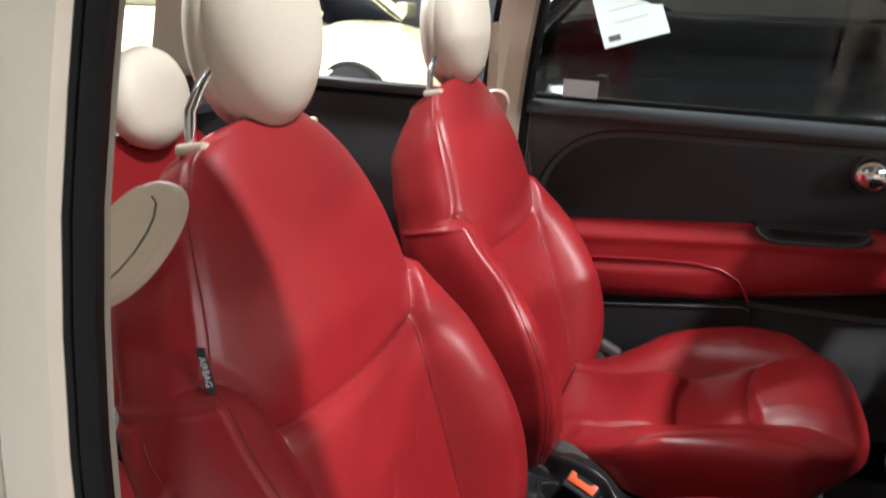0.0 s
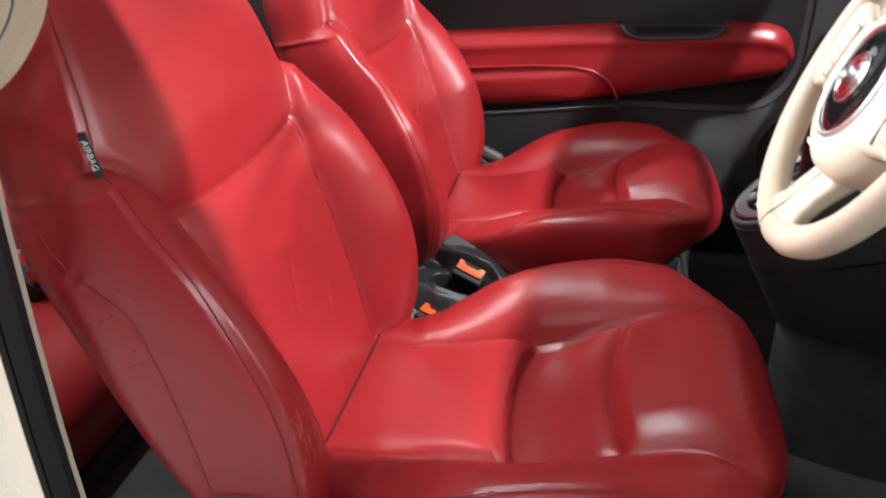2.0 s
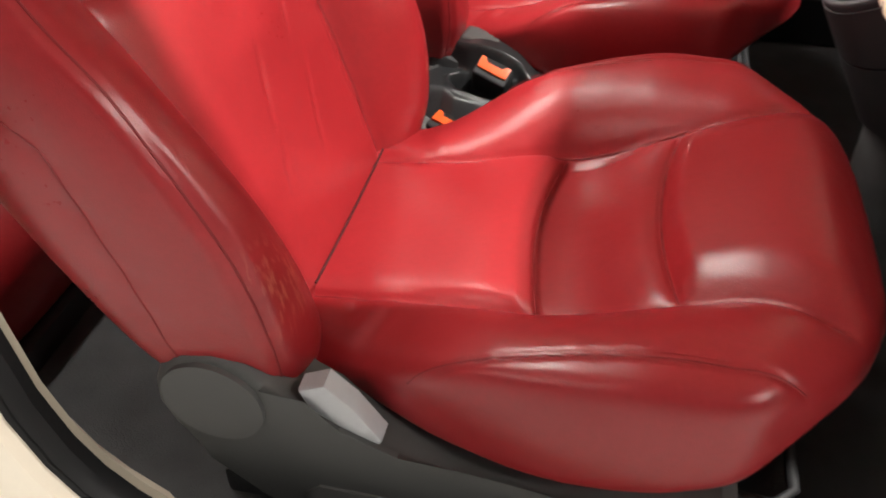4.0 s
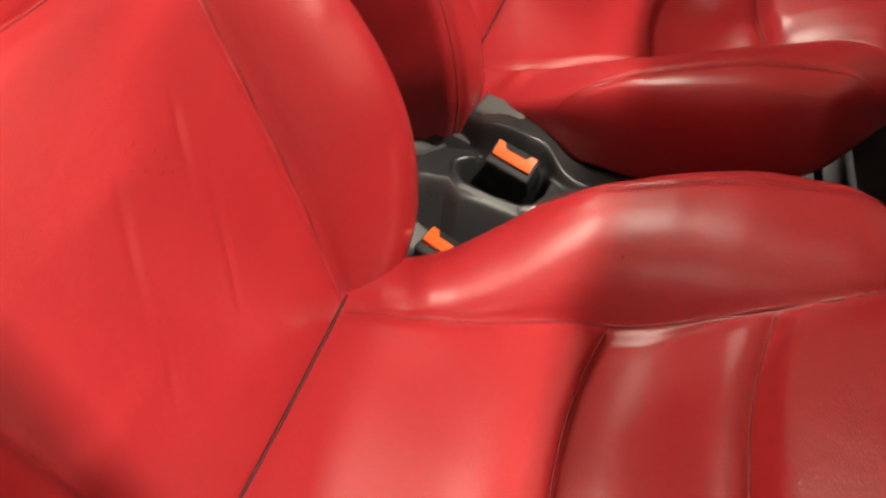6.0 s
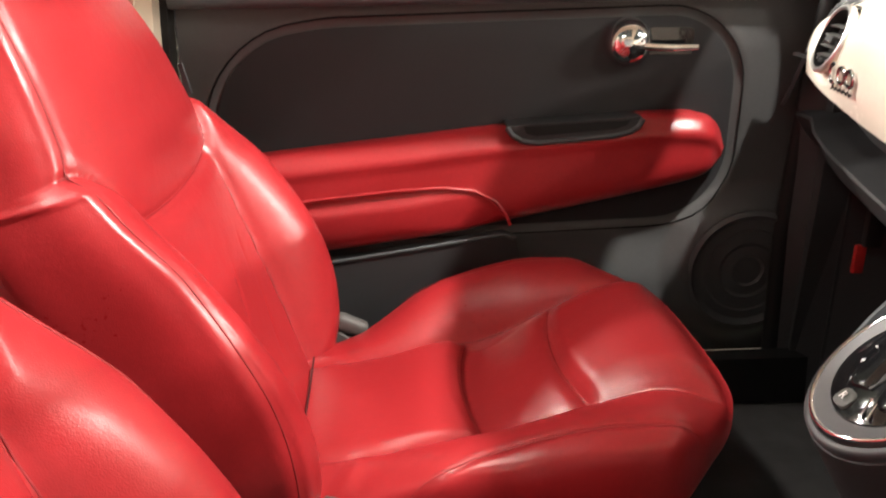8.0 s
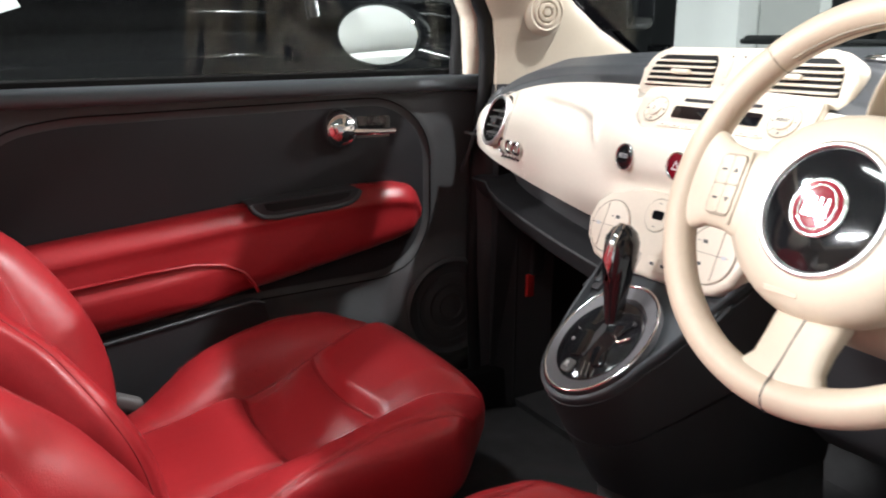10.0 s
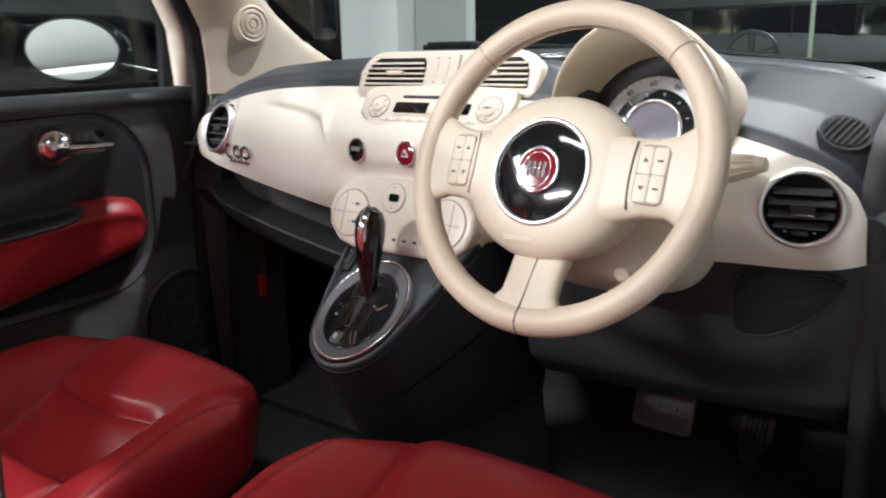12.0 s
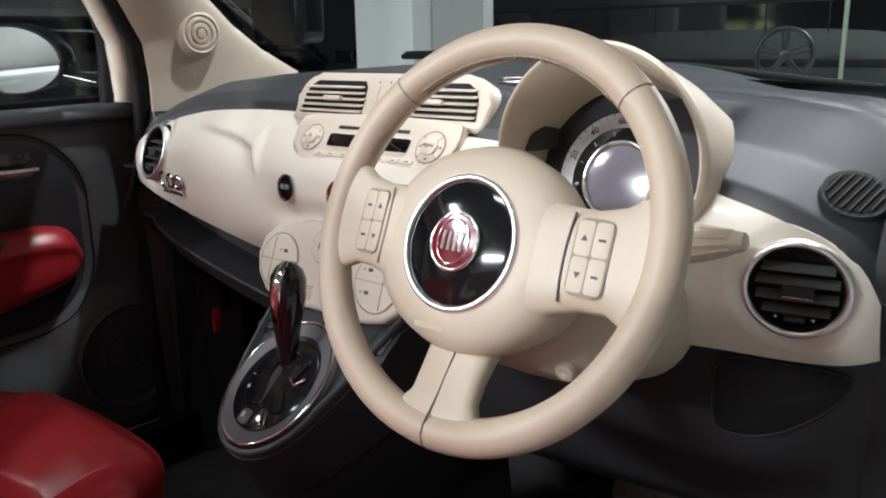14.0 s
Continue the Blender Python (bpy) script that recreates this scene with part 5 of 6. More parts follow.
for wds, x, y in (("R", -0.006, -0.054), ("+", -0.030, -0.020), ("M", -0.026, 0.028), ("N", 0.012, 0.036), ("-", -0.034, -0.002)):
    text("gate_mark", wds, at(GM, x, y, 0.0105 - (0.0 if wds == "R" else 1.2 * (x * x + y * y)) + 0.002), 0.011, WHITEP, gate)
lever = thing("gear_lever", "gloss black and chrome gear lever knob", "gear lever")
kp = [(0.566, 0.0, 0.725), (0.566, 0.0, 0.745), (0.567, 0.0, 0.765), (0.568, 0.0, 0.79), (0.571, 0.0, 0.815), (0.574, 0.0, 0.838), (0.577, 0.0, 0.850), (0.579, 0.0, 0.857)]
tube("knob", kp, [0.011, 0.0125, 0.0145, 0.0185, 0.0215, 0.0215, 0.016, 0.006], GLOSSB, lever, "gloss black knob", n=28)
tube("gaiter", [(0.560, 0, 0.705), (0.564, 0, 0.718), (0.566, 0, 0.73)], [0.020, 0.015, 0.011], BLACK_P, lever, "black gaiter", n=20)
tube("chrome_strip", [(0.5485, -0.004, 0.790), (0.5485, -0.004, 0.815), (0.5525, -0.003, 0.838), (0.560, -0.002, 0.850), (0.572, 0.0, 0.8585)], [0.005, 0.007, 0.008, 0.008, 0.005], CHROME, lever, "chrome knob cap", n=14, flat=0.35)
text("knob_mark", "1", facing((0.5465, -0.006, 0.812), (-1, -0.2, 0.1)), 0.012, CHROME, lever)
for s in (-1, 1):
    wm = facing((0.628, s * 0.098, 0.758), (-0.6, s * 0.1, 0.8), (1, 0, 0.75))
    sw = rbox("window_switch", wm, (0.034, 0.048, 0.008), BLACK_P, console, "black window switch", bevel=0.002)
    rbox("switch_rocker", at(wm, 0, 0.002, 0.004), (0.022, 0.03, 0.005), GREY_P, sw, bevel=0.002)
    for q in (-0.008, 0.010):
        prism("key_arrow", [(0, 0.0022 * (1 if q > 0 else -1)), (-0.002, 0), (0.002, 0)][:: 1 if q > 0 else -1], at(wm, 0, q, 0.0066), 0.0004, WHITEP, sw)

# ---- tunnel between the seats with belt buckles ----
tunnel = thing("tunnel_console", "black plastic tunnel console between the front seats", "console")
tr_ = []
for x, w, zt in ((-0.45, 0.06, 0.39), (-0.2, 0.07, 0.41), (-0.06, 0.075, 0.418), (0.02, 0.078, 0.412), (0.16, 0.072, 0.405), (0.24, 0.06, 0.40), (0.34, 0.055, 0.40), (0.50, 0.06, 0.37), (0.60, 0.06, 0.36)):
    rr = []
    for k in range(28):
        q = 2 * math.pi * k / 28
        c, s_ = math.cos(q), math.sin(q)
        rr.append((x, 0.02 + w * math.copysign(abs(c) ** 0.5, c), (zt + 0.27) / 2 + (zt - 0.27) / 2 * math.copysign(abs(s_) ** 0.4, s_)))
    tr_.append(rr)
loft("tunnel_body", tr_, RUBBER, tunnel, "black moulded body", sharp=50)
for s in (-1, 1):
    tube("tunnel_edge", [(x, 0.02 + s * (w - 0.006), zt - 0.004) for x, w, zt in ((0.24, 0.06, 0.40), (0.34, 0.055, 0.40), (0.50, 0.06, 0.37))], 0.007, SHINY_G, tunnel, "grey rounded edge", n=10)

RIDGE_Y = smooth_curve([-0.16, -0.02, 0.02, 0.045, 0.060, 0.095, 0.126, 0.134, 0.140, 0.18, 0.33], [0.11, 0.108, 0.104, 0.092, 0.089, 0.081, 0.073, 0.064, 0.060, 0.056, 0.05])
RIDGE_Z = smooth_curve([-0.16, -0.06, 0.0, 0.03, 0.06, 0.125, 0.145, 0.20, 0.33], [0.46, 0.478, 0.497, 0.499, 0.503, 0.487, 0.472, 0.458, 0.42])
POCKET = [(0.024, 0.066), (0.028, 0.048), (0.040, 0.032), (0.075, 0.016), (0.106, 0.007), (0.118, 0.012), (0.126, 0.028), (0.130, 0.055), (0.124, 0.068), (0.062, 0.084), (0.046, 0.083)]


def pocket_depth(x, y):
    """Signed distance to the pocket's edge, positive inside."""
    best, ins, n = 9.0, False, len(POCKET)
    for (x0, y0), (x1, y1) in zip(POCKET, POCKET[1:] + POCKET[:1]):
        dx, dy = x1 - x0, y1 - y0
        t = min(1.0, max(0.0, ((x - x0) * dx + (y - y0) * dy) / (dx * dx + dy * dy)))
        best = min(best, math.hypot(x - x0 - t * dx, y - y0 - t * dy))
        if (y0 > y) != (y1 > y) and x < x0 + (y - y0) / (y1 - y0) * dx:
            ins = not ins
    return best if ins else -best


def housing_point(x, y):
    ry, rz = float(RIDGE_Y(x)), float(RIDGE_Z(x))
    deck = 0.461 - 0.10 * max(0.0, x - 0.13) - 0.05 * step(-x, 0.0, 0.14)
    front = lerp(x, [-0.05, 0.02, 0.04, 0.11, 0.16, 0.33], [0.05, 0.045, 0.022, 0.0, 0.0, 0.0])
    z = deck - 0.075 * step(front - y, 0.006, 0.07) ** 0.8
    z += (rz - deck) * step(y, ry - 0.006, ry + 0.003) * (1 - 0.6 * step(y, ry + 0.028, ry + 0.06))
    d = pocket_depth(x, y)
    z += 0.004 * math.exp(-(((d + 0.004) / 0.004) ** 2)) * (1 - step(y, ry - 0.02, ry - 0.005))
    z -= 0.075 * step(d, -0.0005, 0.005)
    return (x, y, z)


sheet("buckle_housing", surf(housing_point, np.linspace(-0.16, 0.33, 246), np.linspace(-0.085, 0.16, 124)), SHINY_G, tunnel, "satin black moulded buckle housing", sharp=70)
rbox("housing_cap", pose(0.060, 0.122, 0.494, 12, 4, -18), (0.062, 0.034, 0.022), TRIM_G, tunnel, "grey rounded cap behind the ridge", bevel=0.009, seg=4)
rbox("tunnel_tray", pose(0.012, -0.070, 0.452, 10, 0, -38), (0.085, 0.040, 0.022), TRIM_G, tunnel, "grey tray beside the cushion", bevel=0.006, seg=3)


def buckle(name, m, label):
    """A belt buckle whose notched release button lies in the xy of m."""
    b = thing(name, label, "belt buckle", "belt buckles")
    rbox("buckle_body", at(m, 0, -0.004, -0.036), (0.052, 0.030, 0.07), BLACK_P, b, bevel=0.004, seg=3)
    o2 = [(-0.0235, 0.009), (-0.016, 0.009), (-0.0125, 0.0015), (0.0125, 0.0015), (0.016, 0.009), (0.0235, 0.009), (0.0225, -0.0085), (-0.0225, -0.0085)]
    prism("release_button", o2[::-1], at(m, 0, 0.0, -0.003), 0.006, ORANGE, b, "orange release button", bevel=0.0012)
    prism("tongue_slot", [(-0.014, 0.009), (-0.011, 0.0025), (0.011, 0.0025), (0.014, 0.009)][::-1], at(m, 0, 0.001, -0.001), 0.0012, RUBBER, b, "dark tongue slot")
    return b


buckle("belt_buckle", facing((0.0895, 0.053, 0.489), (0.10, -0.62, 0.78), (0.35, 0.78, 0.55)), "black belt buckle with orange button beside the seat")
buckle("belt_buckle", facing((0.062, -0.112, 0.496), (0.05, -0.25, 0.95), (0.4, 0.85, 0.2)), "black belt buckle with orange button, half hidden by the cushion")
hb = thing("handbrake", "black handbrake base with ribbed boss on the tunnel", "handbrake")
HM = facing((-0.036, 0.118, 0.470), (0.25, -0.45, 0.86))
lathe("boss", [(0.048, -0.05), (0.048, 0.006), (0.045, 0.013), (0.040, 0.015), (0.037, 0.009), (0.024, 0.009), (0.020, 0.012), (0.0, 0.013)], HM, BLACK_P, hb, "black round boss", n=44)
for k in range(9):
    a = radians(-62 + 4.5 * k)
    rbox("rib", HM @ pose(0, 0, 0, 0, 0, math.degrees(a)) @ pose(0.0425, 0, 0.0148), (0.010, 0.0016, 0.003), TRIM_G, hb, bevel=0.0005, seg=1)
for k in range(8):
    a = radians(-16 + 5 * k)
    rbox("pale_segment", HM @ pose(0, 0, 0, 0, 0, math.degrees(a)) @ pose(0.0425, 0, 0.0146), (0.010, 0.0042, 0.003), LIGHT_G, hb, "pale grey ring segment", bevel=0.0005, seg=1)
tube("lever", [(-0.10, 0.13, 0.44), (-0.22, 0.10, 0.47), (-0.34, 0.06, 0.50)], [0.020, 0.018, 0.016], BLACK_P, hb, n=16)
cup = thing("cup_holder", "black cup holder with silver rim on the tunnel", "cup holder")
for cx, cy in ((0.497, 0.085), (0.462, 0.005)):
    lathe("cup", [(0.038, 0.0), (0.036, 0.004), (0.033, 0.0), (0.031, -0.05), (0.0, -0.052)], pose(cx, cy, 0.398), BLACK_P, cup, n=32)
    ring("cup_rim", pose(cx, cy, 0.399), 0.037, 0.003, SATIN, cup, n=36)

# ---- pedals and footwell ----
pedals = thing("brake_pedal", "black rubber brake pedal with studs", "pedal")
PM = facing((1.0, -0.265, 0.463), (-0.92, 0, 0.40))
prism("pad", rounded(0.105, 0.068, 0.012), at(PM, 0, 0, -0.008), 0.008, PEDAL, pedals, "studded rubber pad", bevel=0.003)
for i in range(6):
    for k in range(4):
        lathe("stud", [(0.0048, 0), (0.004, 0.0025), (0.0, 0.003)], at(PM, -0.037 + 0.0145 * i + 0.004 * (k % 2), -0.021 + 0.014 * k, 0.0), PEDAL, pedals, n=10)
tube("pedal_arm", [PM @ Vector((0.02, 0.02, -0.01)), PM @ Vector((0.025, 0.09, -0.03)), PM @ Vector((0.03, 0.20, -0.05))], 0.008, SATIN, pedals, "grey steel arm")
gas = thing("accelerator_pedal", "black ribbed accelerator pedal", "pedal")
QM = facing((1.02, -0.415, 0.463), (-0.88, 0.05, 0.48))
prism("pad", [(-0.024, 0.035), (0.028, 0.032), (0.03, -0.01), (0.012, -0.055), (-0.016, -0.055), (-0.028, -0.01)][::-1], at(QM, 0, 0, -0.008), 0.01, BLACK_P, gas, bevel=0.003)
for k in range(5):
    rbox("rib", at(QM, -0.014 + 0.0075 * k, -0.01, 0.003), (0.003, 0.07, 0.002), RUBBER, gas, bevel=0.0006, seg=1)
rbox("pedal_arm", at(QM, 0.0, 0.07, -0.02), (0.012, 0.10, 0.01), RUBBER, gas, bevel=0.002)
tag = thing("hood_release", "small red pull handle in the footwell", "handle")
rbox("pull", pose(0.880, 0.621, 0.572), (0.02, 0.012, 0.05), REDP, tag, "red plastic pull", bevel=0.004)
rbox("bracket", pose(0.893, 0.622, 0.63), (0.03, 0.03, 0.07), BLACK_P, tag, "black bracket", bevel=0.004)

# ---- car shell ----
def side_m(y):
    """xy drawn in the car's x and z, pushed along +y."""
    return Matrix(((1, 0, 0, 0), (0, 0, 1, y), (0, 1, 0, 0), (0, 0, 0, 1)))


tagged(rbox("car_floor", pose(0.0, 0, 0.275), (2.5, 1.32, 0.04), CARPET, bevel=0), "black carpeted car floor", "floor", kind="structure")
tagged(sheet("firewall", surf(lambda y, t: (lerp(t, [0, 0.35, 1], [0.86, 1.10, 1.22]), y, lerp(t, [0, 0.35, 1], [0.296, 0.36, 1.0])), np.linspace(-0.66, 0.66, 12), np.linspace(0, 1, 14)), CARPET, thick=0.02), "black carpeted firewall", "wall", kind="structure")
for s in (1,):
    tagged(sheet("footwell_side", surf(lambda x, z: (x, (s * (0.60 + 0.04 * step(x, 0.95, 0.72)) if s < 0 else 0.648), z), np.linspace(0.72 if s < 0 else 0.85, 1.2, 10), np.linspace(0.29, 0.84, 8)), BLACK_P, thick=0.02, flip=s > 0), "dark grey footwell side trim", "wall", kind="structure")
tagged(sheet("windscreen", surf(lambda y, t: (lerp(t, [0, 1], [1.30, 0.72]) - 0.25 * y * y, y, lerp(t, [0, 1], [1.03, 1.42]) - 0.03 * y * y), np.linspace(-0.62, 0.62, 20), np.linspace(0, 1, 10)), GLASS, thick=0.004), "clear windscreen", "window", kind="structure").visible_shadow = False

tagged(sheet("screen_border", surf(lambda y, t: (lerp(t, [0, 1], [1.30, 1.28]) - 0.25 * y * y - 0.006, y, lerp(t, [0, 1], [1.032, 1.045]) - 0.03 * y * y), np.linspace(-0.62, 0.62, 20), np.linspace(0, 1, 3)), GLOSSB, thick=0.002), "black border at the foot of the windscreen", "trim", kind="structure")
wiper = thing("wiper", "black wiper arm resting below the windscreen", "wiper")
tube("wiper_arm", [(1.34, 0.52, 1.076), (1.345, 0.2, 1.074), (1.345, -0.15, 1.058), (1.32, -0.45, 1.03)], 0.006, RUBBER, wiper, n=8)
rbox("wiper_pivot", pose(1.33, 0.42, 1.08), (0.05, 0.13, 0.016), RUBBER, wiper, bevel=0.005)


def roof_point(x, y):
    return (x, y, 1.46 - 0.10 * (abs(y) / 0.62) ** 3 - 0.05 * max(0, (x - 0.1) / 0.6) ** 2 - 0.06 * max(0, (-x - 0.2) / 0.8) ** 2)


# unseen roof; its glass opening is sized to shape the light on the seats
GX0, GX1, GW = -0.94, 0.575, 0.447
rf = tagged(sheet("unseen_glass_roof", surf(roof_point, np.linspace(GX0 - 0.02, GX1 + 0.02, 24), np.linspace(-GW - 0.02, GW + 0.02, 20)) + np.array([0, 0, 0.004]), GLASS, thick=0.005), "unseen clear roof glass that lets lamplight in", "roof", kind="structure")
rf.visible_shadow = False
for x0, x1 in ((-1.02, GX0), (GX1, 0.76)):
    tagged(sheet("unseen_roof_header", surf(roof_point, np.linspace(x0, x1, 8), np.linspace(-0.62, 0.62, 24)), CREAM_P, thick=0.03), "unseen cream roof header that shades the seats", "roof", kind="structure")
for s in (-1, 1):
    tagged(sheet("unseen_roof_side", surf(lambda x, y: roof_point(x, s * y), np.linspace(GX0, GX1, 14), np.linspace(GW, 0.63, 10)), CREAM_P, thick=0.03, flip=s < 0), "unseen cream roof lining that cuts the lamplight", "roof", kind="structure")
for s in (-1, 1):
    rail = [(-1.0, s * 0.655, 1.30), (-0.4, s * 0.645, 1.365), (0.1, s * 0.635, 1.375), (0.5, s * 0.63, 1.35), (0.72, s * 0.625, 1.31)]
    tagged(tube("unseen_roof_rail", rail, 0.052, BODY, n=14), "unseen cream painted roof rail", "trim", kind="structure")

tagged(sheet("kick_panel", surf(lambda u, z: (lerp(u, [0, 0.3, 1], [0.782, 0.80, 0.93]), lerp(u, [0, 0.3, 1], [0.690, 0.662, 0.612]), z), np.linspace(0, 1, 12), np.linspace(0.29, 0.90, 10)), BLACK_P, thick=0.012, flip=True), "black kick panel beside the footwell", "wall", kind="structure")
tagged(sheet("hinge_panel", surf(lambda x, z: (x, 0.668 + 0.01 * math.sin(6 * z), z), np.linspace(0.80, 1.28, 6), np.linspace(0.24, 0.99, 8)), BLACK_P, thick=0.03, flip=True), "black inner panel at the door hinge", "wall", kind="structure")
tagged(rbox("front_wing", pose(1.05, 0.76, 0.62), (0.46, 0.06, 0.74), BODY, bevel=0.02), "cream painted front wing", "wall", kind="structure")
tagged(rbox("hinge_post", pose(0.995, -0.690, 0.62), (0.40, 0.05, 0.76), BODY, bevel=0.015), "cream painted door hinge post", "pillar", kind="structure")
# windscreen pillars with tweeter and black door seal
for s in (-1, 1):
    def pillar(u, t, s=s):
        # u across from the door seal to the glass, t up the pillar
        k = [0, 0.2, 0.38, 0.56, 0.8, 1.0]
        outer = Vector((lerp(t, k, [0.805, 0.806, 0.797, 0.755, 0.69, 0.64]), lerp(t, k, [0.662, 0.660, 0.656, 0.648, 0.625, 0.600]), lerp(t, k, [0.965, 1.05, 1.12, 1.20, 1.30, 1.385])))
        inner = Vector((lerp(t, k, [1.13, 1.04, 0.965, 0.885, 0.79, 0.70]), lerp(t, k, [0.645, 0.642, 0.635, 0.622, 0.595, 0.560]), lerp(t, k, [1.045, 1.088, 1.135, 1.20, 1.30, 1.395])))
        p = outer.lerp(inner, u)
        p.y = s * (p.y - 0.016 * math.sin(math.pi * u) ** 0.7)
        return p
    a_ = sheet("pillar_front", surf(pillar, np.linspace(0, 1, 20), np.linspace(0, 1, 60)), CREAM_P, thick=0.02, flip=s > 0, sharp=60)
    tagged(a_, "cream plastic windscreen pillar trim", "pillar", kind="structure")
    seal_p = [pillar(0, t) + Vector((-0.012, s * 0.012, 0.0)) for t in np.linspace(0, 1, 30)]
    tagged(tube("door_seal", ([(0.78, s * 0.672, 0.36), (0.775, s * 0.685, 0.6), (0.79, s * 0.69, 0.9)] if s > 0 else [(0.80, -0.648, 0.36), (0.785, -0.648, 0.6), (0.79, -0.655, 0.9)]) + seal_p[1:], 0.0145, RUBBER, n=12), "black rubber door seal", "trim", kind="structure")
    if s > 0:
        tagged(tube("pillar_body", [p + Vector((-0.012, 0.036, 0)) for p in seal_p if p.z > 1.0], 0.021, BODY, n=12, flat=0.8), "cream painted pillar edge", "pillar", kind="structure")
        tw = thing("tweeter", "round cream tweeter grille on the pillar", "speaker")
        tm_ = facing(Vector((0.885, 0.605, 1.128)), (-0.16, -1.0, -0.02))
        lathe("grille", [(0.046, -0.012), (0.040, 0.0), (0.034, 0.009), (0.030, 0.007), (0.027, 0.009), (0.023, 0.0095), (0.020, 0.0065), (0.017, 0.010), (0.012, 0.0105), (0.0095, 0.007), (0.007, 0.0105), (0.0, 0.011)], tm_, CREAM_P, tw, "ringed grille", n=44, sharp=25)

# driver's pillar behind the door: seal, painted jamb and trim edge
def jamb(pts, name, mat, label):
    """A strip swept up the pillar; pts are the x, y corners of its section."""
    rs = []
    for z, dx in ((0.34, 0.11), (0.37, 0.075), (0.40, 0.05), (0.44, 0.03), (0.50, 0.014), (0.58, 0.007), (0.64, 0.003), (0.74, -0.002), (0.84, -0.005), (0.94, -0.003), (1.03, 0.002), (1.12, 0.011), (1.19, 0.02), (1.28, 0.036), (1.38, 0.06)):
        k = 1 - 0.03 * max(0, (z - 1.0) / 0.36)
        rs.append([(x + dx, y * k, z) for x, y in pts])
    return tagged(loft(name, rs, mat, sharp=30), label, "pillar", kind="structure")


jamb([(-0.206, -0.614), (-0.200, -0.630), (-0.202, -0.638), (-0.206, -0.646), (-0.208, -0.642), (-0.214, -0.653), (-0.225, -0.663), (-0.236, -0.65), (-0.23, -0.61)], "door_seal", RUBBER, "black rubber door seal on the pillar")
jamb([(-0.229, -0.62), (-0.2105, -0.6525), (-0.2135, -0.664), (-0.230, -0.675), (-0.246, -0.681), (-0.253, -0.677), (-0.262, -0.688), (-0.285, -0.70), (-0.30, -0.695), (-0.30, -0.62)], "pillar_jamb", BODY, "cream painted door jamb")
jamb([(-0.295, -0.690), (-0.305, -0.704), (-0.33, -0.71), (-0.33, -0.64), (-0.298, -0.64)], "jamb_edge", RUBBER, "black rubber edge on the jamb")
jamb([(-0.226, -0.594), (-0.2075, -0.6055), (-0.23, -0.6125), (-0.28, -0.60), (-0.28, -0.588)], "pillar_trim", CREAM_P, "cream pillar trim")
# sill below the door opening, rear flank and quarter
def sill_strip(name, prof, mat, label, y_sign=-1):
    rs = [[(x, y_sign * y, z) for y, z in prof] for x in np.linspace(-0.20, 0.95, 12)]
    return tagged(loft(name, rs, mat, sharp=30), label, "sill", kind="structure")


for s in (-1, 1):
    sill_strip("door_sill", [(0.655, 0.20), (0.655, 0.365), (0.67, 0.382), (0.695, 0.376), (0.71, 0.35), (0.715, 0.20)], BODY, "cream painted door sill", s)
    sill_strip("sill_seal", [(0.635, 0.30), (0.637, 0.385), (0.648, 0.398), (0.659, 0.385), (0.66, 0.30)], RUBBER, "black rubber sill seal", s)
    tagged(sheet("rear_flank", surf(lambda x, z: (x, s * (0.665 + 0.03 * math.exp(-((z - 0.75) / 0.3) ** 2) - 0.06 * max(0, (-x - 0.5) / 0.7) ** 2), z), np.linspace(-1.3, -0.33, 12), np.linspace(0.25, 1.0, 14)), BODY, thick=0.02, flip=s < 0), "cream painted rear flank", "wall", kind="structure")
    tagged(sheet("rear_side_trim", surf(lambda x, z: (x, s * (0.64 - 0.05 * step(z, 0.93, 0.80) + 0.035 * step(z, 0.96, 0.99)), z), np.linspace(-1.05, -0.26, 14), np.linspace(0.29, 1.005, 40)), BLACK_P, thick=0.01, flip=s > 0), "black rear side trim", "wall", kind="structure")
    tagged(rbox("rear_window_ledge", pose(-0.66, s * 0.655, 0.998), (0.70, 0.06, 0.02), GREY_P, bevel=0.006), "dark grey rear window ledge", "trim", kind="structure")
    tagged(sheet("pillar_rear", surf(lambda u, t: Vector((-0.86, s * 0.655, 1.0)).lerp(Vector((-1.12, s * 0.60, 1.0)), u).lerp(Vector((-0.78, s * 0.60, 1.38)).lerp(Vector((-1.0, s * 0.52, 1.38)), u), t), np.linspace(0, 1, 6), np.linspace(0, 1, 8)), CREAM_P, thick=0.03, flip=s > 0), "cream rear pillar trim", "pillar", kind="structure")
tagged(jamb([(-0.215, 0.655), (-0.216, 0.705), (-0.222, 0.74), (-0.24, 0.745), (-0.262, 0.735), (-0.285, 0.70), (-0.285, 0.655), (-0.25, 0.64)], "pillar_middle", CREAM_P, "cream middle pillar trim"), "cream middle pillar trim")
tagged(jamb([(-0.205, 0.70), (-0.205, 0.745), (-0.216, 0.75), (-0.2165, 0.70)], "window_seal", RUBBER, "black window seal"), "black window seal")
tagged(jamb([(-0.2855, 0.66), (-0.2855, 0.71), (-0.30, 0.715), (-0.30, 0.66)], "window_seal", RUBBER, "black window seal"), "black window seal")
tagged(rbox("belt_guide", pose(-0.27, 0.632, 1.07), (0.02, 0.012, 0.17), CREAM_P, bevel=0.004), "cream belt guide cover on the pillar", "trim", kind="structure")
# back of the cabin
tagged(sheet("rear_shelf", surf(lambda x, y: (x, y, 0.93), np.linspace(-1.3, -0.93, 4), np.linspace(-0.62, 0.62, 8)), GREY_P, thick=0.02), "dark parcel shelf", "shelf", kind="structure")
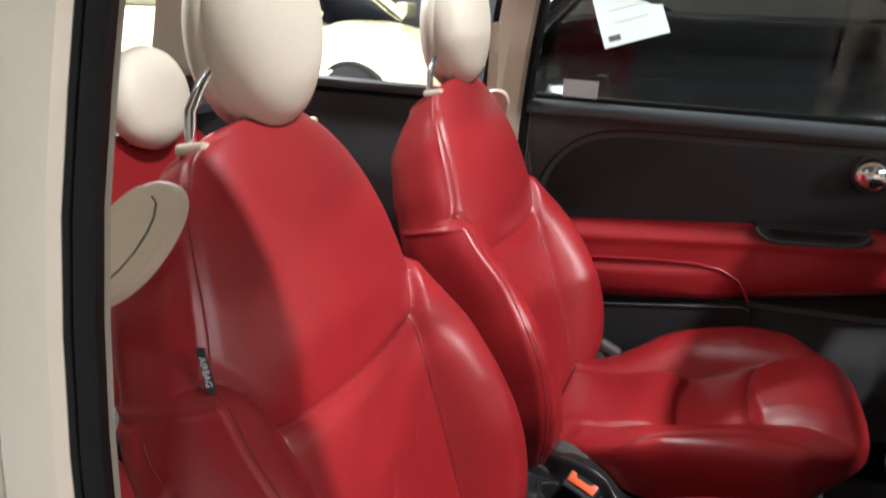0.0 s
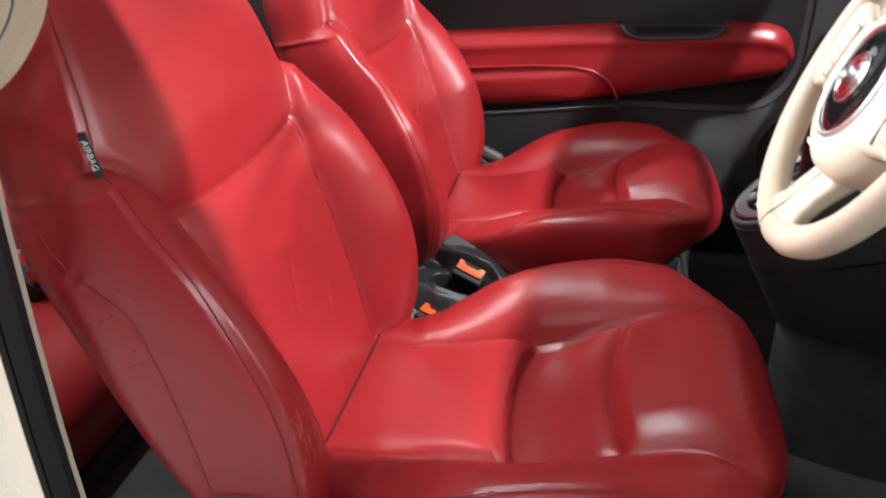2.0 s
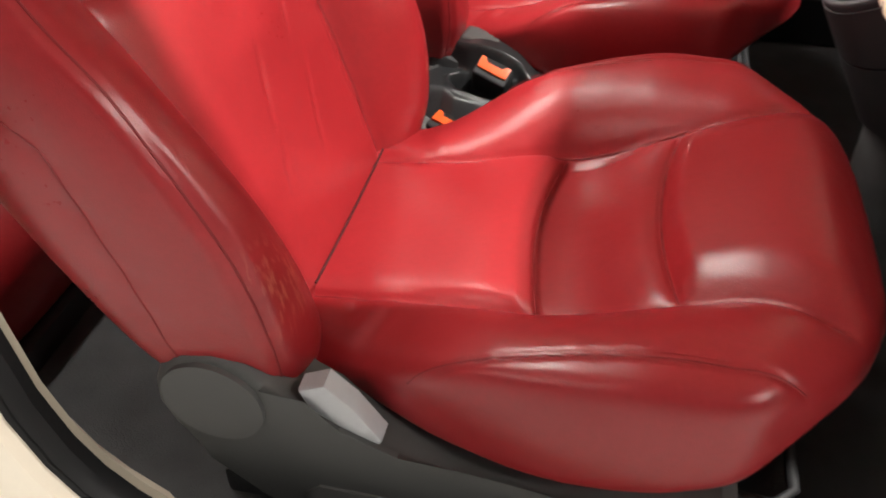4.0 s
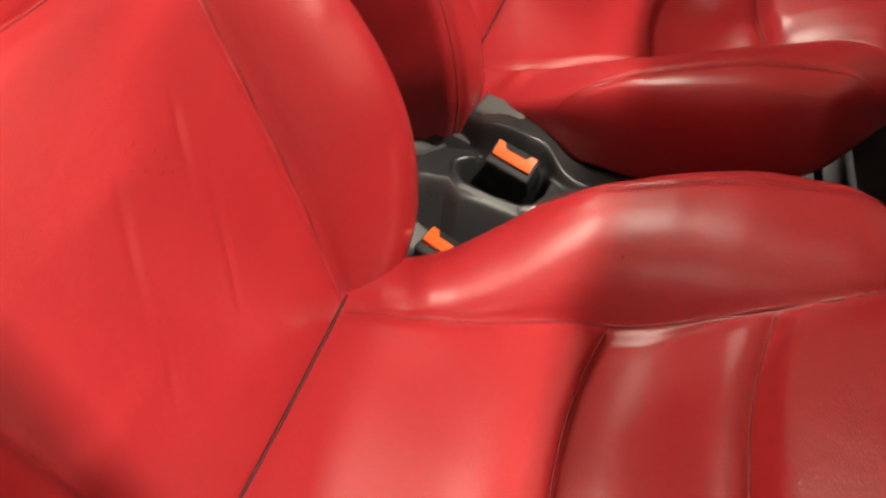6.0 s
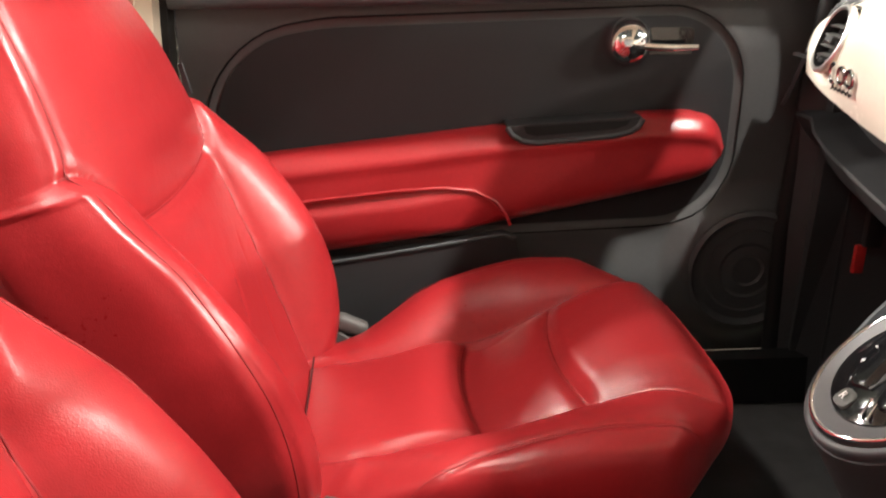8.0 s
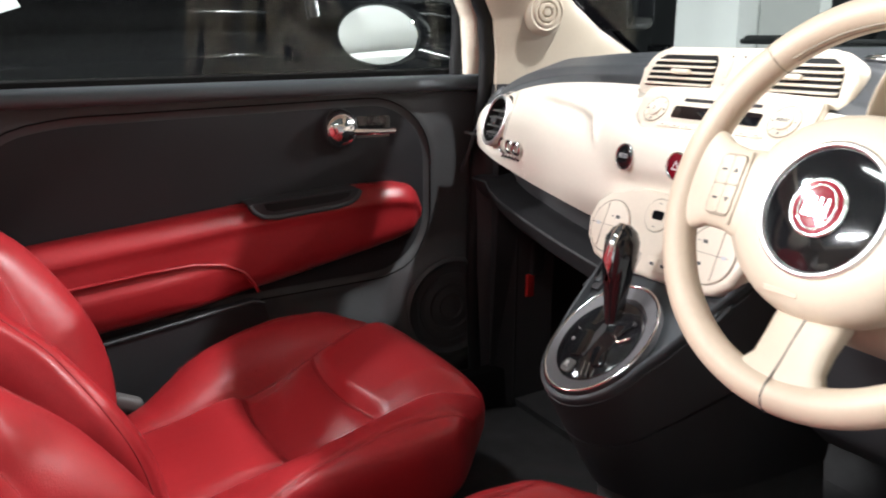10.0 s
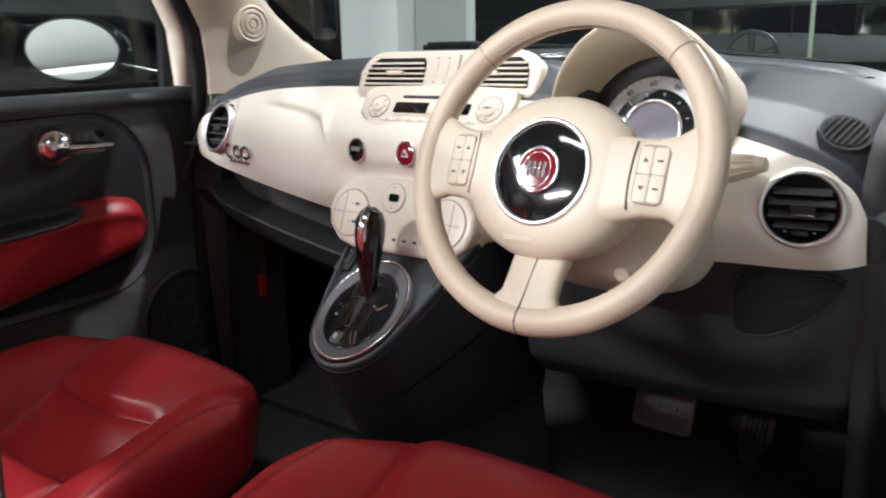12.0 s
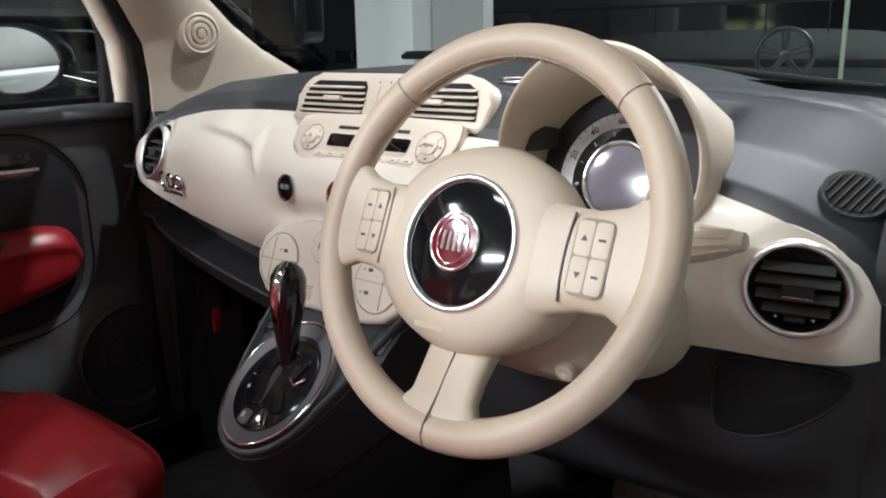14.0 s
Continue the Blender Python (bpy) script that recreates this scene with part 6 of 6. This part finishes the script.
tagged(sheet("tailgate", surf(lambda y, t: (lerp(t, [0, 1], [-1.42, -1.0]), y, lerp(t, [0, 1], [0.9, 1.40])), np.linspace(-0.55, 0.55, 8), np.linspace(0, 1, 8)), CREAM_P, thick=0.03, flip=True), "cream tailgate lining", "wall", kind="structure")

# ---- rear seats ----
rear = thing("rear_bench", "red leather rear bench with two cream headrests", "car seat")
for s in (-1, 1):
    cy = s * 0.27
    rs = []
    for z, x, w, d in ((0.42, -0.735, 0.22, 0.05), (0.50, -0.755, 0.245, 0.06), (0.65, -0.80, 0.25, 0.065), (0.78, -0.84, 0.245, 0.065), (0.86, -0.865, 0.225, 0.055), (0.895, -0.878, 0.18, 0.035), (0.905, -0.882, 0.10, 0.015)):
        rs.append([(x + yy[1] * 1.0 - d, cy + yy[0], z + 0.3 * yy[1]) for yy in rounded_ring(w, d, 60)])
    loft("backrest", rs, RED, rear, "red leather rear backrest", sharp=70)
    rs = []
    for x, w, zt, zb in ((-0.78, 0.24, 0.42, 0.30), (-0.65, 0.25, 0.445, 0.30), (-0.52, 0.255, 0.462, 0.30), (-0.44, 0.25, 0.462, 0.30), (-0.395, 0.235, 0.435, 0.32), (-0.38, 0.20, 0.40, 0.34)):
        rs.append([(x, cy + yy[0], (zt + zb) / 2 + yy[1]) for yy in rounded_ring(w, (zt - zb) / 2, 60)])
    loft("cushion", rs, RED, rear, "red leather rear cushion", sharp=70)
    hm = facing((-0.855, s * 0.262, 0.975), (1, 0, 0.18))
    lathe("headrest", [(0.0, 0.042), (0.04, 0.041), (0.075, 0.034), (0.095, 0.020), (0.103, 0.0), (0.098, -0.02), (0.075, -0.036), (0.0, -0.042)], hm, HEAD_L, rear, "cream round rear headrest", n=56, squash=(1.06, 0.98), sharp=75)
    for q in (-1, 1):
        tube("headrest_post", [(-0.875, s * 0.262 + q * 0.05, 0.87), (-0.872, s * 0.262 + q * 0.05, 0.95)], 0.006, CHROME, rear)
rbox("bench_base", pose(-0.6, 0, 0.30), (0.46, 1.1, 0.06), BLACK_P, rear, bevel=0.01)
belt = thing("rear_belt", "black rear seat belt strap over the backrest", "seat belt")
tube("strap", [(-0.80, 0.02, 0.60), (-0.83, 0.05, 0.75), (-0.875, 0.06, 0.90), (-0.90, 0.05, 1.0), (-0.93, 0.04, 1.10)], 0.022, RUBBER, belt, "black webbing", flat=0.08, up=(1, 0, 0.3))
rb = thing("rear_buckle", "orange rear belt buckle on the bench", "belt buckle")
rbox("buckle_body", pose(-0.60, -0.14, 0.475, 0, 30, 0), (0.06, 0.035, 0.03), BLACK_P, rb, bevel=0.004)
rbox("release_button", pose(-0.575, -0.14, 0.505, 0, 30, 0), (0.02, 0.034, 0.028), ORANGE, rb, "orange release button", bevel=0.004)

# ---- passenger door ----
door = thing("passenger_door", "shut car door with red and black inner trim", "car door")


def inset(x, z):
    """How far a point lies inside the pressed upper field of the door, in metres."""
    cx, cz, hx, hz, r = 0.262, 0.777, 0.428, 0.180, 0.13
    z = z - 0.03 * (x - 0.285) + 0.03 * step(0.05 - x, 0, 0.25)
    qx, qz = abs(x - cx) - hx + r, abs(z - cz) - hz + r
    return -(math.hypot(max(qx, 0), max(qz, 0)) + min(max(qx, qz), 0) - r)


def panel_point(x, z):
    d = inset(x, z)
    y = 0.716 + 0.006 * step(z, 0.90, 0.99) + 0.005 * step(d, -0.002, 0.012) - 0.001 * math.exp(-((d + 0.008) / 0.008) ** 2)
    # rounded swelling round the loudspeaker and a shallow foot
    q = math.hypot(x - 0.725, z - 0.53)
    y -= 0.03 * (1 - step(q, 0.10, 0.155))
    y -= 0.018 * step(0.60 - z, 0.0, 0.10) * step(0.66 - x, 0, 0.10)
    return (x, y, z)


sheet("panel", surf(panel_point, np.linspace(-0.20, 0.835, 150), np.linspace(0.33, 0.975, 110)), DOOR_P, door, "soft black door trim panel", thick=0.02, sharp=60)
# field inside the pressed border, its dark reflection coloured in, and a black tube for the groove's shade
def field_edge(a, depth):
    """How far the line at this depth inside the border lies from the field's middle."""
    lo, hi = 0.02, 0.6
    for _ in range(24):
        m_ = (lo + hi) / 2
        lo, hi = (m_, hi) if inset(0.285 + m_ * math.cos(a), 0.775 + m_ * math.sin(a)) > depth else (lo, m_)
    return lo


fp = []
for a in np.linspace(0, 2 * np.pi, 160):
    r = field_edge(a, 0.014)
    row = []
    for k in np.linspace(0.03, 1, 26):
        p = panel_point(0.285 + k * r * math.cos(a), 0.775 + k * r * math.sin(a))
        row.append((p[0], p[1] - 0.0018, p[2]))
    fp.append(row)
sheet("panel_field", np.array(fp), FIELD_P, door, "sunken field, darkened for its dark reflection", flip=True)
groove = []
for a in np.linspace(0, 2 * np.pi, 120, endpoint=False):
    r = field_edge(a, -0.001)
    groove.append(Vector(panel_point(0.285 + r * math.cos(a), 0.775 + r * math.sin(a))) + Vector((0, -0.0004, 0)))
tube("panel_groove", groove, 0.0016, RUBBER, door, "fine black tube for the shade in the groove", n=8, closed=True)
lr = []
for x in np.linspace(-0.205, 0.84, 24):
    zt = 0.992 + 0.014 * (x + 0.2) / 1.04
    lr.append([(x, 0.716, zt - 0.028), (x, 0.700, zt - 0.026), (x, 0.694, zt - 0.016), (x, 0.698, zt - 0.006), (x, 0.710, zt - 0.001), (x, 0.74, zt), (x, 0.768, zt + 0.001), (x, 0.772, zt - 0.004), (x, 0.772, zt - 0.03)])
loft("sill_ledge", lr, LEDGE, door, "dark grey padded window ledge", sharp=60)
prism("outer_skin", [(-0.205, 0.36), (-0.205, 0.99), (0.845, 1.005), (0.84, 0.5), (0.80, 0.36)], side_m(0.755), 0.05, BODY, door, "cream painted outer skin")
loft("window_strip", [[(x, 0.772, 0.99 + 0.0135 * (x + 0.2)), (x, 0.772, 1.002 + 0.0135 * (x + 0.2)), (x, 0.780, 1.006 + 0.0135 * (x + 0.2)), (x, 0.786, 0.99 + 0.0135 * (x + 0.2))] for x in np.linspace(-0.205, 0.84, 6)], RUBBER, door, "black rubber window strip")
AZT = smooth_curve([-0.18, -0.02, 0.15, 0.298, 0.45, 0.56, 0.615, 0.645, 0.660, 0.668], [0.732, 0.75, 0.768, 0.784, 0.796, 0.803, 0.800, 0.788, 0.768, 0.745])
AZB = smooth_curve([-0.18, 0.05, 0.2, 0.32, 0.45, 0.56, 0.615, 0.645, 0.660, 0.668], [0.565, 0.588, 0.608, 0.628, 0.654, 0.678, 0.692, 0.704, 0.718, 0.738])
ar = []
for x in np.concatenate([np.linspace(-0.18, 0.615, 80), np.linspace(0.618, 0.668, 18)]):
    zt, zb = float(AZT(x)), float(AZB(x))
    d = 0.052 * (1 - step(x, 0.60, 0.672) ** 2 * 0.75)
    rr = []
    for yy in rounded_ring(d, (zt - zb) / 2, 72):
        z = (zt + zb) / 2 + yy[1]
        # long crest below the upper edge, and the lower field that swells
        crest = 0.006 * math.exp(-((z - (zt - 0.03)) / 0.012) ** 2)
        field = -0.012 * step(z - (zt + zb) / 2 + 0.005, 0.0, -0.012) * (1 - step(x, 0.22 - 0.1 * step(zb + 0.035 - z, 0.035, 0.0), 0.30)) if x < 0.31 else 0.0
        rr.append((x, 0.722 + yy[0] - (crest if yy[0] < 0 else 0) + (field if yy[0] < 0 else 0), z))
    ar.append(rr)
loft("armrest", ar, RED, door, "red leather armrest", sharp=60)
# seam arc of the lower field
tube("field_seam", [(-0.15, 0.668, 0.655), (0.0, 0.667, 0.676), (0.12, 0.667, 0.688), (0.20, 0.667, 0.692), (0.25, 0.667, 0.686), (0.285, 0.667, 0.668), (0.302, 0.667, 0.645), (0.31, 0.668, 0.628)], 0.003, RED, door, "sewn seam")
# grab tray in the armrest
tray_o = [(0.300, 0.7885), (0.308, 0.776), (0.325, 0.766), (0.35, 0.7635), (0.47, 0.773), (0.495, 0.779), (0.508, 0.788), (0.514, 0.800)]
prism("grab_tray", tray_o + [(0.512, 0.8025), (0.302, 0.7905)], side_m(0.663), 0.06, BLACK_P, door, "black grab tray")
tube("tray_lip", [(x, 0.664, z) for x, z in tray_o], 0.0045, GREY_P, door, "grey tray lip")
prism("tray_well", [(0.325, 0.79), (0.33, 0.779), (0.345, 0.775), (0.47, 0.784), (0.488, 0.79), (0.494, 0.7985)], side_m(0.6615), 0.01, RUBBER, door, "dark tray well")
# pocket below
prism("door_pocket", [(-0.18, 0.37), (-0.18, 0.548), (0.05, 0.575), (0.30, 0.612), (0.318, 0.605), (0.33, 0.56), (0.30, 0.42), (0.25, 0.37)], side_m(0.664), 0.03, BLACK_P, door, "black door pocket", bevel=0.0)
tube("pocket_lip", [(-0.18, 0.664, 0.549), (0.05, 0.664, 0.576), (0.30, 0.664, 0.613), (0.318, 0.665, 0.606)], 0.0035, GREY_P, door, "grey pocket lip")
# chrome inner handle
hd = lathe("inner_handle", [(0.0, 0.038), (0.012, 0.0365), (0.024, 0.031), (0.033, 0.021), (0.0385, 0.007), (0.039, 0.0)], facing((0.497, 0.722, 0.911), (0, -1, 0)), CHROME, door, "chrome ball and lever handle", n=40)
tube("handle_lever", [(0.497, 0.700, 0.908), (0.53, 0.694, 0.906), (0.56, 0.690, 0.905), (0.598, 0.686, 0.906)], [0.010, 0.0085, 0.0075, 0.0065], CHROME, hd, n=16, flat=0.8)
prism("handle_recess", rounded(0.075, 0.042, 0.008), Matrix.Translation((0.565, 0, 0.912)) @ side_m(0.7175), 0.006, GLOSSB, hd, "dark recess")
# loudspeaker
lm = facing((0.725, 0.688, 0.53), (0, -1, 0))
lsp = lathe("loudspeaker", [(0.108, -0.01), (0.107, 0.004), (0.100, 0.009), (0.094, 0.004), (0.09, 0.002), (0.075, 0.0035), (0.070, 0.001), (0.05, 0.004), (0.045, 0.0015), (0.028, 0.005), (0.024, 0.002), (0.0, 0.006)], lm, DOOR_P, door, "black round loudspeaker grille", n=56, sharp=25)
wp = sheet("window_pane", surf(lambda x, z: (x, 0.776 - 0.30 * (z - 1.0) ** 2, z), np.linspace(-0.20, 0.78, 12), np.linspace(1.0, 1.36, 10)), GLASS, door, "clear side window", thick=0.004)
wp.visible_shadow = False
rbox("window_sticker", pose(-0.105, 0.772, 1.022), (0.078, 0.001, 0.038), WHITEP, door, "blank white sticker", bevel=0)
tube("window_corner", [(0.778, 0.762, 0.99), (0.780, 0.762, 1.03), (0.784, 0.760, 1.09), (0.782, 0.758, 1.14), (0.762, 0.752, 1.20), (0.715, 0.735, 1.28), (0.65, 0.70, 1.355)], 0.017, RUBBER, door, "black window frame")

# outside mirror on the passenger side
mir = thing("side_mirror", "dark side mirror with round glass on the passenger side", "car mirror")
mm = facing((0.705, 0.985, 1.085), (-0.87, -0.48, -0.09))
lathe("housing", [(0.095, 0.004), (0.100, -0.004), (0.098, -0.03), (0.075, -0.07), (0.03, -0.095), (0.0, -0.10)], mm, BLACKCAR, mir, "dark mirror housing", n=48, squash=(1.22, 0.72))
lathe("mirror_glass", [(0.090, 0.004), (0.089, 0.006), (0.0, 0.006)], mm, MIRROR, mir, "silver mirror glass", n=48, squash=(1.22, 0.72))
tube("mirror_arm", [(0.80, 0.79, 1.03), (0.79, 0.85, 1.04), (0.765, 0.92, 1.055)], 0.018, BLACKCAR, mir)

# ---- other cars in the showroom ----
def parked_car(name, m, paint, label, rim=SATIN):
    """A small parked car, nose to +x of m, 4 m long."""
    c = thing(name, label, "car", "parked cars")
    c.matrix_world = m
    low = [(-2.0, 0.62, 0.30, 0.62), (-1.9, 0.78, 0.26, 0.80), (-1.5, 0.84, 0.25, 0.90), (-0.6, 0.86, 0.25, 0.93), (0.4, 0.86, 0.25, 0.93), (0.9, 0.85, 0.25, 0.90), (1.4, 0.82, 0.25, 0.84), (1.8, 0.74, 0.27, 0.72), (2.0, 0.58, 0.32, 0.58)]
    loft("body", [[(x, y, (zt + zb) / 2 + z) for y, z in rounded_ring(w, (zt - zb) / 2, 40)] for x, w, zb, zt in low], paint, c, sharp=60)
    cab = [(-1.75, 0.60, 0.86, 0.92), (-1.45, 0.68, 0.85, 1.22), (-1.0, 0.70, 0.85, 1.38), (-0.2, 0.70, 0.85, 1.42), (0.25, 0.69, 0.85, 1.34), (0.7, 0.68, 0.85, 1.08), (0.95, 0.66, 0.85, 0.90)]
    loft("cabin_glass", [[(x, y * (1 - 0.22 * max(0, z / ((zt - zb) / 2 + 1e-6))), (zt + zb) / 2 + z) for y, z in rounded_ring(w, (zt - zb) / 2, 40)] for x, w, zb, zt in cab], DARKGLASS, c, "dark windows", sharp=60)
    loft("roof_skin", [[(x, y, zt - 0.02 + z) for y, z in rounded_ring(0.52, 0.03, 24)] for x, zt in ((-1.35, 1.30), (-1.0, 1.40), (-0.2, 1.44), (0.2, 1.37))], paint, c, sharp=60)
    for s in (-1, 1):
        for px, py in (((-1.62, 0.9), (-1.0, 1.38)), ((-0.25, 0.92), (-0.3, 1.42)), ((0.92, 0.92), (0.22, 1.36))):
            tube("pillar", [(px[0], s * 0.70, px[1]), (py[0], s * 0.56, py[1])], 0.035, paint, c, n=10)
        for x in (-1.3, 1.28):
            wm = pose(x, s * 0.80, 0.31, -90 * s, 0, 0)
            lathe("wheel_arch", [(0.345, -0.10), (0.345, 0.036), (0.335, 0.040), (0.322, 0.036), (0.0, 0.030)], wm, RUBBER, c, "black wheel arch", n=40)
            w = lathe("wheel", [(0.20, -0.10), (0.30, -0.095), (0.31, -0.06), (0.31, 0.03), (0.30, 0.055), (0.24, 0.06), (0.235, 0.03)], wm, RUBBER, c, "black tyre", n=40)
            lathe("rim", [(0.235, 0.0), (0.235, 0.045), (0.222, 0.05), (0.215, 0.01), (0.05, -0.01)], wm, rim, w, "alloy rim", n=36)
            for k in range(7):
                rbox("rim_spoke", wm @ pose(0, 0, 0, 0, 0, k * 360 / 7) @ pose(0.13, 0, 0.035), (0.20, 0.028, 0.02), rim, w, bevel=0.005)
            lathe("hub", [(0.05, 0.02), (0.045, 0.05), (0.0, 0.055)], wm, rim, w, n=20)
        wing = rbox("wing_mirror", pose(0.78, s * 0.99, 0.97), (0.13, 0.22, 0.13), paint, c, "painted wing mirror", bevel=0.035, seg=4)
        rbox("mirror_foot", pose(0.80, s * 0.85, 0.93), (0.07, 0.14, 0.035), RUBBER, wing, bevel=0.01)
        rbox("door_handle", pose(-0.35, s * 0.865, 0.80), (0.16, 0.03, 0.03), paint, c, bevel=0.008)
        lathe("head_lamp", [(0.10, 0.0), (0.09, 0.03), (0.0, 0.05)], pose(1.86, s * 0.52, 0.62, 0, 75, 0), CHROME, c, "clear head lamp", n=28)
        rbox("tail_lamp", pose(-1.93, s * 0.60, 0.72), (0.06, 0.12, 0.20), REDGLOSS, c, "red tail lamp", bevel=0.02)
    return c


parked_car("parked_car", pose(0.925, 2.2, 0, 0, 0, 2) @ Matrix.Diagonal((0.835, 1.0, 1.22, 1)), BLACKCAR, "glossy black car parked beside the open car")
parked_car("parked_car", pose(-3.65, 5.44, 0, 0, 0, -5) @ Matrix.Diagonal((1.0, 1.0, 1.12, 1)), YELLOWCAR, "pale yellow car parked behind, under bright lamps")
parked_car("parked_car", pose(4.9, 6.3, 0, 0, 0, 20), BLACKCAR, "black car parked near the white column")
parked_car("parked_car", pose(-4.6, 1.2, 0, 0, 0, 90), WHITECAR, "white car parked further back")

notice = thing("price_sheet", "white printed paper sheet on the black car's window", "paper sheet")
NM = facing((-0.12, 1.475, 1.225), (0.1, -0.9, 0.42)) @ pose(0, 0, 0, 0, 0, 20)
rbox("paper", NM, (0.19, 0.26, 0.0012), WHITEP, notice, bevel=0)
rbox("code_block", at(NM, -0.06, -0.105, 0.001), (0.034, 0.018, 0.0008), TRIM_G, notice, bevel=0)
for k, (w, o) in enumerate(((0.10, 0.0), (0.12, 0.0), (0.08, -0.02))):
    rbox("writing_bar", at(NM, o, -0.06 + 0.04 * k, 0.001), (w, 0.006, 0.0008), LIGHT_G, notice, bevel=0)

# ---- showroom fittings ahead ----
col = rbox("white_column", pose(4.15, 3.15, CEILING / 2), (0.35, 0.52, CEILING), WHITEWALL, bevel=0.01)
tagged(col, "white painted showroom column", "column", kind="structure")
panel_g = rbox("grey_panel", pose(4.2, 2.67, CEILING / 2), (0.1, 0.42, CEILING), WALL_M, bevel=0.005)
tagged(panel_g, "grey wall panel beside the column", "wall panel", kind="structure")

col = rbox("pale_column", pose(2.30, 4.35, CEILING / 2), (0.50, 0.5, CEILING), WHITEWALL, bevel=0.01)
tagged(col, "pale painted column behind the parked car", "column", kind="structure")
stand = thing("lamp_stand", "thin silver tripod stand behind the parked car", "stand")
for p, q in (((1.33, 3.25, 0.0), (1.45, 3.2, 1.95)), ((1.44, 3.35, 0.0), (1.45, 3.2, 1.95)), ((1.72, 3.2, 0.0), (1.45, 3.2, 1.95))):
    tube("stand_leg", [p, q], 0.012, SATIN, stand, "silver leg", n=10)
tube("stand_post", [(1.45, 3.2, 0.5), (1.45, 3.2, 2.3)], 0.016, SATIN, stand, "silver post", n=12)
edge = tube("glass_edge", [(3.0, 0.066, 0.0), (3.0, 0.066, 2.6)], 0.008, GREENEDGE, None, "", n=10)
tagged(edge, "pale green upright edge of a glass partition", "glass partition", kind="structure")
# large black vehicle ahead of the windscreen; its grille front is built as a van side
van = thing("black_vehicle", "large black vehicle in front, its grille built as a van side", "van")
vr = []
for z, d in ((0.30, 0.90), (0.45, 0.97), (0.80, 1.0), (1.06, 0.985), (1.40, 0.95), (1.9, 0.86), (2.05, 0.74), (2.1, 0.5)):
    vr.append([(7.0 + yy[1] * d / 0.97, 1.6 + yy[0], z) for yy in rounded_ring(3.1 * (0.9 + 0.1 * d), 0.97, 80)])
loft("body", vr, BLACKWALL, van, "black bodywork", sharp=50)
# the grille slots, built as glazed windows with dividers
for y0, y1 in ((4.2, 3.36), (3.20, 0.15), (0.0, -1.2)):
    wm = facing((6.035, (y0 + y1) / 2, 1.22), (-1, 0, -0.02))
    w = prism("grille_slot", rounded(y0 - y1, 0.26, 0.05), at(wm, 0, 0, -0.01), 0.018, RUBBER, van, "black rubber surround of a grille slot", bevel=0.006)
    prism("pane", rounded(y0 - y1 - 0.05, 0.21, 0.04), at(wm, 0, 0, 0.009), 0.003, DARKGLASS, w, "dark pane")
    for k in range(1, int((y0 - y1) / 0.42)):
        rbox("divider", at(wm, (y0 - y1) / 2 - 0.42 * k, 0, 0.012), (0.012, 0.22, 0.008), RUBBER, w, bevel=0.002)
rbox("trim_strip", pose(6.0, 1.6, 0.92), (0.04, 5.6, 0.05), RUBBER, van, "black rubbing strip", bevel=0.01)
for y in (-0.6, 3.9):
    wv = facing((6.05, y, 0.36), (-1, 0, 0))
    w = lathe("wheel", [(0.20, -0.10), (0.34, -0.095), (0.36, -0.06), (0.36, 0.03), (0.34, 0.055), (0.26, 0.06), (0.25, 0.03)], wv, RUBBER, van, "black tyre", n=40)
    lathe("rim", [(0.25, 0.03), (0.20, 0.02), (0.05, 0.04), (0.0, 0.04)], wv, SATIN, w, "steel rim", n=36)
# alloy wheel on an added stand, standing in for a wheel's reflection
aw = thing("reflected_wheel", "dark alloy wheel on an added stand, for a wheel's reflection", "wheel")
AM = facing((5.2, 0.99, 0.99), (-0.93, -0.35, 0.0)) @ Matrix.Scale(0.98, 4)
ring("rim", AM, 0.165, 0.012, DARKMETAL, aw, "dark alloy rim", n=64)
ring("inner_rim", AM, 0.150, 0.006, DARKMETAL, aw, n=64, z=-0.03)
for k in range(5):
    for q in (-0.012, 0.012):
        a = radians(72 * k + 20)
        d, t_ = Vector((math.cos(a), math.sin(a), 0)), Vector((-math.sin(a), math.cos(a), 0))
        tube("spoke", [AM @ (d * 0.02 + t_ * q * 0.6), AM @ (d * 0.09 + t_ * q), AM @ (d * 0.158 + t_ * q * 1.8)], [0.009, 0.007, 0.008], DARKMETAL, aw, n=10)
lathe("hub", [(0.035, -0.02), (0.033, 0.008), (0.02, 0.014), (0.0, 0.014)], AM, DARKMETAL, aw, n=24)
tube("stand_pole", [(5.22, 0.99, 0.0), (5.22, 0.99, 0.78)], 0.02, BLACKCAR, aw, "added black pole", n=12)
lathe("stand_foot", [(0.18, 0.0), (0.18, 0.012), (0.03, 0.02), (0.0, 0.02)], pose(5.22, 0.99, 0.0), BLACKCAR, aw, "added black foot", n=32)
# black backdrop added to keep the view behind the cars dark
part_n = rbox("dark_backdrop", pose(-2.6, 7.2, CEILING / 2), (8.4, 0.1, CEILING), BLACKWALL, bevel=0)
tagged(part_n, "added black backdrop behind the parked cars", "wall", kind="structure")
